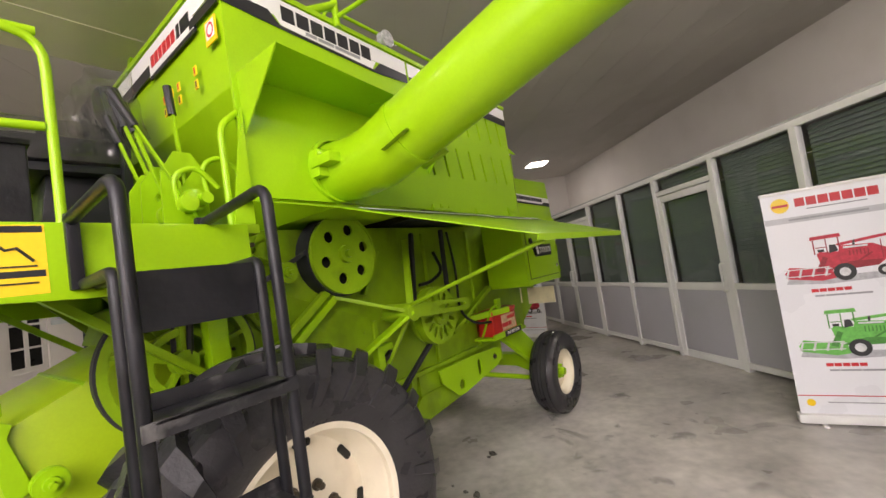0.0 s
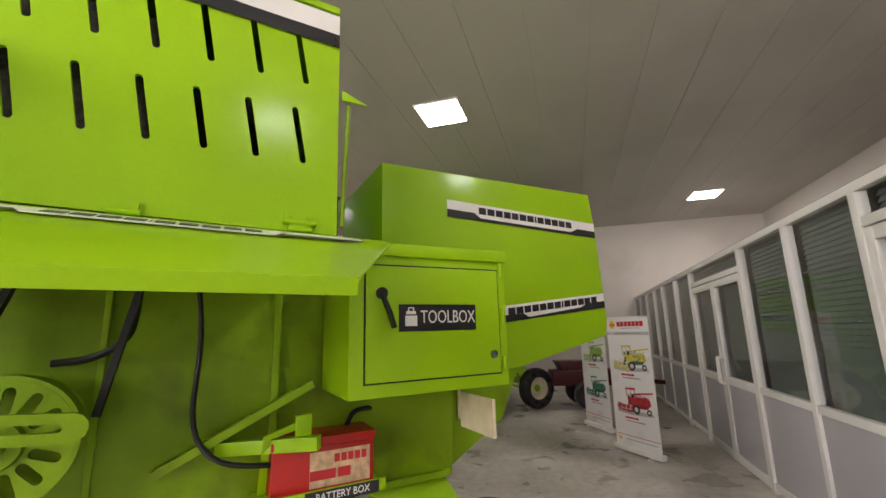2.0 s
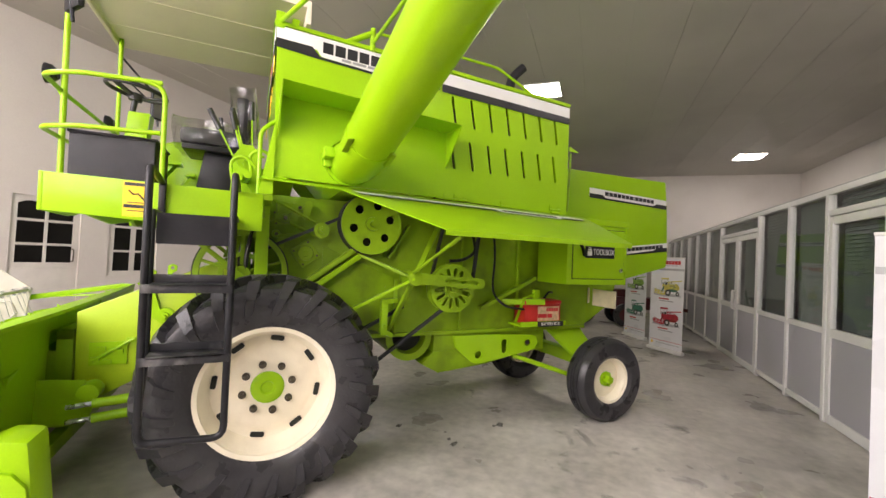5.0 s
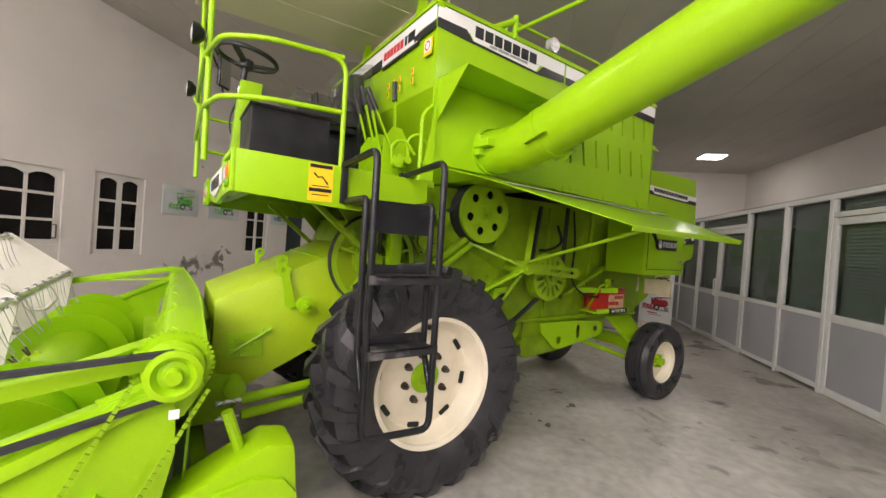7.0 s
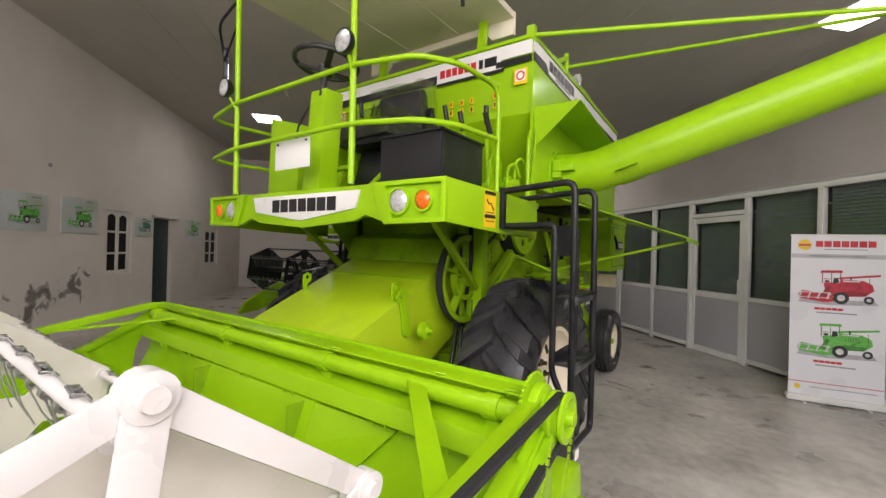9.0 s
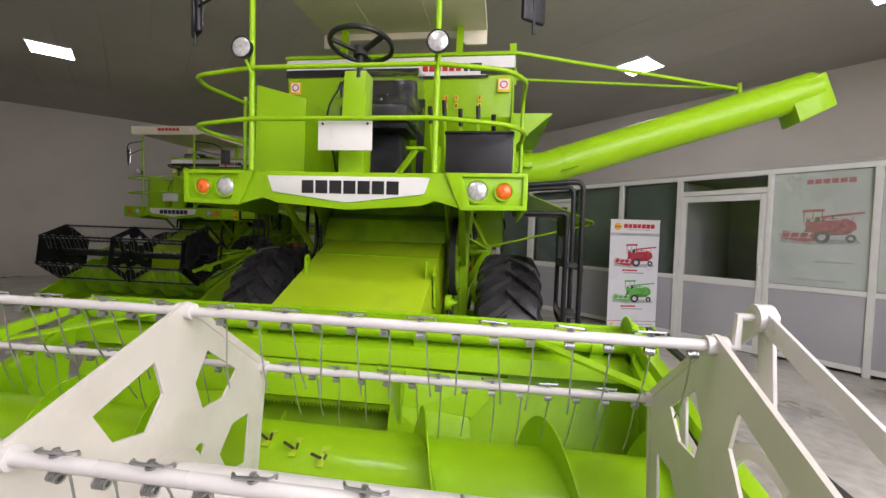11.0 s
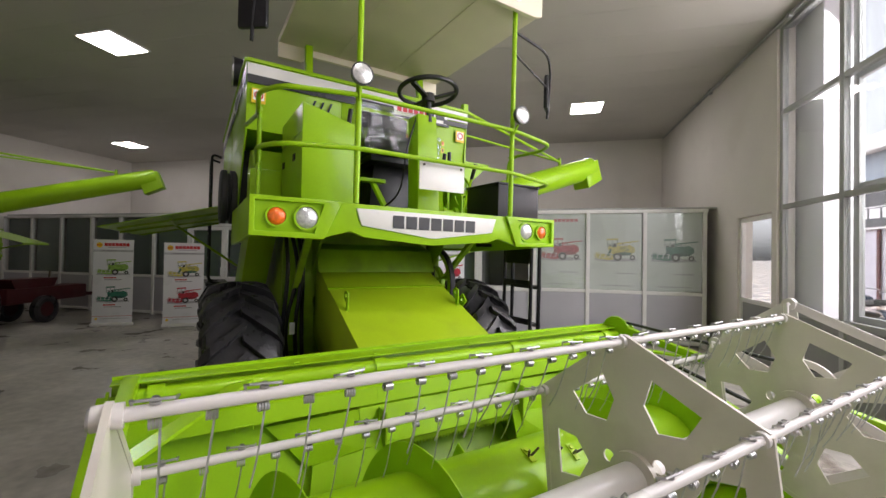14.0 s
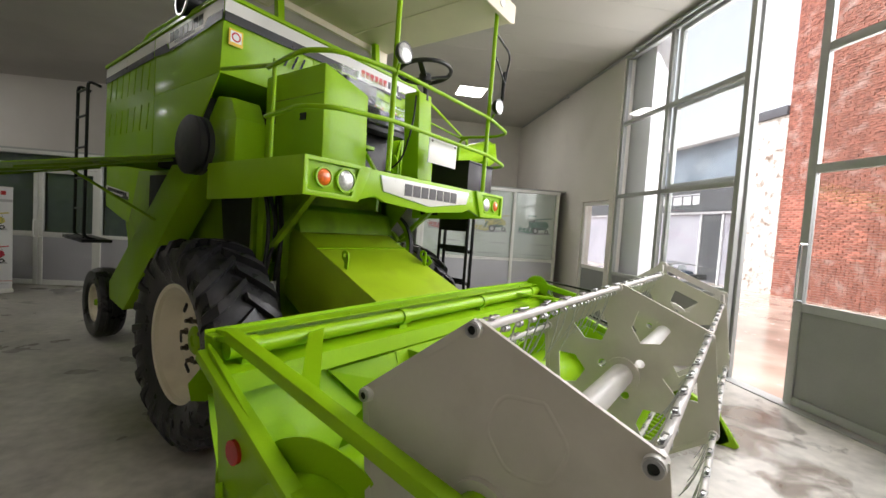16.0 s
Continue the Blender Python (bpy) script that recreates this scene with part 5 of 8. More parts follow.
for s in (1, -1):
    part("canopy_post", pipe([(0.508 * s, -1.15, 1.84), (0.508 * s, -1.15, CZ + 0.01)], 0.0155), GREEN, harvester)
    part("canopy_post", pipe([(0.48 * s, 0.06, 2.86), (0.48 * s, 0.10, CZ + 0.01)], 0.026, flat=(0.05, 0.05)), GREEN, harvester)
    # work lamps on the front posts
    c = V((0.52 * s, -1.22, 2.468))
    lamp = part("work_lamp", lathe(B(), [(-0.045, 0.0), (-0.045, 0.025), (-0.018, 0.052), (0.010, 0.057), (0.010, 0.051), (-0.01, 0.043), (-0.01, 0)], c, (0, -1, 0), 28), BLACK, harvester, "round work lamp on a post")
    part("lens", lathe(B(), [(0.0, 0.051), (0.010, 0.049), (0.017, 0.03), (0.020, 0.0)], c, (0, -1, 0), 28), LENS, lamp)
    part("bracket", pipe([c + V((0, 0.03, -0.05)), c + V((-0.012 * s, 0.06, -0.11))], 0.008), GREEN, lamp)
    # mirrors on bent arms
    mr = part("mirror_arm", pipe([(0.508 * s, -1.15, 3.02), (0.86 * s, -1.10, 2.99), (0.985 * s, -1.00, 2.90), (0.99 * s, -0.97, 2.60)], 0.009, 8, bend=0.1), BLACK, harvester)
    part("mirror_arm", pipe([(0.508 * s, -1.15, 2.88), (0.93 * s, -1.02, 2.80)], 0.007, 8), BLACK, harvester)
    part("mirror_case", box(B(), (-0.075, -0.015, -0.12), (0.075, 0.015, 0.12), pose(0.985 * s, -0.97, 2.78, 0, 0, 38 * s)), BLACK, mr, "black rear-view mirror", bevel=0.014)
    part("mirror_glass", box(B(), (-0.065, 0.0165, -0.11), (0.065, 0.0185, 0.11), pose(0.985 * s, -0.97, 2.78, 0, 0, 38 * s)), MIRROR, mr)

# front rails
def rail(pts, r=0.0125, bend=0.07):
    return part("hand_rail", pipe(pts, r, 14, bend=bend), GREEN, harvester)


for z in (2.385, 2.115):
    e = -0.01 if z < 2.2 else 0.0
    rail([(-0.90, -0.55, z - 0.02), (-0.95, -0.95, z - 0.015), (-0.87, -1.12, z - 0.02), (-0.508, -1.165, z), (0.508, -1.165, z), (0.87, -1.12, z - 0.025), (0.968, -0.95, z - 0.02), (0.968, -0.59, z - 0.005)])
rail([(0.968, -0.70, 2.38), (0.968, -0.575, 2.36), (0.968, -0.575, 1.84)], bend=0.08)
rail([(-0.90, -0.62, 2.40), (-0.90, -0.62, 1.84)], bend=0.0)
rail([(-0.90, -0.64, 2.365), (-0.92, -0.05, 2.43)], bend=0.0)
rail([(0.93, -0.10, 1.84), (0.93, -0.10, 2.22), (0.905, -0.01, 2.30)], 0.013, 0.05)

# blank white number board
nbd = part("number_board", slab((-0.137, -1.128, 1.955), (0.165, -1.122, 2.112)), WHITE_VINYL, harvester, "blank white number board", bevel=0.003)
for x in (-0.11, 0.14):
    part("bolt", disc(B(), (x, -1.128, 2.095), (x, -1.133, 2.095), 0.007, 8), IRON, nbd)

# steering column and wheel
bm = prism(B(), [(-0.075, -1.00, 1.835), (0.075, -1.00, 1.835), (0.065, -0.95, 2.44), (-0.065, -0.95, 2.44)], (0, 0.13, 0))
part("steering_column", bm, GREEN, harvester, bevel=0.006)
sw_c, sw_a = V((0.02, -0.913, 2.597)), V((0, 0.14, 1.0)).normalized()
s_, t_ = basis(sw_a)
ring = [sw_c + (s_ * math.cos(2 * math.pi * i / 40) + t_ * math.sin(2 * math.pi * i / 40)) * 0.178 for i in range(41)]
bm = tube(B(), ring, 0.0145, 10)
for a in (0.5, 2.6, 4.7):
    dd = s_ * math.cos(a) + t_ * math.sin(a)
    tube(bm, [sw_c - sw_a * 0.04 + dd * 0.03, sw_c - sw_a * 0.01 + dd * 0.17], 0.012, flat=(0.034, 0.014))
disc(bm, sw_c - sw_a * 0.07, sw_c - sw_a * 0.02, 0.042, 20)
tube(bm, [sw_c - sw_a * 0.2, sw_c - sw_a * 0.06], 0.018)
part("steering_wheel", bm, VINYL, harvester, "black three-spoke steering wheel")
# seat in plastic wrap
seat = part("seat", slab((-0.24, -0.62, 2.24), (0.23, -0.20, 2.36)), VINYL, harvester, "black vinyl driver's seat in clear wrap", bevel=0.045)
part("backrest", box(B(), (-0.19, -0.05, 0), (0.21, 0.05, 0.30), pose(0, -0.19, 2.34, 8)), VINYL, seat, bevel=0.045)
WRAP = glass("thin_plastic_wrap", (0.90, 0.91, 0.90), 0.07, 0.07)


def wrap(lo, hi, m, seed):
    """A loose film bag over a box, crumpled in folds."""
    b = box(B(), lo, hi, m)
    bmesh.ops.subdivide_edges(b, edges=b.edges[:], cuts=15, use_grid_fill=True)
    for v in b.verts:
        p = v.co * 9 + V((seed, 0, 0))
        q = V((p.x * 0.6, p.y, p.z * 2.4))
        v.co += V([noise.noise(p + V((k * 7, 0, 0))) * 0.022 + noise.ridged_multi_fractal(q * 1.3 + V((0, k * 5, 0)), 1.0, 2.0, 3, 1.0, 2.0) * 0.006 for k in range(3)])
    part("plastic_wrap", b, WRAP, seat, "crumpled clear plastic wrap", smooth=70).visible_shadow = False


wrap((-0.28, -0.66, 2.22), (0.26, -0.18, 2.40), None, 0.0)
wrap((-0.22, -0.09, 0.02), (0.24, 0.08, 0.34), pose(0, -0.19, 2.34, 8), 4.0)
part("seat_stand", prism(B(), [(-0.20, -0.52, 1.835), (0.20, -0.52, 1.835), (0.14, -0.46, 2.24), (-0.14, -0.46, 2.24)], (0, 0.30, 0)), BLACK, harvester, bevel=0.006)
part("seat_slide", slab((-0.22, -0.60, 2.20), (0.22, -0.22, 2.235)), BLACK, harvester, bevel=0.004)
part("seat_post", pipe([(0.24, -0.22, 1.84), (0.24, -0.20, 2.50)], 0.02, flat=(0.05, 0.03)), BLACK, harvester)
# black box on the left of the deck
bx = part("tool_chest", slab((0.54, -0.99, 1.836), (0.905, -0.62, 2.075)), GLOSS_BLACK, harvester, "glossy black metal chest on the deck", bevel=0.005)
part("side_sheet", slab((0.906, -0.985, 1.845), (0.908, -0.625, 2.068)), BLACK, bx)
part("lid", slab((0.533, -0.997, 2.073), (0.912, -0.613, 2.088)), BLACK, bx, bevel=0.003)
# green cabinet on the right of the deck
cb = part("fuel_cabinet", prism(B(), [(-0.706, -0.82, 1.836), (-0.371, -0.82, 1.836), (-0.371, -0.80, 2.335), (-0.706, -0.80, 2.425)], (0, 0.60, 0)), GREEN, harvester, "lime green steel cabinet", bevel=0.012)
for y in (-0.62, -0.30):
    part("latch", slab((-0.712, y - 0.028, 2.12), (-0.705, y + 0.028, 2.16)), DARK, cb)
part("seam", slab((-0.7085, -0.81, 2.255), (-0.706, -0.23, 2.261)), GREEN_DULL, cb)
bm = slab((-0.90, -0.22, 1.836), (-0.70, -0.08, 2.12))
part("hydraulic_tank", bm, GREEN, harvester, bevel=0.01)
# levers
def lever(p, q, grip=0.11):
    p, q = V(p), V(q)
    d = (q - p).normalized()
    l = part("control_lever", pipe([p, q], 0.008, flat=(0.022, 0.008)), GREEN, harvester)
    part("grip", pipe([q - d * grip, q + d * 0.01], 0.016, 10), VINYL, l, "black rubber grip")


for x, z in ((0.32, 2.30), (0.42, 2.34), (0.54, 2.28), (0.66, 2.33)):
    lever((x + 0.02, -0.10 - 0.03 * (x > 0.5), 1.84), (x, -0.28 + 0.12 * (x > 0.6), z + 0.12))
lever((0.80, -0.14, 1.86), (0.78, -0.38, 2.33), 0.12)
for x in (-0.32, -0.25):
    lever((x - 0.03, -0.30, 1.84), (x + 0.02, -0.40, 2.56), 0.10)
for i in range(3):
    part("air_slot", prism(B(), [(-0.50 + i * 0.06, -0.047, 2.60), (-0.485 + i * 0.06, -0.047, 2.60), (-0.445 + i * 0.06, -0.047, 2.70), (-0.46 + i * 0.06, -0.047, 2.70)], (0, 0.004, 0)), DARK, harvester)
part("lever_shaft", pipe([(0.28, -0.20, 1.93), (0.90, -0.16, 1.95)], 0.022, 14), GREEN, harvester)
for x, z in ((0.34, 1.93), (0.46, 1.935), (0.58, 1.94), (0.70, 1.945), (0.82, 1.95)):
    part("lever_boss", disc(B(), (x, -0.185, z), (x + 0.035, -0.183, z), 0.042, 18), GREEN, harvester, bevel=0.003)
for x in (0.38, 0.52, 0.74):
    bm = cut_plate(B(), [(-0.26, 1.84), (-0.09, 1.84), (-0.10, 2.10), (-0.14, 2.16), (-0.20, 2.16), (-0.25, 2.08)], [slot2(-0.20, 2.02, 0.05, 0.07, 0.011), circle2(-0.17, 1.93, 0.018, 12)], (x, 0, 0), (0, 1, 0), (0, 0, 1), 0.010)
    part("lever_quadrant", bm, GREEN, harvester, "slotted lime green lever quadrant")
for y0, z0 in ((-0.24, 1.97), (-0.14, 2.02)):
    bm = pipe([(0.86, y0, z0 - 0.06), (0.87, y0 - 0.02, z0 + 0.06), (0.88, y0 + 0.06, z0 + 0.10), (0.88, y0 + 0.13, z0 + 0.02)], 0.010, 12, bend=0.05)
    part("control_rod", bm, GREEN, harvester)
part("rod_end", disc(B(), (0.86, -0.22, 1.93), (0.90, -0.22, 1.93), 0.032, 16), GREEN, harvester, bevel=0.003)
part("deck_gusset", prism(B(), [(0.94, -0.10, 1.84), (0.94, -0.02, 1.84), (0.94, -0.02, 2.30)], (0.012, 0, 0)), GREEN, harvester)
part("pedal_rod", pipe([(0.20, -0.80, 1.84), (0.30, -0.62, 2.06)], 0.018, flat=(0.04, 0.02)), GREEN, harvester)
part("pedal_rod", pipe([(-0.14, -0.72, 1.84), (-0.20, -0.58, 2.06)], 0.018, flat=(0.04, 0.02)), GREEN, harvester)
part("pedal", slab((-0.30, -0.62, 2.05), (-0.12, -0.55, 2.075)), GREEN, harvester, bevel=0.004)
part("pedal", slab((0.24, -0.66, 2.05), (0.36, -0.58, 2.07)), GREEN, harvester, bevel=0.004)
part("control_cable", pipe([(-0.06, -0.92, 2.42), (-0.16, -1.0, 2.2), (-0.14, -0.90, 1.95), (-0.2, -0.7, 1.85)], 0.006, 6, bend=0.1), BLACK, harvester)

# boarding ladder on the left
LXI, LXO, LY0, LY1 = 1.275, 1.37, -0.55, -0.205
ld = part("boarding_ladder", pipe([(1.0, LY0 - 0.015, 1.845), (LXO - 0.005, LY0, 1.875), (LXO, LY0, 1.35), (LXO, LY0, 0.615), (LXO, LY1, 0.60), (LXO, LY1, 1.35), (LXO - 0.005, LY1, 1.875), (0.95, LY1, 1.845)], 0.0165, 16, bend=0.055), BLACK, harvester, "black steel boarding ladder")
for y, x0 in ((LY0, 1.0), (LY1, 0.95)):
    part("stringer", pipe([(x0, y, 1.668), (LXI, y, 1.672), (LXI, y, 1.30), (LXI, y, 0.965), (LXO - 0.008, y, 0.78)], 0.0155, 16, bend=0.035), BLACK, ld)
    part("frame_post", slab((x0 - 0.013, y - 0.028, 1.655), (x0 + 0.013, y + 0.003, 1.862)), BLACK, ld, bevel=0.003)
part("frame_bar", prism(B(), [(0.99, LY0, 1.655), (1.014, LY0, 1.655), (0.964, LY1 - 0.03, 1.655), (0.94, LY1 - 0.03, 1.655)], (0, 0, 0.028)), BLACK, ld, bevel=0.003)
for z in (1.335, 1.005):
    bm = slab((LXI - 0.012, LY0 + 0.014, z - 0.012), (LXO + 0.018, LY1 - 0.014, z))
    box(bm, (LXO + 0.010, LY0 - 0.012, z - 0.040), (LXO + 0.018, LY1 + 0.012, z))
    box(bm, (LXI - 0.012, LY0 + 0.014, z), (LXI - 0.004, LY1 - 0.014, z + 0.04))
    part("tread", bm, STEP, ld, "worn black step plate", bevel=0.003)
part("tread", slab((LXI - 0.27, LY0 + 0.02, 1.652), (LXI - 0.014, LY1 - 0.02, 1.664)), STEP, ld, "worn black step plate", bevel=0.003)
part("back_plate", slab((LXI - 0.012, LY0 + 0.018, 1.52), (LXI + 0.002, LY1 - 0.018, 1.668)), BLACK, ld)

# hoses and cables hanging beside the feeder house
for x, y, k in ((-0.54, -0.20, 0.0), (-0.58, -0.24, 0.03), (-0.62, -0.19, 0.06), (-0.66, -0.22, 0.02), (0.50, -0.20, 0.02), (0.53, -0.16, 0.05)):
    part("hydraulic_hose", pipe([(x, y + 0.06, 1.74), (x + k, y, 1.45), (x - k * 0.6, y + 0.02, 1.05), (x, y - 0.06, 0.72), (x * 0.9, y - 0.3, 0.58)], 0.014, 8, bend=0.15), BLACK, harvester)
part("hose_tag", slab((-0.635, -0.262, 1.02), (-0.60, -0.258, 1.10)), WHITE_VINYL, harvester)
for s in (1, -1):
    part("deck_rib", slab((0.62 * s - 0.02, -0.95, 1.72), (0.62 * s + 0.02, -0.05, 1.80)), GREEN_DULL, harvester, bevel=0.003)
    part("side_web", prism(B(), [(0.47 * s, -0.14, 1.76), (0.47 * s, -0.50, 1.76), (0.47 * s, -0.20, 1.42), (0.47 * s, -0.14, 1.42)], (0.012 * s, 0, 0)), BODY, harvester)
# feeder house and its drive
fh = part("feeder_house", prism(B(), [(-0.44, -0.16, 1.49), (-0.44, -0.47, 1.345), (-0.44, -1.06, 1.085), (-0.44, -1.06, 0.50), (-0.44, -0.10, 0.98)], (0.88, 0, 0)), FEEDER, harvester, "yellowish green sloping feeder house", bevel=0.008)
part("feeder_fold", prism(B(), [(-0.445, -0.465, 1.352), (-0.445, -0.48, 1.346), (-0.445, -0.475, 1.335)], (0.89, 0, 0)), GREEN, fh)
# hood in the darker green, standing for the shadow under the skirt
part("feeder_hood", prism(B(), [(-0.46, -0.05, 1.66), (-0.46, -0.24, 1.60), (-0.46, -0.30, 1.44), (-0.46, -0.05, 1.50)], (0.92, 0, 0)), BODY, harvester, bevel=0.006)
for x in (-0.40, 0.40):
    o = V((x, -0.72, 1.215))
    bm = cut_plate(B(), [(-0.012, -0.01), (0.012, 0.0), (0.014, 0.06), (0.045, 0.085), (0.045, 0.125), (0.015, 0.14), (-0.018, 0.125), (-0.022, 0.08)], [circle2(0.013, 0.107, 0.014, 10)], o, (0, 1, 0), (0, 0, 1), 0.012)
    part("lifting_eye", bm, GREEN, fh, bevel=0.003)
fw = pulley((0.535, -0.175, 1.345), 0.285, 0.05, 0, spokes=5, mat=GREEN_DULL, name="feeder_pulley", hub=0.05)
part("inner_ring", lathe(B(), [(-0.015, 0.11), (-0.015, 0.14), (0.02, 0.14), (0.02, 0.11)], (0.535, -0.175, 1.345), (1, 0, 0), 32, closed=True), GREEN_DULL, fw)
part("belt", lathe(B(), [(-0.02, 0.283), (-0.02, 0.294), (0.02, 0.294), (0.02, 0.283)], (0.535, -0.175, 1.345), (1, 0, 0), 48, closed=True), BELT, fw)
bm = slab((0.445, -0.99, 0.76), (0.452, -0.80, 0.90))
for y, z in ((-0.96, 0.80), (-0.90, 0.78), (-0.93, 0.86), (-0.84, 0.84), (-0.78, 0.91)):
    box(bm, (0.452, y - 0.022, z - 0.012), (0.466, y + 0.022, z + 0.012))
tube(bm, [(0.46, -0.97, 0.79), (0.46, -0.76, 0.92)], 0.009, 8)
part("door_latch", bm, GREEN, fh, "welded latch with a sliding bolt")
pulley((0.535, -0.594, 1.067), 0.05, 0.03, 0, mat=GREEN, name="tension_pulley", hub=0.025)
part("tension_bracket", cut_plate(B(), [(-0.69, 1.05), (-0.66, 1.03), (-0.625, 1.05), (-0.675, 1.23), (-0.66, 1.27), (-0.72, 1.31), (-0.765, 1.26), (-0.72, 1.22)], [circle2(-0.715, 1.268, 0.016, 10)], (0.452, 0, 0), (0, 1, 0), (0, 0, 1), 0.012), GREEN, harvester)
for z in (0.49, 0.575):
    part("lift_cylinder", pipe([(0.60, -0.92, z), (0.52, -0.10, z + 0.05)], 0.028, 14), GREEN, harvester)
    part("cylinder_rod", pipe([(0.60, -1.04, z - 0.01), (0.60, -0.92, z)], 0.014, 12), STEEL, harvester)
part("lift_cylinder", pipe([(-0.52, -0.92, 0.6), (-0.52, -0.15, 0.68)], 0.03, 12), GREEN, harvester)
part("gearbox", slab((-0.45, -0.05, 0.45), (0.45, 0.35, 0.95)), BODY, harvester, bevel=0.02)

# ---- cutting header with its reel ----
HEAD = STAND @ pose(0, -0.03, 0) @ Matrix.Diagonal((0.95, 1, 1, 1))
header = thing("cutting_header", "lime green grain cutting header with white tined reel", "harvester header", "headers", HEAD)


def hpart(name, bm, mat, label="", bevel=0.0, parent=None, smooth=35):
    return part(name, bm, mat, parent or header, label, bevel, smooth)


HX0, HX1 = -1.53, 1.60
# trough: back sheet, shelf and floor in one folded profile
prof = [(-1.155, 1.076), (-1.162, 1.06), (-1.17, 0.97), (-1.265, 0.945), (-1.285, 0.872), (-1.205, 0.864), (-1.235, 0.76), (-1.33, 0.57), (-1.42, 0.38), (-1.58, 0.26), (-1.85, 0.24), (-2.05, 0.30), (-2.32, 0.24)]
def folded(points, x0, x1, t=0.006):
    """One bent sheet through (y, z) points, thickened downwards and to the rear."""
    b_ = B()
    off = []
    for k in range(len(points)):
        (ya, za), (yb, zb) = points[max(k - 1, 0)], points[min(k + 1, len(points) - 1)]
        d = V((0, yb - ya, zb - za)).normalized()
        off.append((points[k][0] - d.z * t, points[k][1] + d.y * t))
    loop = points + off[::-1]
    return prism(b_, [(x0, y, z) for y, z in loop], (x1 - x0, 0, 0))


for x0, x1 in ((HX0, -0.45), (0.45, HX1)):
    hpart("trough_sheet", folded(prof, x0, x1), GREEN, "folded lime green trough sheet")
hpart("trough_sheet", folded(prof[:6], -0.449, 0.449), GREEN, "folded lime green trough sheet")
hpart("trough_sheet", folded(prof[8:], -0.449, 0.449), GREEN, "folded lime green trough sheet")
hpart("throat_lintel", prism(B(), [(-0.55, -1.288, 0.862), (-0.55, -1.20, 0.868), (-0.55, -1.24, 0.70), (-0.55, -1.345, 0.70)], (1.07, 0, 0)), GREEN)
for s in (1, -1):
    b_ = B()
    x0 = 0.52 if s > 0 else 0.55
    prism(b_, [(x0 * s, -1.285, 0.858), (0.97 * s, -1.235, 0.835), (0.80 * s, -1.31, 0.66), (x0 * s, -1.345, 0.70)], (0, 0.10, 0))
    hpart("throat_guide", b_, GREEN)
    hpart("throat_cheek", prism(B(), [(0.385 * s, -1.343, 0.712), (0.78 * s, -1.325, 0.668), (0.84 * s, -1.45, 0.42), (0.385 * s, -1.44, 0.42)], (0, -0.008, 0)), GREEN)
hpart("throat_floor", prism(B(), [(-0.43, -1.36, 0.40), (0.43, -1.36, 0.40), (0.43, -1.10, 0.72), (-0.43, -1.10, 0.72)], (0, 0.006, -0.006)), GREEN_DULL)
for s in (1, -1):
    hpart("throat_wall", box(B(), (0.445 * s - 0.004, -1.38, 0.40), (0.445 * s + 0.004, -1.09, 0.855)), GREEN_DULL)
# near-black sheet across the feeder opening, its inner shade put into colour
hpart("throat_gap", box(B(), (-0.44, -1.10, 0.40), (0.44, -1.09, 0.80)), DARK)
b_ = box(B(), (-0.38, -1.33, 0.668), (0.38, -1.30, 0.690))
for i in range(38):
    x = -0.378 + i * 0.02
    prism(b_, [(x, -1.33, 0.668), (x + 0.012, -1.33, 0.668), (x + 0.006, -1.33, 0.648)], (0, 0.006, 0))
hpart("feed_comb", b_, GREEN_DULL)
# top flange and pipe
hpart("flange_lip", prism(B(), [(HX0, -1.150, 1.086), (-0.70, -1.110, 1.086), (0.05, -1.090, 1.086), (0.55, -1.090, 1.086), (1.0, -1.105, 1.086), (HX1 - 0.04, -1.120, 1.086), (HX1 - 0.04, -1.126, 1.086), (1.0, -1.111, 1.086), (0.55, -1.096, 1.086), (0.05, -1.096, 1.086), (-0.70, -1.116, 1.086), (HX0, -1.156, 1.086)], (0, 0, 0.014)), GREEN)
hpart("top_flange", prism(B(), [(HX0, -1.15, 1.078), (-0.70, -1.11, 1.078), (0.05, -1.09, 1.078), (0.55, -1.09, 1.078), (1.0, -1.105, 1.078), (HX1 - 0.04, -1.12, 1.078), (HX1 - 0.04, -1.215, 1.078), (HX0, -1.215, 1.078)], (0, 0, 0.008)), GREEN, bevel=0.002)
hpart("top_pipe", tube(B(), [(-1.475, -1.215, 1.025), (1.56, -1.215, 1.025)], 0.036, 20), GREEN, "lime green header pipe")
for x in (-1.38, -0.42, 0.50, 1.40):
    b_ = B()
    lathe(b_, [(-0.03, 0.037), (-0.03, 0.045), (0.03, 0.045), (0.03, 0.037)], (x, -1.215, 1.025), (1, 0, 0), 20, closed=True)
    box(b_, (x - 0.03, -1.22, 0.93), (x + 0.03, -1.17, 0.99))
    hpart("pipe_clamp", b_, GREEN)
for x in (-1.1, -0.7, -0.1, 0.3, 0.9, 1.2):
    hpart("wire_clip", tube(B(), [(x, -1.30, 0.86), (x, -1.305, 0.885), (x + 0.07, -1.305, 0.885), (x + 0.07, -1.30, 0.86)], 0.003, 6), GREEN)
    hpart("cotter", tube(B(), [(x + 0.25, -1.20, 1.07), (x + 0.25, -1.22, 1.095), (x + 0.28, -1.20, 1.09)], 0.004, 6), GREEN)
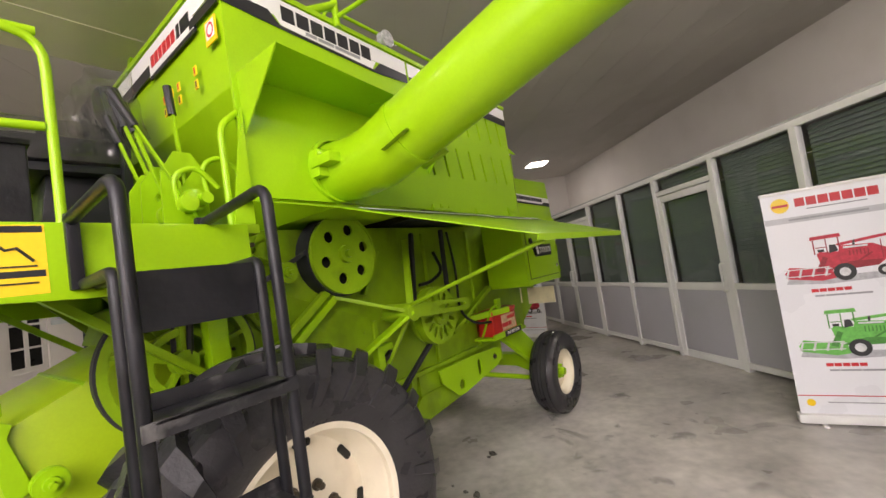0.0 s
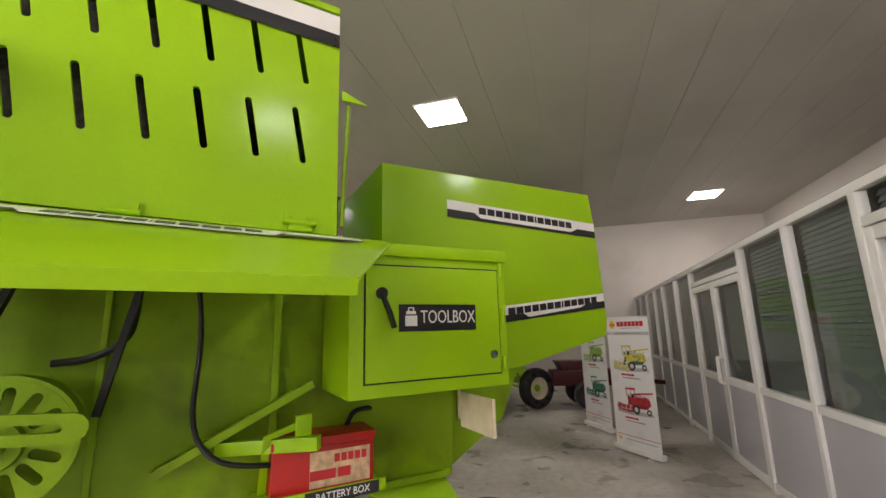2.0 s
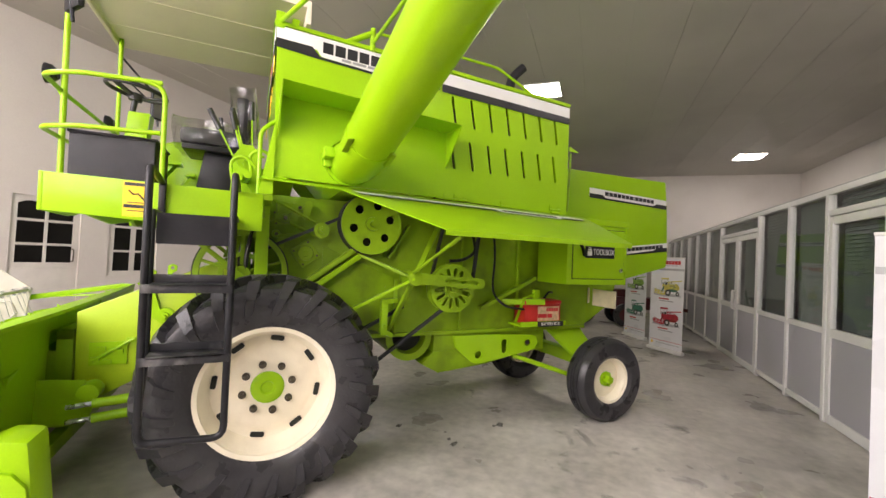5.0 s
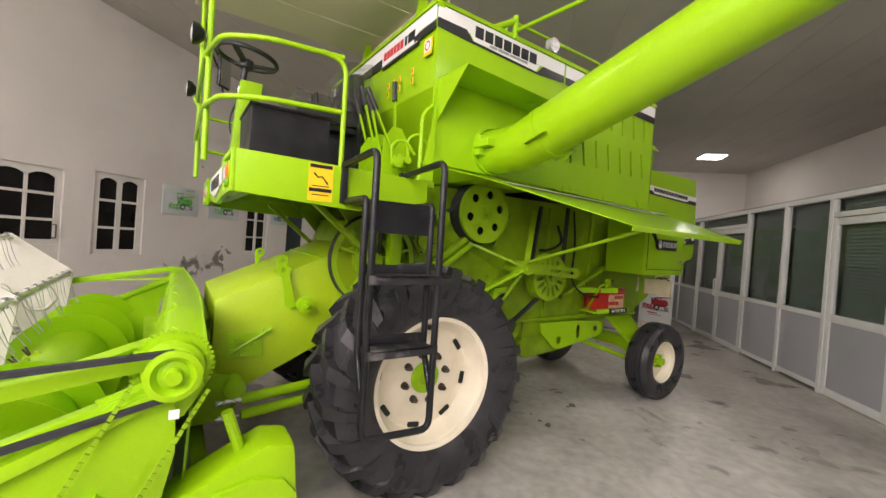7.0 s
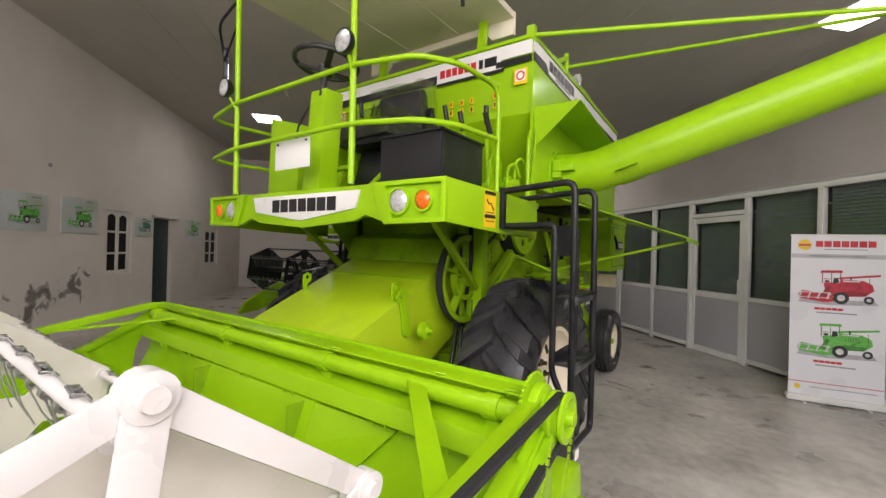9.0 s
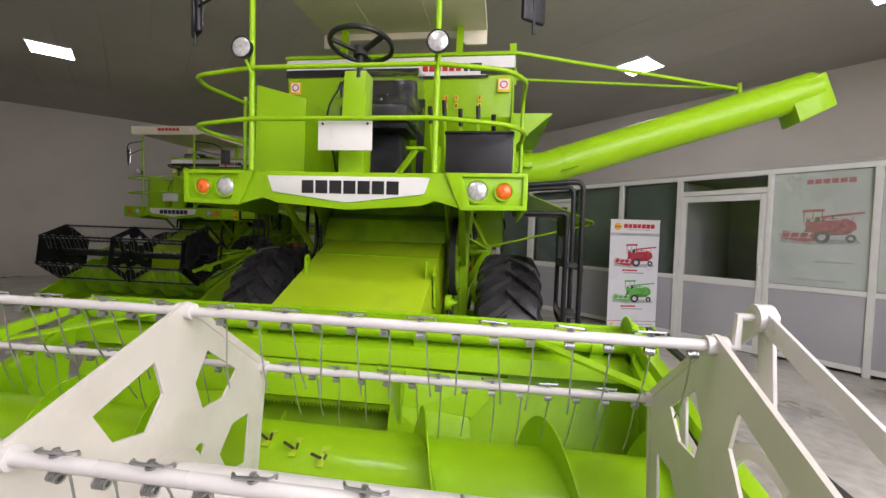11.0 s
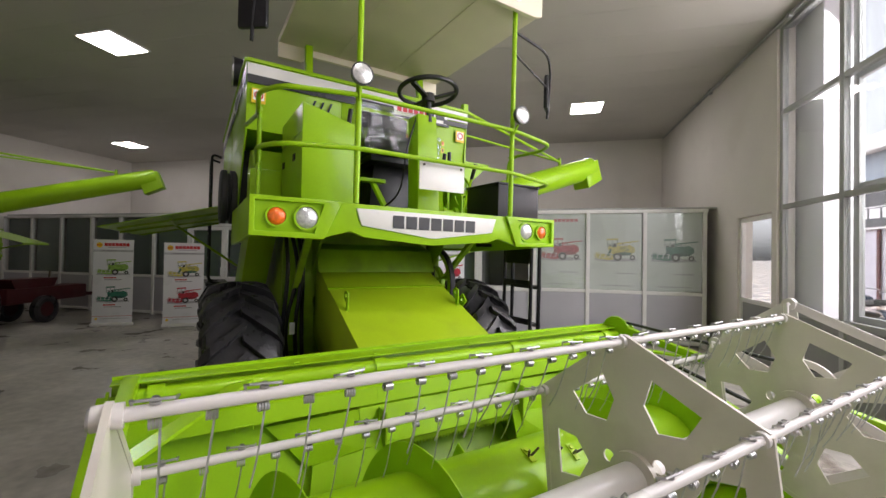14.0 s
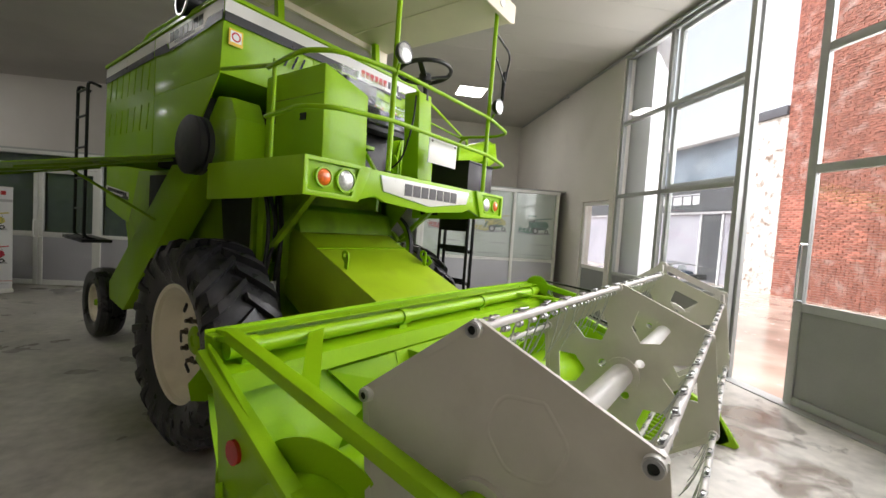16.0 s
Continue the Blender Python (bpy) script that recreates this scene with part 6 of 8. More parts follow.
for s, x in ((-1, -1.42), (1, 1.40)):
    hpart("brace_arm", tube(B(), [(1.05 * s, -1.22, 1.045), ((1.55 if s > 0 else 1.465) * s, -1.72, 0.985)], 0.02, flat=(0.065, 0.012)), GREEN)
    # end plate
    xe = HX0 if s < 0 else HX1
    pts = [(-1.21, 1.05), (-1.26, 0.90), (-1.31, 0.78), (-1.35, 0.45), (-1.37, 0.16)] if s < 0 else [(-1.21, 1.05), (-1.20, 0.80), (-1.26, 0.52), (-1.34, 0.16)]
    pts += [(-1.40, 0.158), (-2.30, 0.16), (-2.74, 0.10), (-2.80, 0.14), (-2.7, 0.34), (-2.40, 0.46), (-2.0, 0.62), (-1.45, 0.92), (-1.20, 1.06)]
    hpart("end_plate", prism(B(), [(xe, y, z) for y, z in pts], (0.012 * s, 0, 0)), GREEN, "lime green end plate", bevel=0.003)
    hpart("end_rib", tube(B(), [(xe + 0.01 * s, -1.18, 1.02), (xe + 0.01 * s, -1.52, 0.86), (xe + 0.02 * s, -2.45, 0.44), (xe + 0.02 * s, -2.72, 0.30)], 0.03, flat=(0.062, 0.04)), GREEN, bevel=0.004)
    if s < 0:
        hpart("end_bracket", prism(B(), [(xe + 0.01, -1.10, 0.93), (xe - 0.05, -1.14, 0.90), (xe - 0.05, -1.17, 0.84), (xe + 0.01, -1.16, 0.82)], (0.10, 0.03, 0)), GREEN, bevel=0.004)
    # reel arm
    xa = -1.465 if s < 0 else 1.565
    hpart("reel_arm", tube(B(), [(xa, -1.16, 1.075), (xa, -1.24, 1.085), (xa, -2.62, 0.86)], 0.03, flat=(0.054, 0.046)), GREEN, "square lime green reel arm", bevel=0.005)
    hpart("arm_bearing", disc(B(), (xa - 0.05, -2.316, 0.886), (xa + 0.05, -2.316, 0.886), 0.06, 20), GREEN)
    # divider nose
    b_ = prism(B(), [(xe, -2.35, 0.12), (xe, -2.82, 0.08), (xe, -2.86, 0.12), (xe, -2.70, 0.34), (xe, -2.35, 0.44)], (0.05 * s, 0, 0))
    hpart("divider", b_, GREEN, bevel=0.015)
hpart("reflector", disc(B(), (-1.531, -1.44, 0.745), (-1.556, -1.44, 0.745), 0.042, 24), RED_LENS, "round red reflector")
b_ = tube(B(), [(-1.55, -1.36, 0.60), (-1.57, -1.40, 0.56), (-1.57, -1.48, 0.56)], 0.014, 8)
disc(b_, (-1.545, -1.44, 0.50), (-1.59, -1.44, 0.50), 0.05, 16)
hpart("shaft_end", b_, GREEN)
# feed auger with opposed flights and retracting fingers
AC, AR = V((0, -1.76, 0.575)), 0.19
hpart("feed_auger", lathe(B(), [(-1.56, 0.0), (-1.56, AR), (1.56, AR), (1.56, 0.0)], AC, (1, 0, 0), 48), GREEN, "lime green feed auger drum")


def flight(x0, x1, turns, start, r0=AR - 0.004, r1=0.298):
    b_ = B()
    n = int(abs(turns) * 36)
    prev = None
    for i in range(n + 1):
        f = i / n
        a = start + 2 * math.pi * turns * f
        d = V((0, math.cos(a), math.sin(a)))
        x = x0 + (x1 - x0) * f
        cur = [b_.verts.new(AC + V((x + k, 0, 0)) + d * r) for k, r in ((0, r0), (0, r1), (0.006, r1), (0.006, r0))]
        if prev:
            for j in range(4):
                b_.faces.new((prev[j], prev[(j + 1) % 4], cur[(j + 1) % 4], cur[j]))
        else:
            b_.faces.new(cur)
        prev = cur
    b_.faces.new(prev[::-1])
    return hpart("auger_flight", b_, GREEN, "spiral auger flight", smooth=60)


flight(-1.54, -0.10, 3.0, 0.4)
flight(1.54, 0.30, -2.6, 0.9)
for x in (0.02, 0.14, 0.26):
    a = 1.9 + x
    d = V((0, math.cos(a), math.sin(a)))
    t = V((0, -math.sin(a), math.cos(a)))
    b_ = prism(B(), [AC + V((x + 0.003, 0, 0)) + d * AR + t * k for k in (-0.03, 0.045)] + [AC + V((x + 0.031, 0, 0)) + d * AR + t * k for k in (0.045, -0.03)], d * 0.006)
    disc(b_, AC + V((x + 0.017, 0, 0)) + d * (AR + 0.008) - t * 0.012, AC + V((x + 0.017, 0, 0)) + d * (AR + 0.016) - t * 0.012, 0.011, 10)
    hpart("finger_guide", b_, FEEDER, "yellow-green painted finger guide")
    for k in (-1, 1):
        o = AC + V((x + 0.017, 0, 0)) + d * (AR - 0.01) + t * 0.012
        hpart("feed_finger", tube(B(), [o, o + d * 0.06 + V((0.028 * k, 0, 0)) + t * 0.012], 0.005, 8), IRON)
# knife guards along the front lip
for i in range(42):
    x = HX0 + 0.04 + i * 0.0762
    hpart("knife_guard", prism(B(), [(x - 0.014, -2.30, 0.235), (x + 0.014, -2.30, 0.235), (x, -2.44, 0.215)], (0, 0, 0.022)), GREEN)
hpart("knife_bar", box(B(), (HX0, -2.33, 0.225), (HX1, -2.27, 0.238)), IRON)
# right-hand drive: stepped pulley, sprocket, chain and belts
pc = V((1.60, -1.214, 1.052))
b_ = lathe(B(), [(-0.045, 0.03), (-0.045, 0.085), (-0.03, 0.088), (-0.015, 0.084), (-0.01, 0.062), (0.0, 0.062), (0.01, 0.072), (0.022, 0.074), (0.03, 0.064), (0.048, 0.064), (0.055, 0.076), (0.066, 0.076), (0.070, 0.058), (0.05, 0.042), (0.055, 0.026), (0.085, 0.022), (0.085, 0.0)], pc, (1, 0, 0), 48)
hp = hpart("drive_pulley", b_, GREEN, "lime green stepped drive pulley")
b_ = lathe(B(), [(-0.06, 0.0), (-0.06, 0.106), (-0.05, 0.106), (-0.05, 0.0)], pc, (1, 0, 0), 40)
for i in range(40):
    a = 2 * math.pi * i / 40
    d, t = V((0, math.cos(a), math.sin(a))), V((0, -math.sin(a), math.cos(a)))
    o = pc + d * 0.104 - V((0.06, 0, 0))
    prism(b_, [o - t * 0.008, o + t * 0.008, o + t * 0.003 + d * 0.012, o - t * 0.003 + d * 0.012], (0.01, 0, 0))
hpart("sprocket", b_, GREEN, parent=hp)
for a, z in ((0.066, 1.10), (-0.066, 0.96)):
    hpart("drive_belt", tube(B(), [(1.64, -1.214, 1.052 + a), (1.64, -2.34, 0.88 + a * 2.5)], 0.012, flat=(0.026, 0.016)), BELT, "black reel drive belt")


def chain(p, q):
    p, q = V(p), V(q)
    n = int((q - p).length / 0.022)
    b_ = B()
    for i in range(n):
        o = p.lerp(q, (i + 0.5) / n)
        d = (q - p).normalized() * 0.009
        s_, t_ = basis(d)
        w = 0.009 if i % 2 else 0.006
        prism(b_, [o - d - t_ * 0.006, o + d - t_ * 0.006, o + d + t_ * 0.006, o - d + t_ * 0.006], s_ * w)
    hpart("roller_chain", b_, GREEN_DULL)


chain((1.655, -1.31, 1.04), (1.655, -1.66, 0.36))
chain((1.655, -1.12, 1.0), (1.655, -1.47, 0.36))
b_ = lathe(B(), [(-0.02, 0.0), (-0.02, 0.06), (0.0, 0.065), (0.02, 0.06), (0.05, 0.03), (0.05, 0.0)], (1.655, -1.53, 0.56), (1, 0, 0), 24)
for i in range(14):
    a = 2 * math.pi * i / 14
    d, t = V((0, math.cos(a), math.sin(a))), V((0, -math.sin(a), math.cos(a)))
    o = V((1.648, -1.53, 0.56)) + d * 0.06
    prism(b_, [o - t * 0.01, o + t * 0.01, o + d * 0.018], (0.012, 0, 0))
hpart("idler_sprocket", b_, GREEN)
hpart("idler_arm", tube(B(), [(1.635, -1.38, 0.72), (1.635, -1.62, 0.46)], 0.02, flat=(0.05, 0.014)), GREEN)
hpart("hub_tag", box(B(), (1.69, -1.222, 0.935), (1.693, -1.195, 0.962)), WHITE_VINYL)
for x in (1.57,):
    hpart("side_rail", tube(B(), [(x, -1.22, 1.00), (x, -2.35, 0.60)], 0.03, flat=(0.06, 0.05)), GREEN, bevel=0.004)
# knife drive cover beside the wheel
b_ = prism(B(), [(1.40, -0.83, 0.74), (1.40, -0.93, 0.755), (1.40, -1.05, 0.70), (1.40, -1.30, 0.57), (1.40, -1.42, 0.40), (1.40, -1.38, 0.20), (1.40, -0.90, 0.16), (1.40, -0.80, 0.40)], (0.20, 0, 0))
cover = hpart("knife_drive_cover", b_, GREEN, "rounded lime green drive cover", bevel=0.03)
outline = [(-1.235, 0.575), (-1.10, 0.63), (-0.96, 0.655), (-0.87, 0.63), (-0.825, 0.57), (-0.815, 0.48), (-0.85, 0.36), (-0.95, 0.28), (-1.12, 0.26), (-1.24, 0.34), (-1.27, 0.46)]
hpart("side_disc", cut_plate(B(), outline, [circle2(-0.945, 0.534, 0.012, 12)], (1.602, 0, 0), (0, 1, 0), (0, 0, 1), 0.02), GREEN, bevel=0.005, parent=cover)
hpart("cover_stay", tube(B(), [(1.50, -1.05, 0.86), (1.50, -0.92, 0.46)], 0.02, 10), GREEN)
hpart("hitch_hook", tube(B(), [(0.50, -0.92, 0.63), (0.62, -0.92, 0.63)], 0.055, 20), GREEN, bevel=0.006)
hpart("hitch_plate", prism(B(), [(0.56, -1.20, 0.72), (0.56, -0.95, 0.70), (0.56, -0.88, 0.60), (0.56, -0.93, 0.46), (0.56, -1.18, 0.44)], (0.012, 0, 0)), GREEN, bevel=0.003)
hpart("pulley_bracket", prism(B(), [(1.575, -1.165, 1.07), (1.575, -1.125, 0.99), (1.575, -1.18, 0.90), (1.575, -1.34, 0.86), (1.575, -1.40, 0.98)], (0.010, 0, 0)), GREEN, bevel=0.003)
hpart("back_sheet", prism(B(), [(0.46, -1.145, 1.06), (1.47, -1.145, 1.06), (1.47, -1.18, 0.34), (0.46, -1.18, 0.34)], (0, -0.008, 0)), GREEN)
hpart("back_sheet", prism(B(), [(-1.47, -1.145, 1.06), (-0.46, -1.145, 1.06), (-0.46, -1.18, 0.34), (-1.47, -1.18, 0.34)], (0, -0.008, 0)), GREEN)
# hitch frame towards the feeder house
b_ = B()
for x in (-0.46, 0.40):
    box(b_, (x, -1.12, 0.40), (x + 0.06, -1.04, 0.98))
box(b_, (-0.46, -1.12, 0.92), (0.46, -1.04, 0.98))
box(b_, (-1.35, -1.12, 0.30), (1.35, -1.05, 0.38))
hpart("hitch_frame", b_, GREEN_DULL, bevel=0.004)

# ---- reel ----
RC, RR = V((0, -2.316, 0.886)), 0.438
SPX = (-1.395, 0.045, 1.405)
ANG = [radians(82.4 + 60 * k) for k in range(6)]


def rim_pt(x, a, r=RR):
    return RC + V((x, r * math.cos(a), r * math.sin(a)))


hex2 = lambda r: [(r * math.cos(a), r * math.sin(a)) for a in ANG]
shaft = hpart("reel_shaft", tube(B(), [RC + V((-1.50, 0, 0)), RC + V((1.62, 0, 0))], 0.055, 24), BAT_WHITE, "white reel shaft")


def spider(x, solid_plate):
    holes = []
    if solid_plate:
        holes = [circle2(0.30 * math.cos(-1.2), 0.30 * math.sin(-1.2), 0.035, 14)]
    else:
        for a in ANG:
            b = a + radians(30)
            pt = lambda r, ang: (r * math.cos(ang), r * math.sin(ang))
            holes.append([pt(0.335, b - 0.25), pt(0.325, b), pt(0.335, b + 0.25), pt(0.245, b + 0.30), pt(0.185, b), pt(0.245, b - 0.30)])
        holes += [circle2(0.105 * math.cos(t), 0.105 * math.sin(t), 0.022, 10) for t in (0.3, 2.4, 4.5)]
    ob = hpart("reel_disc", cut_plate(B(), hex2(RR * 1.04), holes, RC + V((x, 0, 0)), (0, 1, 0), (0, 0, 1), 0.008), REEL_WHITE, "embossed off-white end plate" if solid_plate else "off-white reel plate with cut-outs")
    hb = B()
    for a, b in zip(ANG, ANG[1:] + ANG[:1]):
        tube(hb, [rim_pt(x + 0.004, a, RR * 1.035), rim_pt(x + 0.004, b, RR * 1.035)], 0.01, flat=(0.012, 0.022))
    part("folded_edge", hb, REEL_WHITE, ob)
    for a in ANG:
        part("bat_bush", lathe(B(), [(-0.020, 0.0), (-0.020, 0.0215), (0.026, 0.0215), (0.026, 0.0)], rim_pt(x, a), (1, 0, 0), 20), BAT_WHITE, ob)
        if solid_plate:
            part("bush_ring", lathe(B(), [(-0.025, 0.011), (-0.025, 0.018), (-0.018, 0.018), (-0.018, 0.011)], rim_pt(x, a), (1, 0, 0), 20, closed=True), WIRE, ob)
            part("bush_hole", disc(B(), rim_pt(x, a) - V((0.0205, 0, 0)), rim_pt(x, a) - V((0.0215, 0, 0)), 0.011, 16), DARK, ob)
    part("hub_flange", disc(B(), RC + V((x - 0.02, 0, 0)), RC + V((x + 0.03, 0, 0)), 0.085, 28), REEL_WHITE, ob)
    if solid_plate:
        for k in range(3):
            a = ANG[0] + radians(30 + 120 * k)
            o = RC + V((x - 0.001, 0, 0))
            d, t = V((0, math.cos(a), math.sin(a))), V((0, -math.sin(a), math.cos(a)))
            hexa = [o + V((0.0118, 0, 0)) + d * (0.235 + 0.10 * math.cos(q * math.pi / 3)) + t * 0.105 * math.sin(q * math.pi / 3) for q in range(7)]
            part("pressed_rib", tube(B(), hexa, 0.0125, 10, bend=0.03), REEL_WHITE, ob, smooth=80)



spider(SPX[0], True)
spider(SPX[1], False)
spider(SPX[2], False)
# eccentric star at the left end
EC = V((0, 0.005, 0.066))
b_ = B()
sx = 1.50


def flat_bar(p, q, w):
    """A flat bar standing across the reel's axle."""
    p, q = V(p), V(q)
    n = V((1, 0, 0)).cross(q - p).normalized() * w / 2
    return prism(B(), [p - n, q - n, q + n, p + n], (0.009, 0, 0))


for a, b in zip(ANG, ANG[1:] + ANG[:1]):
    hpart("star_rim", flat_bar(rim_pt(sx, a) + EC, rim_pt(sx, b) + EC, 0.044), BAT_WHITE, bevel=0.002)
    hpart("star_arm", flat_bar(RC + V((sx + 0.01, 0, 0)) + EC + (rim_pt(sx, a) - RC - V((sx, 0, 0))) * 0.34, rim_pt(sx + 0.01, a) + EC, 0.05), BAT_WHITE, bevel=0.002)
lathe(b_, [(-0.01, 0.13), (-0.01, 0.165), (0.01, 0.165), (0.01, 0.13)], RC + V((sx, 0, 0)) + EC, (1, 0, 0), 36, closed=True)
star = hpart("eccentric_star", b_, BAT_WHITE, "white eccentric control star", bevel=0.003)
for a in ANG:
    part("crank", tube(B(), [rim_pt(SPX[2] + 0.01, a), rim_pt(SPX[2] + 0.045, a), rim_pt(SPX[2] + 0.05, a) + EC, rim_pt(sx + 0.02, a) + EC], 0.011, 8), BAT_WHITE, star)
    part("crank_hub", lathe(B(), [(-0.015, 0.0), (-0.015, 0.03), (0.022, 0.03), (0.024, 0.017), (0.034, 0.015), (0.034, 0.0)], rim_pt(sx, a) + EC, (1, 0, 0), 18), BAT_WHITE, star)

# bats with spring tines
b_ = B()
tube(b_, [(0.008, 0.009, -0.022), (0.008, 0.010, -0.05), (0.006, 0.010, -0.11), (0.003, 0.014, -0.17), (0.0, 0.026, -0.225)], 0.0022, 6)
tine_mesh = finish(b_, "tine", WIRE)
b_ = B()
for k in range(4):
    lathe(b_, [(-0.0022, 0.005), (-0.0022, 0.0096), (0.0022, 0.0096), (0.0022, 0.005)], (-0.0085 + 0.0056 * k, 0, -0.023), (1, 0, 0), 12, closed=True)
coil_mesh = finish(b_, "coil", WIRE)
b_ = B()
tube(b_, [(-0.042, 0.010, 0.014), (-0.045, 0.008, 0.024), (-0.036, -0.010, 0.029), (0.036, -0.011, 0.029), (0.044, 0.006, 0.026), (0.040, 0.012, 0.015)], 0.0036, 6)
disc(b_, (0.0, 0, 0.016), (0.0, 0, 0.022), 0.0115, 12)
disc(b_, (0.0, 0, 0.022), (0.0, 0, 0.031), 0.008, 6)
tube(b_, [(0.0, 0.0, 0.02), (0.0, 0.0, 0.028)], 0.008, 6)
bmesh.ops.scale(b_, vec=(0.82, 0.8, 0.8), verts=b_.verts[:])
clip_mesh = finish(b_, "tine_clip", WIRE)
PITCH = 0.0925
for n_bat, a in enumerate(ANG):
    bat = hpart("reel_bat", tube(B(), [rim_pt(SPX[0], a), rim_pt(SPX[2] + 0.02, a)], 0.0128, 14), BAT_WHITE, "white tubular reel bat")
    x, i = SPX[0] + 0.07, 0
    while x < SPX[2] - 0.04:
        if min(abs(x - s) for s in SPX) > 0.03:
            o = rim_pt(x, a)
            for nm, me, on in (("tine", tine_mesh, True), ("coil", coil_mesh, True), ("tine_clip", clip_mesh, i % 2 == 0)):
                if on:
                    ob = new(nm, me)
                    ob.parent = bat
                    ob.matrix_local = Matrix.Translation(o) @ pose(0, 0, 0, random.uniform(6, 20) if nm == "tine" else random.uniform(-5, 5), random.uniform(-5, 5), random.uniform(-8, 8))
        x += PITCH
        i += 1

# ---- front glazing, side windows, pictures and banners ----
def hall_thing(name, label, category, group="", u=0.0, v=0.0, z=0.0, turn=0.0):
    return thing(name, label, category, group, HALL @ pose(u, v, z, 0, 0, turn))


def framed(name, label, mat):
    ob = tagged(new(name), label, "window", kind="structure")
    ob.matrix_world = HALL
    return ob


def fbar(parent, lo, hi, mat=ALU_GREY, name="window_frame"):
    part(name, box(B(), lo, hi), mat, parent, bevel=0.004)


def fpane(parent, v0, v1, z0, z1, u):
    ob = part("pane", box(B(), (u - 0.004, v0, z0), (u + 0.004, v1, z1)), PANE, parent)
    ob.visible_shadow = False


WU = U1 + 0.06
LAM_DARK = material("grey_kick_panel", (0.26, 0.26, 0.255), 0.45, noise_scale=3, vary=0.08)
# fixed tall window
w1 = framed("window_1", "tall grey aluminium shop window with clear panes", ALU_GREY)
for v in (2.895, 1.83, 0.54):
    fbar(w1, (WU - 0.03, v - 0.035, 0), (WU + 0.03, v + 0.035, 4.46))
for a, b in ((1.865, 2.86), (0.575, 1.795)):
    for z in (0.03, 0.90, 2.18, 3.37, 4.43):
        fbar(w1, (WU - 0.028, a, z - 0.03), (WU + 0.028, b, z + 0.03))
    fbar(w1, (WU - 0.01, a, 0.06), (WU + 0.01, b, 0.87), LAM_DARK, "kick_panel")
    for z0, z1 in ((0.93, 2.15), (2.21, 3.34), (3.40, 4.40)):
        fpane(w1, a, b, z0, z1, WU)
# small side window
w2 = framed("window_2", "small white framed side window with grey kick panel", ALU)
for v in (3.08, 3.97):
    fbar(w2, (WU - 0.03, v - 0.03, 0), (WU + 0.03, v + 0.03, 2.125), ALU)
for z in (0.03, 0.92, 2.095):
    fbar(w2, (WU - 0.028, 3.11, z - 0.03), (WU + 0.028, 3.94, z + 0.03), ALU)
fbar(w2, (WU - 0.01, 3.11, 0.06), (WU + 0.01, 3.94, 0.89), LAM_DARK, "kick_panel")
fpane(w2, 3.11, 3.94, 0.95, 2.065, WU)


# sliding doors: one leaf pushed aside behind the fixed window, one to the other side
def sliding(name, v0, v1, u, hv):
    d = tagged(new(name), "tall grey aluminium sliding glass door, pushed open", "door", kind="structure")
    d.matrix_world = HALL
    for v in (v0 + 0.04, v1 - 0.04):
        fbar(d, (u - 0.025, v - 0.04, 0.02), (u + 0.025, v + 0.04, 4.44), name="stile")
    for z in (0.06, 0.95, 2.24, 3.34, 4.40):
        fbar(d, (u - 0.023, v0 + 0.08, z - 0.04), (u + 0.023, v1 - 0.08, z + 0.04), name="door_rail")
    fbar(d, (u - 0.01, v0 + 0.08, 0.10), (u + 0.01, v1 - 0.08, 0.91), LAM_DARK, "kick_panel")
    for z0, z1 in ((0.99, 2.20), (2.28, 3.30), (3.38, 4.36)):
        fpane(d, v0 + 0.08, v1 - 0.08, z0, z1, u)
    b_ = tube(B(), [(u - 0.03, hv, 1.01), (u - 0.09, hv, 1.01), (u - 0.09, hv, 1.54), (u - 0.03, hv, 1.54)], 0.014, 10, bend=0.02)
    part("door_handle", b_, CHROME, d)


sliding("door_8", 0.48, 1.80, WU + 0.075, 0.54)
sliding("door_9", -1.75, -0.15, WU + 0.075, -0.22)
w3 = framed("window_3", "tall grey aluminium shop window with clear panes", ALU_GREY)
for v in (-3.15, -1.93):
    fbar(w3, (WU - 0.03, v - 0.035, 0), (WU + 0.03, v + 0.035, 4.46))
for z in (0.03, 0.90, 2.18, 3.37, 4.43):
    fbar(w3, (WU - 0.028, -3.115, z - 0.03), (WU + 0.028, -1.965, z + 0.03))
fbar(w3, (WU - 0.01, -3.115, 0.06), (WU + 0.01, -1.965, 0.87), LAM_DARK, "kick_panel")
for z0, z1 in ((0.93, 2.15), (2.21, 3.34), (3.40, 4.40)):
    fpane(w3, -3.115, -1.965, z0, z1, WU)
bm = box(B(), (WU - 0.06, -3.2, 4.445), (WU + 0.12, 2.93, 4.50))
box(bm, (WU - 0.04, -3.2, -0.01), (WU + 0.12, 2.93, 0.012))
solid("trim_door_track", bm, ALU_GREY, "grey aluminium sliding door track", "track", "structure", m=HALL)
bm = tube(B(), [(U1 - 0.03, V0, H - 0.05), (U1 - 0.03, 7.9, H - 0.05)], 0.02, 10)
for v in (-2.0, 0.6, 2.6, 5.0):
    box(bm, (U1 - 0.055, v - 0.03, H - 0.09), (U1 - 0.003, v + 0.03, H - 0.02))
solid("trim_conduit", bm, ALU_GREY, "grey cable conduit along the ceiling", "conduit", "structure", m=HALL)

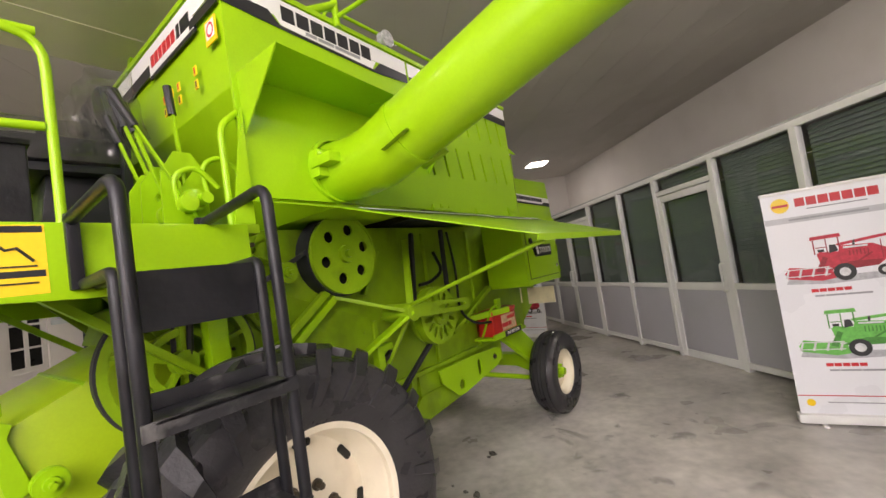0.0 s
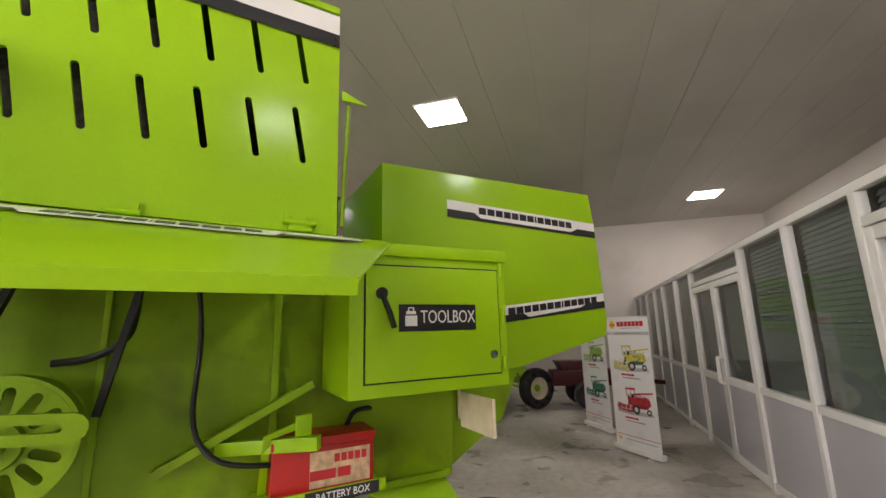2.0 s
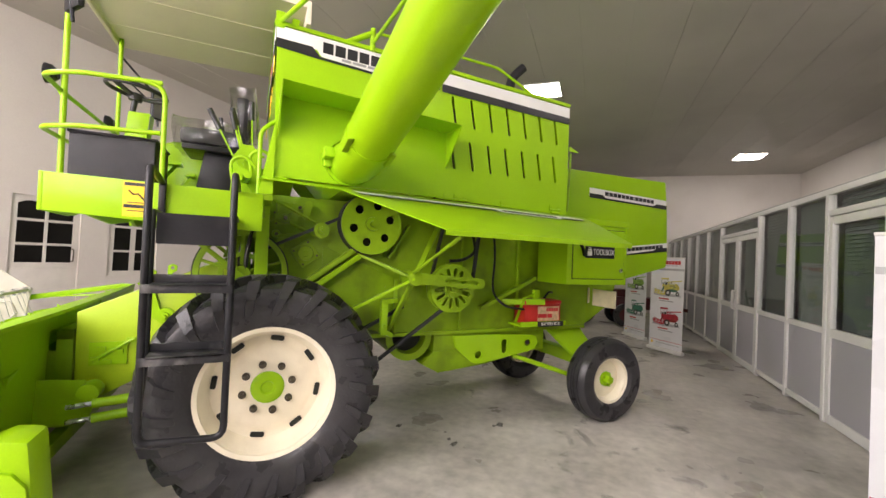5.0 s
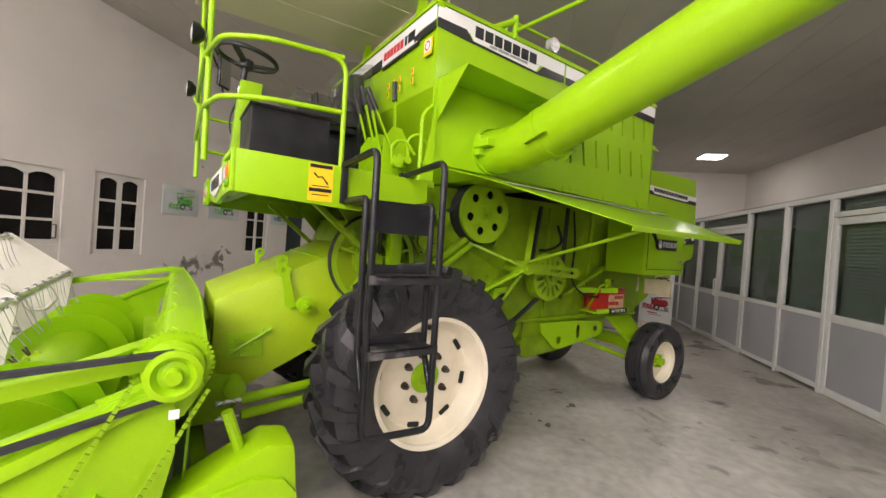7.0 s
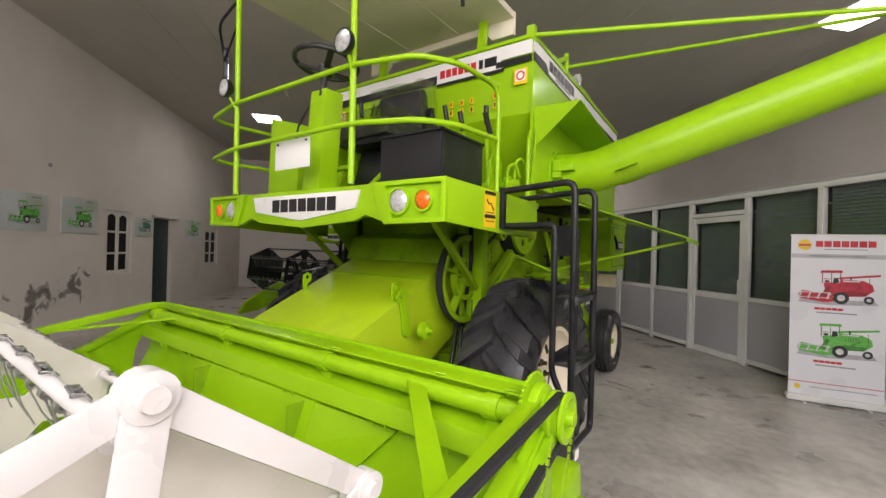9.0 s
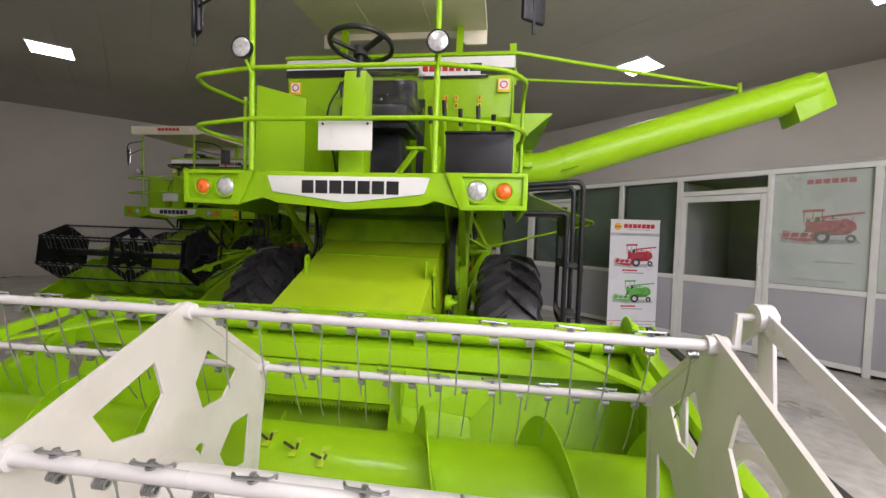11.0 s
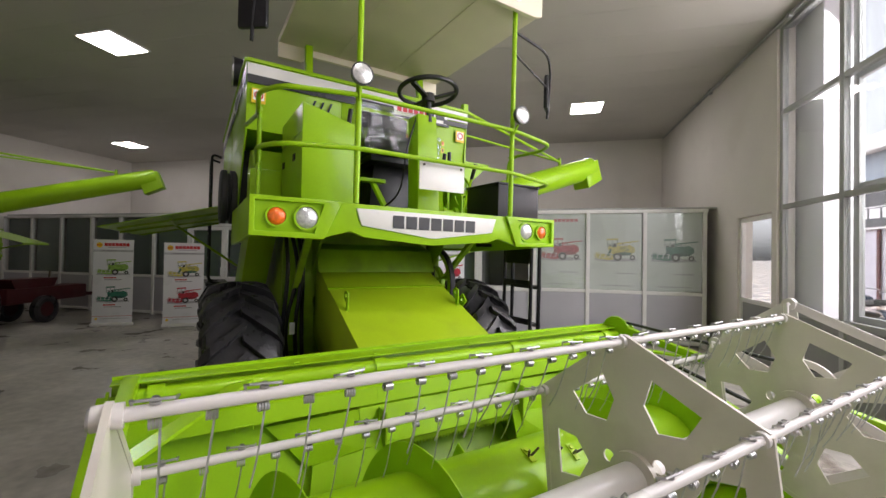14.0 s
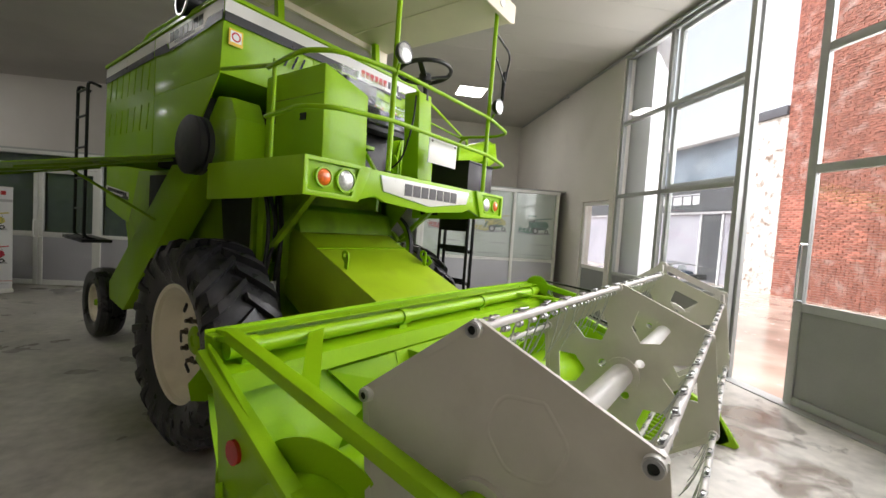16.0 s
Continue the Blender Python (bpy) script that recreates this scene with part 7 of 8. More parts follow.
# west wall windows, white joinery with dark panes
JOINERY = material("white_painted_joinery", (0.66, 0.63, 0.58), 0.5, noise_scale=5, vary=0.06)
NIGHT = material("dark_window_glass", (0.012, 0.011, 0.010), 0.35, noise_scale=3, vary=0.3, spec=0.1)
DOORGREEN = material("dark_bottle_green_door", (0.012, 0.030, 0.030), 0.5, noise_scale=6, vary=0.2)


def casement(number, u0, u1, z0, z1, cols, rows, margin=0.075, arched=True):
    ob = tagged(new("window_%d" % number), "white wooden window with dark panes and arched heads", "window", kind="structure")
    ob.matrix_world = HALL
    vv = V0 - 0.02
    part("backing", box(B(), (u0, vv - 0.06, z0), (u1, vv - 0.05, z1)), JOINERY, ob)
    w, h = (u1 - u0) / cols, (z1 - z0) / rows
    holes = []
    for i in range(cols):
        for j in range(rows):
            a, b = u0 + w * i + (0.07 if i == 0 else 0.012) + margin - 0.05, u0 + w * (i + 1) - (0.07 if i == cols - 1 else 0.012) - margin + 0.05
            c, d = z0 + h * j + 0.018 + (0.06 if j == 0 else 0), z0 + h * (j + 1) - 0.018 - (0.05 if j == rows - 1 else 0)
            if arched and j == rows - 1:
                m = (a + b) / 2
                holes.append([(a, c), (b, c), (b, d - 0.05), ((m + b) / 2, d - 0.01), (m, d), ((m + a) / 2, d - 0.01), (a, d - 0.05)])
            else:
                holes.append([(a, c), (b, c), (b, d), (a, d)])
    part("window_frame", cut_plate(B(), [(u0, z0), (u1, z0), (u1, z1), (u0, z1)], holes, (0, vv - 0.008, 0), (1, 0, 0), (0, 0, 1), 0.022), JOINERY, ob)
    for hle in holes:
        us, zs = [p[0] for p in hle], [p[1] for p in hle]
        part("pane", box(B(), (min(us) - 0.005, vv - 0.04, min(zs) - 0.005), (max(us) + 0.005, vv - 0.032, max(zs) + 0.005)), NIGHT, ob)
    return ob


casement(4, -1.34, -0.53, 1.02, 2.04, 2, 3, 0.055)
casement(5, -2.53, -1.74, 0.89, 2.11, 2, 3)
casement(6, -5.77, -4.97, 0.87, 2.04, 2, 3)
casement(7, -10.27, -9.33, 0.87, 1.9, 2, 3)
dd = tagged(new("door_10"), "white painted wooden door below a barred window", "door", kind="structure")
dd.matrix_world = HALL
part("leaf", box(B(), (-1.34, V0 - 0.07, 0.01), (-0.53, V0 - 0.03, 1.02)), JOINERY, dd, bevel=0.006)
part("door_handle", tube(B(), [(-1.25, V0 - 0.02, 1.12), (-1.25, V0 + 0.04, 1.12), (-1.25, V0 + 0.04, 1.30), (-1.25, V0 - 0.02, 1.30)], 0.009, 8, bend=0.02), IRON, dd)
dd = tagged(new("door_11"), "dark bottle green door standing in the wall", "door", kind="structure")
dd.matrix_world = HALL
part("leaf", box(B(), (-7.4, V0 - 0.12, 0.01), (-6.57, V0 - 0.08, 2.0)), DOORGREEN, dd, bevel=0.006)
part("ledge", box(B(), (-7.5, V0, 2.02), (-6.47, V0 + 0.10, 2.06)), PLASTER, dd, bevel=0.006)

# pictures of machines as flat printed shapes
PRINT = {}


def ink(name, rgb):
    if name not in PRINT:
        PRINT[name] = material(name + "_ink", rgb, 0.42, noise_scale=25, vary=0.18, fine_vary=0.08)
    return PRINT[name]


INKS = {"red": ((0.50, 0.03, 0.05), (0.28, 0.02, 0.03)), "green": ((0.13, 0.46, 0.08), (0.06, 0.24, 0.04)), "lime": ((0.30, 0.50, 0.10), (0.14, 0.28, 0.05)),
        "yellow": ((0.60, 0.52, 0.10), (0.05, 0.14, 0.10)), "teal": ((0.04, 0.20, 0.13), (0.03, 0.10, 0.09))}


def picture(parent, colour, o, ax, ay, w, faded=0.0):
    """A printed side view of a harvester: header, cab, tank, spout and two wheels."""
    ax, ay, o = V(ax), V(ay), V(o)
    nrm = ax.cross(ay).normalized()
    c1, c2 = INKS[colour]
    mix = lambda c: tuple(a * (1 - faded) + 0.55 * faded for a in c)
    tag = colour + ("_pale" if faded else "")

    def flat(name, mat, loops, lift):
        for lp in loops:
            part(name, prism(B(), [o + ax * x * w + ay * y * w + nrm * lift for x, y in lp], nrm * 0.0006), mat, parent)

    pale = "_pale" if faded else ""
    grey, deep = ink("grey" + pale, mix((0.42, 0.42, 0.44))), ink(tag + "_deep", mix(c2))
    black, white = ink("black" + pale, mix((0.03, 0.03, 0.03))), ink("white" + pale, mix((0.6, 0.6, 0.6)))
    quad = lambda x0, y0, x1, y1: [(x0, y0), (x1, y0), (x1, y1), (x0, y1)]
    flat("printed_shade", grey, [[(0.02, 0.0), (0.4, -0.03), (0.97, 0.0), (0.93, 0.06), (0.05, 0.06)]], 0.0004)
    flat("printed_body", ink(tag, mix(c1)), [[(0.36, 0.15), (0.33, 0.31), (0.36, 0.33), (0.52, 0.32), (0.53, 0.38), (0.80, 0.37), (0.90, 0.31), (0.92, 0.22), (0.82, 0.13)], [(0.02, 0.12), (0.07, 0.19), (0.44, 0.13), (0.46, 0.03), (0.34, 0.01), (0.04, 0.06)], [(0.29, 0.47), (0.56, 0.48), (0.55, 0.52), (0.30, 0.51)], [(0.50, 0.39), (0.52, 0.41), (0.99, 0.47), (0.99, 0.44), (0.54, 0.38)]], 0.001)
    flat("printed_trim", deep, [[(0.40, 0.13), (0.60, 0.20), (0.86, 0.19), (0.82, 0.13), (0.5, 0.11)], [(0.30, 0.12), (0.38, 0.28), (0.42, 0.26), (0.36, 0.10)], quad(0.56, 0.34, 0.78, 0.352), [(0.66, 0.20), (0.78, 0.28), (0.795, 0.27), (0.68, 0.19)]] + [quad(0.60 + 0.03 * k, 0.26, 0.612 + 0.03 * k, 0.32) for k in range(6)], 0.0018)
    flat("printed_post", deep, [quad(0.31, 0.31, 0.322, 0.47), quad(0.42, 0.31, 0.43, 0.47), quad(0.525, 0.37, 0.537, 0.48), quad(0.33, 0.375, 0.43, 0.385), quad(0.86, 0.20, 0.868, 0.40)], 0.0018)
    flat("printed_dark", black, [[(0.44, 0.31), (0.45, 0.40), (0.50, 0.40), (0.52, 0.33)], quad(0.345, 0.33, 0.40, 0.36), [(0.64, 0.37), (0.645, 0.42), (0.66, 0.43), (0.665, 0.42), (0.66, 0.37)]], 0.0022)
    flat("printed_reel", white, [[(0.02 + 0.115 * k, 0.07), (0.055 + 0.115 * k, 0.17), (0.07 + 0.115 * k, 0.165), (0.04 + 0.115 * k, 0.06)] for k in range(4)] + [quad(0.02, 0.155, 0.42, 0.166), quad(0.02, 0.075, 0.42, 0.085), quad(0.56, 0.345, 0.76, 0.365)], 0.0022)
    flat("printed_wheel", black, [circle2(0.54, 0.09, 0.095, 20), circle2(0.86, 0.075, 0.06, 18)], 0.0026)
    flat("printed_rim", white, [circle2(0.54, 0.09, 0.048, 14), circle2(0.86, 0.075, 0.028, 12)], 0.0034)


BANNER = material("glossy_white_banner_vinyl", (0.76, 0.76, 0.78), 0.3, noise_scale=1.5, vary=0.03, bump=0.004, bump_scale=2.2, fine_vary=0.01)


def banner(p0, p1, h, pics, label):
    """A roll-up banner whose foot runs from p0 to p1 on the floor."""
    p0, p1 = V((*p0, 0)), V((*p1, 0))
    w = (p1 - p0).length
    a = math.degrees(math.atan2(p1.y - p0.y, p1.x - p0.x))
    t = thing("roll_up_banner", label, "banner", "banners", pose(p0.x, p0.y, 0, 0, 0, a))
    part("base", box(B(), (-0.02, -0.045, 0.012), (w + 0.02, 0.045, 0.075)), ALU, t, bevel=0.012)
    for x in (0.12, w - 0.12):
        part("foot", box(B(), (x - 0.015, -0.09, 0.0), (x + 0.015, 0.09, 0.013)), ALU, t, bevel=0.003)
    part("sheet", box(B(), (0, -0.002, 0.07), (w, 0.0, h)), BANNER, t)
    part("pole", tube(B(), [(w / 2, 0.03, 0.06), (w / 2, 0.03, h)], 0.01, 8), ALU_GREY, t)
    part("top_rail", box(B(), (-0.005, -0.012, h - 0.01), (w + 0.005, 0.012, h + 0.012)), ALU, t, bevel=0.003)
    X, Z, y = (1, 0, 0), (0, 0, 1), -0.0022
    part("badge", disc(B(), (w * 0.15, y, h * 0.945), (w * 0.15, y - 0.001, h * 0.945), w * 0.075, 28), YELLOW_VINYL, t)
    part("badge_band", box(B(), (w * 0.085, y - 0.0018, h * 0.938), (w * 0.215, y - 0.001, h * 0.949)), RED_VINYL, t)
    part("name_bars", bars(B(), [0.08] * 7, 0.062, (w * 0.58, y, h * 0.95), X, Z, total=w * 0.62, gap=0.2), RED_VINYL, t, "red plain lettering bars")
    part("small_print", bars(B(), [0.1, 0.06, 0.12, 0.08], 0.008, (w * 0.58, y, h * 0.918), X, Z, total=w * 0.45), GREY_VINYL, t)
    part("grey_strip", box(B(), (0.004, y - 0.0006, h * 0.865), (w - 0.004, y, h * 0.89)), material("silver_print", (0.48, 0.48, 0.5), 0.4), t)
    part("small_print", bars(B(), [0.1, 0.06, 0.2], 0.014, (w * 0.5, y - 0.001, h * 0.878), X, Z, total=w * 0.6), GREY_VINYL, t)
    for (colour, z) in zip(pics, (0.60, 0.285)):
        picture(t, colour, (w * 0.07, y, h * z), X, Z, w * 0.88)
        part("name_bars", bars(B(), [0.05] * 5, 0.024, (w * 0.42, y, h * (z - 0.035)), X, Z, total=w * 0.3), RED_VINYL, t)
        part("small_print", bars(B(), [0.05, 0.1, 0.12], 0.013, (w * 0.5, y, h * (z - 0.058)), X, Z, total=w * 0.42), GREY_VINYL, t)
    part("red_line", box(B(), (0.004, y - 0.0008, h * 0.118), (w - 0.004, y, h * 0.122)), RED_VINYL, t)
    part("badge", disc(B(), (w * 0.1, y, h * 0.09), (w * 0.1, y - 0.001, h * 0.09), w * 0.035, 20), YELLOW_VINYL, t)
    part("small_print", bars(B(), [0.1, 0.12, 0.2, 0.1], 0.007, (w * 0.58, y, h * 0.092), X, Z, total=w * 0.7), GREY_VINYL, t)


banner((2.485, 3.18), (3.215, 3.29), 1.72, ("red", "green"), "white roll-up banner with red and green harvester pictures")
banner((-1.67, 6.56), (-0.99, 6.50), 1.66, ("yellow", "red"), "white roll-up banner with yellow and red harvester pictures")
banner((-2.85, 7.26), (-2.20, 7.10), 1.70, ("lime", "teal"), "white roll-up banner with green machine pictures")

# printed posters behind the partition glass
POSTER = material("pale_poster_film", (0.62, 0.65, 0.62), 0.3, noise_scale=1.2, vary=0.08, dirt=(0.62, 0.66, 0.62), dirt_amount=0.5, dirt_scale=1.5)
for a, b, colour in ((1.24, 2.18, "red"), (2.18, 3.12, "yellow"), (3.12, 4.05, "teal")):
    t = hall_thing("window_poster", "pale printed poster with a harvester picture on the partition glass", "poster", "window posters")
    w = b - a - 0.07
    part("sheet", box(B(), (a + 0.035, PV + 0.010, 0.945), (b - 0.035, PV + 0.014, 2.295)), POSTER, t)
    picture(t, colour, (a + 0.035 + w * 0.06, PV + 0.0097, 1.46), (1, 0, 0), (0, 0, 1), w * 0.88, 0.35)
    part("small_print", bars(B(), [0.12, 0.2], 0.02, (a + 0.62, PV + 0.0097, 1.24), (1, 0, 0), (0, 0, 1)), ink("grey_pale", (0.42, 0.42, 0.44)), t)
    part("small_print", bars(B(), [0.12, 0.2, 0.1], 0.018, (a + 0.47, PV + 0.0097, 1.02), (1, 0, 0), (0, 0, 1), total=0.5), ink("grey_pale", (0.42, 0.42, 0.44)), t)
    if colour == "red":
        part("badge", disc(B(), (a + 0.2, PV + 0.0097, 2.17), (a + 0.2, PV + 0.0087, 2.17), 0.10, 28), ink("white_pale", (0.6, 0.6, 0.6)), t)
        part("name_bars", bars(B(), [0.06] * 6, 0.055, (a + 0.55, PV + 0.0097, 2.18), (1, 0, 0), (0, 0, 1), total=0.42), ink("red_pale", (0.5, 0.2, 0.2)), t)

# framed wall pictures on the west wall
SKYBLUE = material("pale_printed_sky", (0.52, 0.56, 0.55), 0.4, noise_scale=2, vary=0.15, dirt=(0.35, 0.45, 0.20), dirt_amount=0.8, dirt_scale=2.2)
for u0, u1, z0, z1, colour in ((-3.62, -2.85, 1.59, 2.10, "green"), (-4.72, -3.89, 1.59, 2.15, "green"), (-6.52, -5.84, 1.59, 1.97, "teal"), (-9.0, -8.04, 1.58, 2.07, "green")):
    t = hall_thing("wall_picture", "pale landscape print of a green harvester on the wall", "picture", "wall pictures")
    part("board", box(B(), (u0, V0 + 0.001, z0), (u1, V0 + 0.018, z1)), SKYBLUE, t, bevel=0.003)
    picture(t, colour, (u1 - 0.10, V0 + 0.019, z0 + 0.10), (-1, 0, 0), (0, 0, 1), (u1 - u0) * 0.75)
    part("name_bars", bars(B(), [0.1, 0.08], 0.02, (u0 + 0.2, V0 + 0.019, z1 - 0.05), (-1, 0, 0), (0, 0, 1)), GREY_VINYL, t)

# peeled damp patches low on the west wall
DAMP = stain("bare_damp_cement", (0.19, 0.165, 0.14), 0.95, 4.5, 0.20, 0.36, 0.9)
for u0, u1, z0, z1 in ((-3.95, -2.95, 0.15, 0.95), (-4.75, -3.75, 0.45, 1.05)):
    bm = box(B(), (u0, V0 + 0.001, z0), (u1, V0 + 0.003, z1))
    solid("trim_damp_patch", bm, DAMP, "dark peeled damp patch on the plaster", "stain", "structure", m=HALL).visible_shadow = False
bm = disc(B(), (-3.66, V0, 2.55), (-3.66, V0 + 0.02, 2.55), 0.03, 14)
solid("trim_socket", bm, GREY_VINYL, "small dark wall socket", "socket", "structure", m=HALL)

# brown wet patches carried in on the floor inside the entrance
WET = stain("wet_brown_floor_stain", (0.23, 0.185, 0.15), 0.14, 1.7, 0.20, 0.36, 0.85)
bm = box(B(), (2.4, -2.1, 0.001), (4.24, 1.2, 0.003))
solid("trim_wet_patch", bm, WET, "brown wet film on the floor by the entrance", "stain", "structure", m=HALL).visible_shadow = False
SMEAR = stain("dark_floor_smear", (0.10, 0.092, 0.082), 0.3, 2.6, 0.30, 0.52, 0.55)
for u0, u1, v0, v1 in ((-3.6, 1.0, 1.0, 4.6), (-4.6, 0.6, -4.6, -1.6), (-7.6, -3.4, 1.6, 4.6)):
    bm = box(B(), (u0, v0, 0.001), (u1, v1, 0.0025))
    solid("trim_floor_smear", bm, SMEAR, "faint dark trodden smears on the concrete", "stain", "structure", m=HALL).visible_shadow = False

# small dark oil spots beside the machine
OIL = material("dark_oil_spot", (0.10, 0.09, 0.08), 0.3, noise_scale=30, vary=0.3)
bm = B()
for k, (cu, cv, r) in enumerate(((-1.03, 1.74, 0.045), (-0.98, 1.70, 0.02), (-0.60, 0.96, 0.03), (-0.55, 1.43, 0.022), (-0.48, 1.50, 0.03), (-0.66, 1.36, 0.014))):
    pts = []
    for i in range(12):
        a = 2 * math.pi * i / 12
        q = r * (0.6 + 0.8 * abs(noise.noise((math.cos(a), math.sin(a), k * 3.1))))
        pts.append((cu + q * 1.6 * math.cos(a), cv + q * math.sin(a), 0.0004))
    prism(bm, pts, (0, 0, 0.0005))
solid("trim_oil_spot", bm, OIL, "small dark oil spots on the concrete floor", "stain", "structure", m=HALL)

# ---- a second harvester farther down the hall, and a red implement ----
SECOND = pose(-5.08, 4.55, 0)
other = copy_thing(harvester, SECOND @ STAND)
other["label"] = "lime green combine harvester in the shade of the hall"
other_head = copy_thing(header, SECOND @ pose(-0.1, 0.5, 0) @ HEAD)
other_head["label"] = "lime green cutting header with a black reel"
for ob in other_head.children_recursive:
    if ob.type == "MESH" and ob.material_slots and ob.material_slots[0].material in (REEL_WHITE, BAT_WHITE):
        ob.material_slots[0].link = "OBJECT"
        ob.material_slots[0].material = BLACK
        if "label" in ob:
            ob["label"] = ob["label"].replace("off-white", "black").replace("white", "black")

reel_end = part("end_plate", lathe(B(), [(-0.006, 0.02), (-0.006, 0.36), (0.006, 0.36), (0.006, 0.02)], (1.44, -2.316, 0.886), (1, 0, 0), 36, closed=True), BLACK, other_head, "black round reel end plate")
for ob in other_head.children:
    if ob.name.split(".")[0] in ("reel_shaft", "reel_disc", "reel_bat", "star_rim", "star_arm", "eccentric_star", "end_plate") and (ob is reel_end or ob.name.split(".")[0] != "end_plate"):
        ob.location.z += 0.16

RED = material("dusty_red_paint", (0.075, 0.010, 0.012), 0.4, noise_scale=5, vary=0.15, dirt=(0.09, 0.05, 0.045), dirt_amount=0.4)
imp = thing("red_implement", "dusty red tractor-drawn implement on two small wheels", "farm implement", m=pose(-3.95, 8.7, 0, 0, 0, 60))
part("frame", box(B(), (-0.9, -0.25, 0.42), (0.9, 0.25, 0.72)), RED, imp, bevel=0.03)
part("drawbar", tube(B(), [(0.8, 0, 0.5), (1.6, 0, 0.42)], 0.04, flat=(0.08, 0.08)), RED, imp)
part("lever", tube(B(), [(0.2, 0, 0.7), (0.25, 0, 1.05)], 0.02), IRON, imp)
part("hopper", prism(B(), [(-0.7, -0.22, 0.70), (0.1, -0.22, 0.70), (0.2, -0.22, 0.90), (-0.8, -0.22, 0.90)], (0, 0.44, 0)), RED, imp, bevel=0.01)
for y in (-0.36, 0.36):
    wl = part("wheel", lathe(B(), [(-0.05, 0.02), (-0.05, 0.15), (0.05, 0.15), (0.05, 0.02)], (-0.25, y, 0.28), (0, 1, 0), 28), RED, imp)
    part("tyre", lathe(B(), [(-0.06, 0.15), (-0.08, 0.22), (-0.05, 0.275), (0.05, 0.275), (0.08, 0.22), (0.06, 0.15)], (-0.25, y, 0.28), (0, 1, 0), 32), RUBBER, wl)

# ---- outside the front ----
PAVING = material("wet_red_paving", (0.46, 0.375, 0.305), 0.17, noise_scale=1.4, vary=0.25, bump=0.002, bump_scale=12, dirt=(0.42, 0.33, 0.26), dirt_amount=0.5, dirt_scale=1.2, rough_vary=0.15)
bm = B()
big_ = 600
for lo, hi in (((U1 + 0.2, -big_, -0.3), (big_, big_, -0.03)), ((-big_, -big_, -0.3), (U0 - 0.2, big_, -0.03)), ((U0 - 0.2, V1 + 0.2, -0.3), (U1 + 0.2, big_, -0.03)), ((U0 - 0.2, -big_, -0.3), (U1 + 0.2, V0 - 0.2, -0.03))):
    box(bm, lo, hi)
solid("ground", bm, PAVING, "wet reddish paved yard outside the hall", "ground", "structure", m=HALL)

OLD = material("flaking_white_plaster", (0.72, 0.68, 0.62), 0.9, noise_scale=2, vary=0.1, bump=0.006, bump_scale=14, dirt=(0.22, 0.15, 0.11), dirt_amount=1.0, dirt_scale=4.5)
SHEETW = material("white_painted_wall", (0.72, 0.71, 0.74), 0.8, noise_scale=1, vary=0.08)
BLUEG = material("weathered_blue_grey_wall", (0.26, 0.30, 0.36), 0.8, noise_scale=0.9, vary=0.25, dirt=(0.45, 0.48, 0.52), dirt_amount=0.5, dirt_scale=1.0)
LAVENDER = material("pale_lavender_wall", (0.44, 0.42, 0.48), 0.8, noise_scale=0.8, vary=0.12, dirt=(0.6, 0.58, 0.62), dirt_amount=0.6, dirt_scale=0.9)
DARKBAND = material("dark_grey_sign_band", (0.10, 0.10, 0.11), 0.7, noise_scale=2, vary=0.15)

# brick building across the yard: a mortar core with courses of bricks
BU, BV0, BV1, BH = 13.2, -2.0, 8.2, 11.5
brickb = hall_thing("brick_building", "old red brick building with a flaking white corner", "building")
part("wall", box(B(), (BU + 0.02, BV0, -0.03), (BU + 5.0, BV1, BH)), MORTAR, brickb)
part("corner_plaster", box(B(), (BU - 0.02, BV1 + 0.002, -0.03), (BU + 4.9, BV1 + 1.15, 5.82)), OLD, brickb, bevel=0.02)
part("ledge", box(B(), (BU - 0.10, BV1 + 0.004, 5.822), (BU + 4.9, BV1 + 1.2, 6.12)), DARKBAND, brickb, "dark stained ledge", bevel=0.015)
part("roof", box(B(), (BU - 0.2, BV0, BH), (BU + 5.2, BV1 + 0.2, BH + 0.15)), DARKBAND, brickb)
bl, bh, gap_ = 0.225, 0.072, 0.012
rngb = random.Random(3)
brick_mesh = finish(box(B(), (0, 0, 0), (0.04, bl - gap_, bh - gap_)), "brick", BRICK, bevel=0.004)
rest = B()
count = 0
course = 0
z = -0.03
while z < BH - bh:
    v = BV0 - (bl / 2 if course % 2 else 0)
    while v < BV1 - 0.05:
        a, b = max(v, BV0), min(v + bl - gap_, BV1)
        near = 5.6 < v < BV1 and 1.2 < z < 3.2 and (b - a) > bl * 0.9
        off = rngb.uniform(-0.012, 0.010)
        if near and count < 290:
            ob = new("brick", brick_mesh)
            ob.parent = brickb
            ob.location = (BU - 0.012 + off, a, z)
            count += 1
        elif b - a > 0.03 and v > 1.2:
            box(rest, (BU - 0.012 + off, a, z), (BU + 0.03, b, z + bh - gap_))
        v += bl
    z += bh
    course += 1
tagged(part("brickwork", rest, BRICK, brickb), kind="stuff")

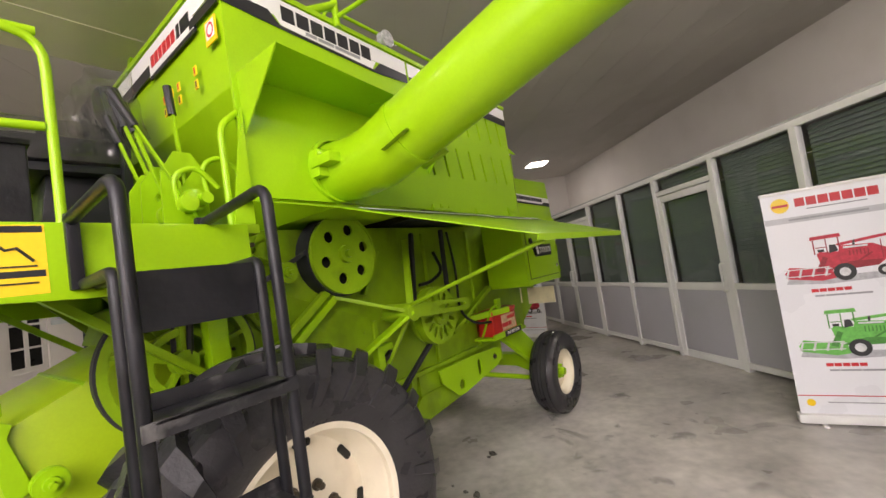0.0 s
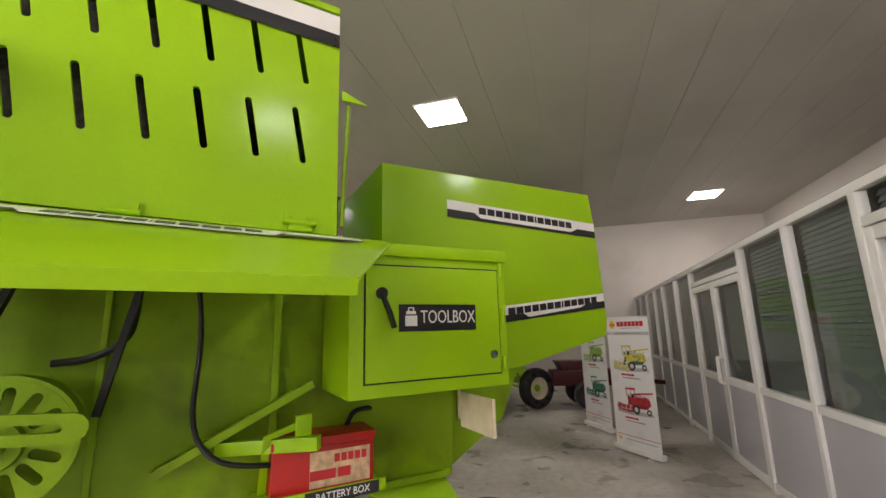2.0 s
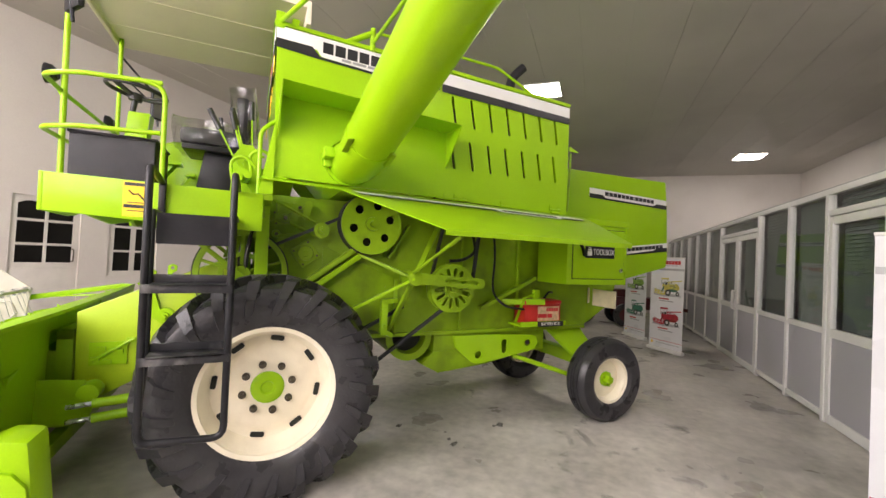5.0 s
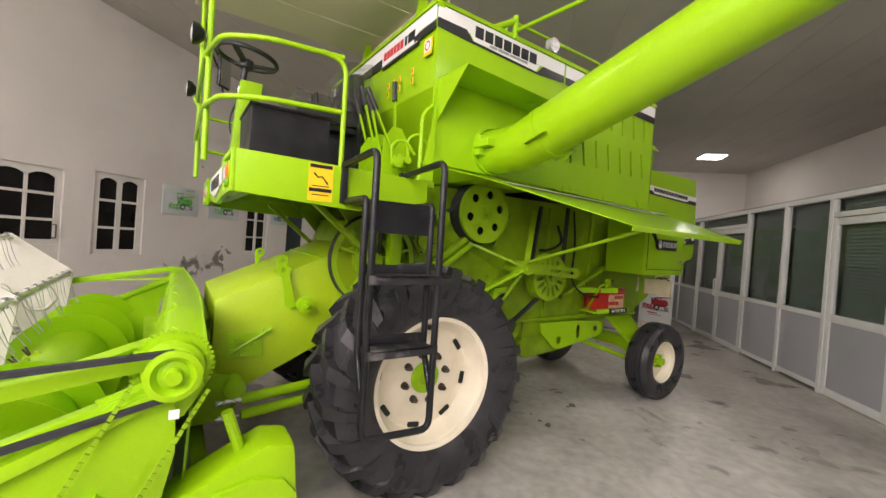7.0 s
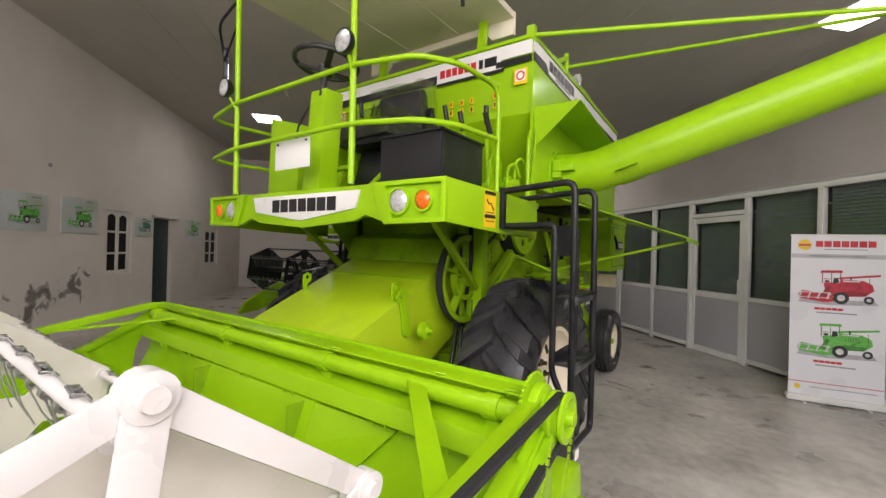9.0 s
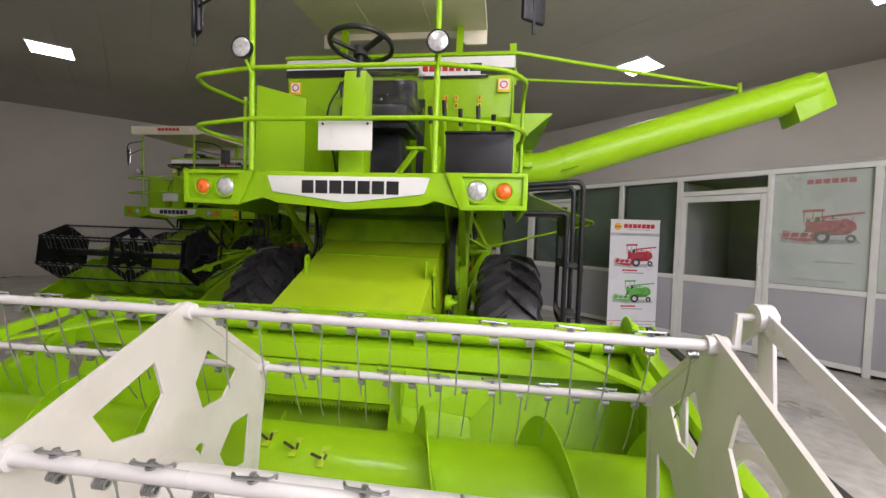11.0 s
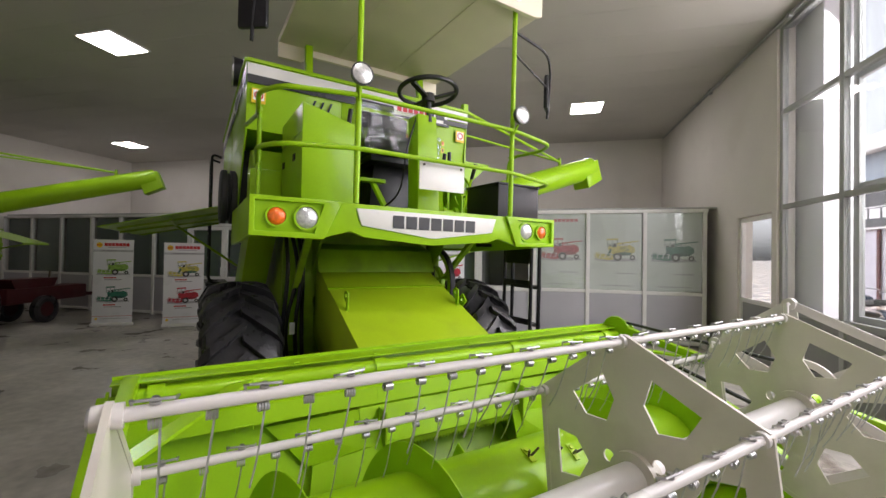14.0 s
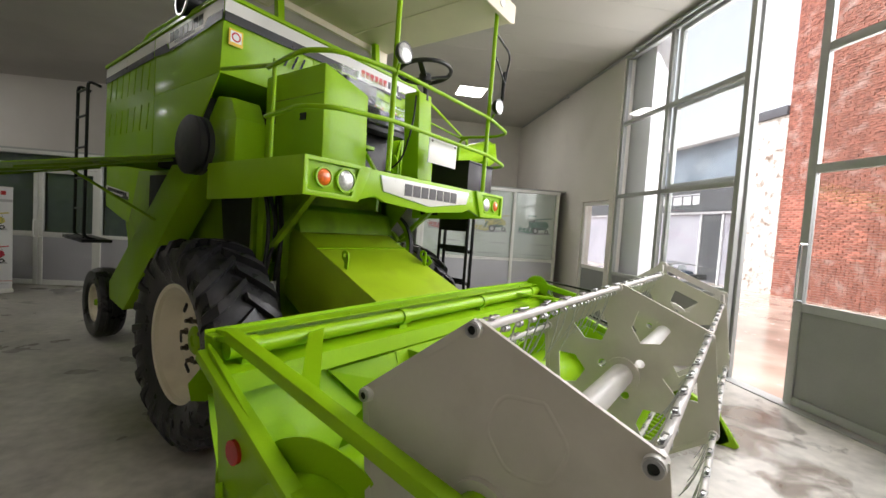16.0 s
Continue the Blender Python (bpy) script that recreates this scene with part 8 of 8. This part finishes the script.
# far building with a sign band
far = hall_thing("sign_building", "white building with a dark sign band across the yard", "building")
FU = 13.5
part("wall", box(B(), (FU, 9.42, -0.03), (FU + 6, 22.0, 2.72)), LAVENDER, far)
part("drip_line", box(B(), (FU - 0.10, 9.42, 2.722), (FU + 6, 22.0, 2.80)), SHEETW, far)
part("sign_band", box(B(), (FU - 0.12, 9.42, 2.80), (FU + 6, 22.0, 4.10)), DARKBAND, far)
part("upper_wall", box(B(), (FU + 0.3, 9.42, 4.10), (FU + 6, 22.0, 5.72)), BLUEG, far)
part("concrete_band", box(B(), (FU - 0.05, 9.42, 5.72), (FU + 6, 22.0, 6.3)), SHEETW, far, "pale concrete band", bevel=0.02)
door = part("doorway", box(B(), (FU - 0.02, 10.75, 0), (FU - 0.002, 11.75, 2.68)), DARKBAND, far, "dark doorway")
part("door_frame", box(box(B(), (FU - 0.06, 10.65, -0.03), (FU - 0.003, 10.748, 2.70)), (FU - 0.06, 11.752, -0.03), (FU - 0.003, 11.85, 2.70)), SHEETW, door)
part("letters", bars(B(), [0.4, 0.3, 0.25, 0.02, 0.45, 0.4, 0.25, 0.4, 0.35, 0.02, 0.4, 0.35, 0.3], 0.36, (FU - 0.125, 15.0, 3.3), (0, -1, 0), (0, 0, 1), depth=0.004, total=6.2), SHEETW, far, "white sign bars")
part("letter_rule", box(B(), (FU - 0.128, 11.9, 3.52), (FU - 0.121, 18.1, 3.56)), SHEETW, far)
part("red_post", box(B(), (FU - 0.1, 15.35, -0.03), (FU - 0.03, 15.47, 2.70)), RED, far, "dusty red post")
bm = box(B(), (4.47, 2.44, -0.03), (4.76, 3.4, 5.0))
solid("pillar", bm, SHEETW, "white porch pier just outside the glazing", "pillar", "structure", m=HALL, bevel=0.01)

BIKE = material("dark_blue_bike_enamel", (0.03, 0.045, 0.08), 0.25, coat=0.4, noise_scale=8, vary=0.2)


def motorbike(u, v, turn):
    t = hall_thing("motorcycle", "parked dark blue motorcycle in the yard", "motorcycle", "motorcycles", u, v, -0.03, turn)
    for x in (-0.62, 0.62):
        wl = part("wheel", lathe(B(), [(-0.02, 0.05), (-0.02, 0.22), (0.02, 0.22), (0.02, 0.05)], (x, 0, 0.30), (0, 1, 0), 24), STEEL, t)
        part("tyre", lathe(B(), [(-0.04, 0.22), (-0.05, 0.26), (-0.03, 0.30), (0.03, 0.30), (0.05, 0.26), (0.04, 0.22)], (x, 0, 0.30), (0, 1, 0), 28), RUBBER, wl)
    part("fuel_tank", prism(B(), [(0.05, -0.12, 0.70), (0.40, -0.12, 0.78), (0.36, -0.12, 0.92), (0.10, -0.12, 0.90)], (0, 0.24, 0)), BIKE, t, bevel=0.05)
    part("seat", prism(B(), [(-0.62, -0.11, 0.80), (0.06, -0.11, 0.72), (0.08, -0.11, 0.82), (-0.60, -0.11, 0.90)], (0, 0.22, 0)), VINYL, t, bevel=0.03)
    part("engine", box(B(), (-0.15, -0.13, 0.28), (0.25, 0.13, 0.62)), IRON, t, bevel=0.04)
    part("fork", tube(B(), [(0.62, 0.09, 0.30), (0.42, 0.09, 0.95)], 0.02, 8), STEEL, t)
    part("handlebar", tube(B(), [(0.30, -0.36, 1.0), (0.42, -0.15, 1.04), (0.42, 0.15, 1.04), (0.30, 0.36, 1.0)], 0.013, 8, bend=0.05), STEEL, t)
    part("headlamp", disc(B(), (0.47, 0, 0.92), (0.55, 0, 0.90), 0.09, 20), LENS, t)
    part("mudguard", tube(B(), [(-0.95, 0, 0.45), (-0.80, 0, 0.68), (-0.5, 0, 0.70)], 0.03, flat=(0.12, 0.02), bend=0.1), BIKE, t)


motorbike(7.1, 4.5, 70)
motorbike(7.3, 5.3, 60)
motorbike(7.2, 6.1, 75)
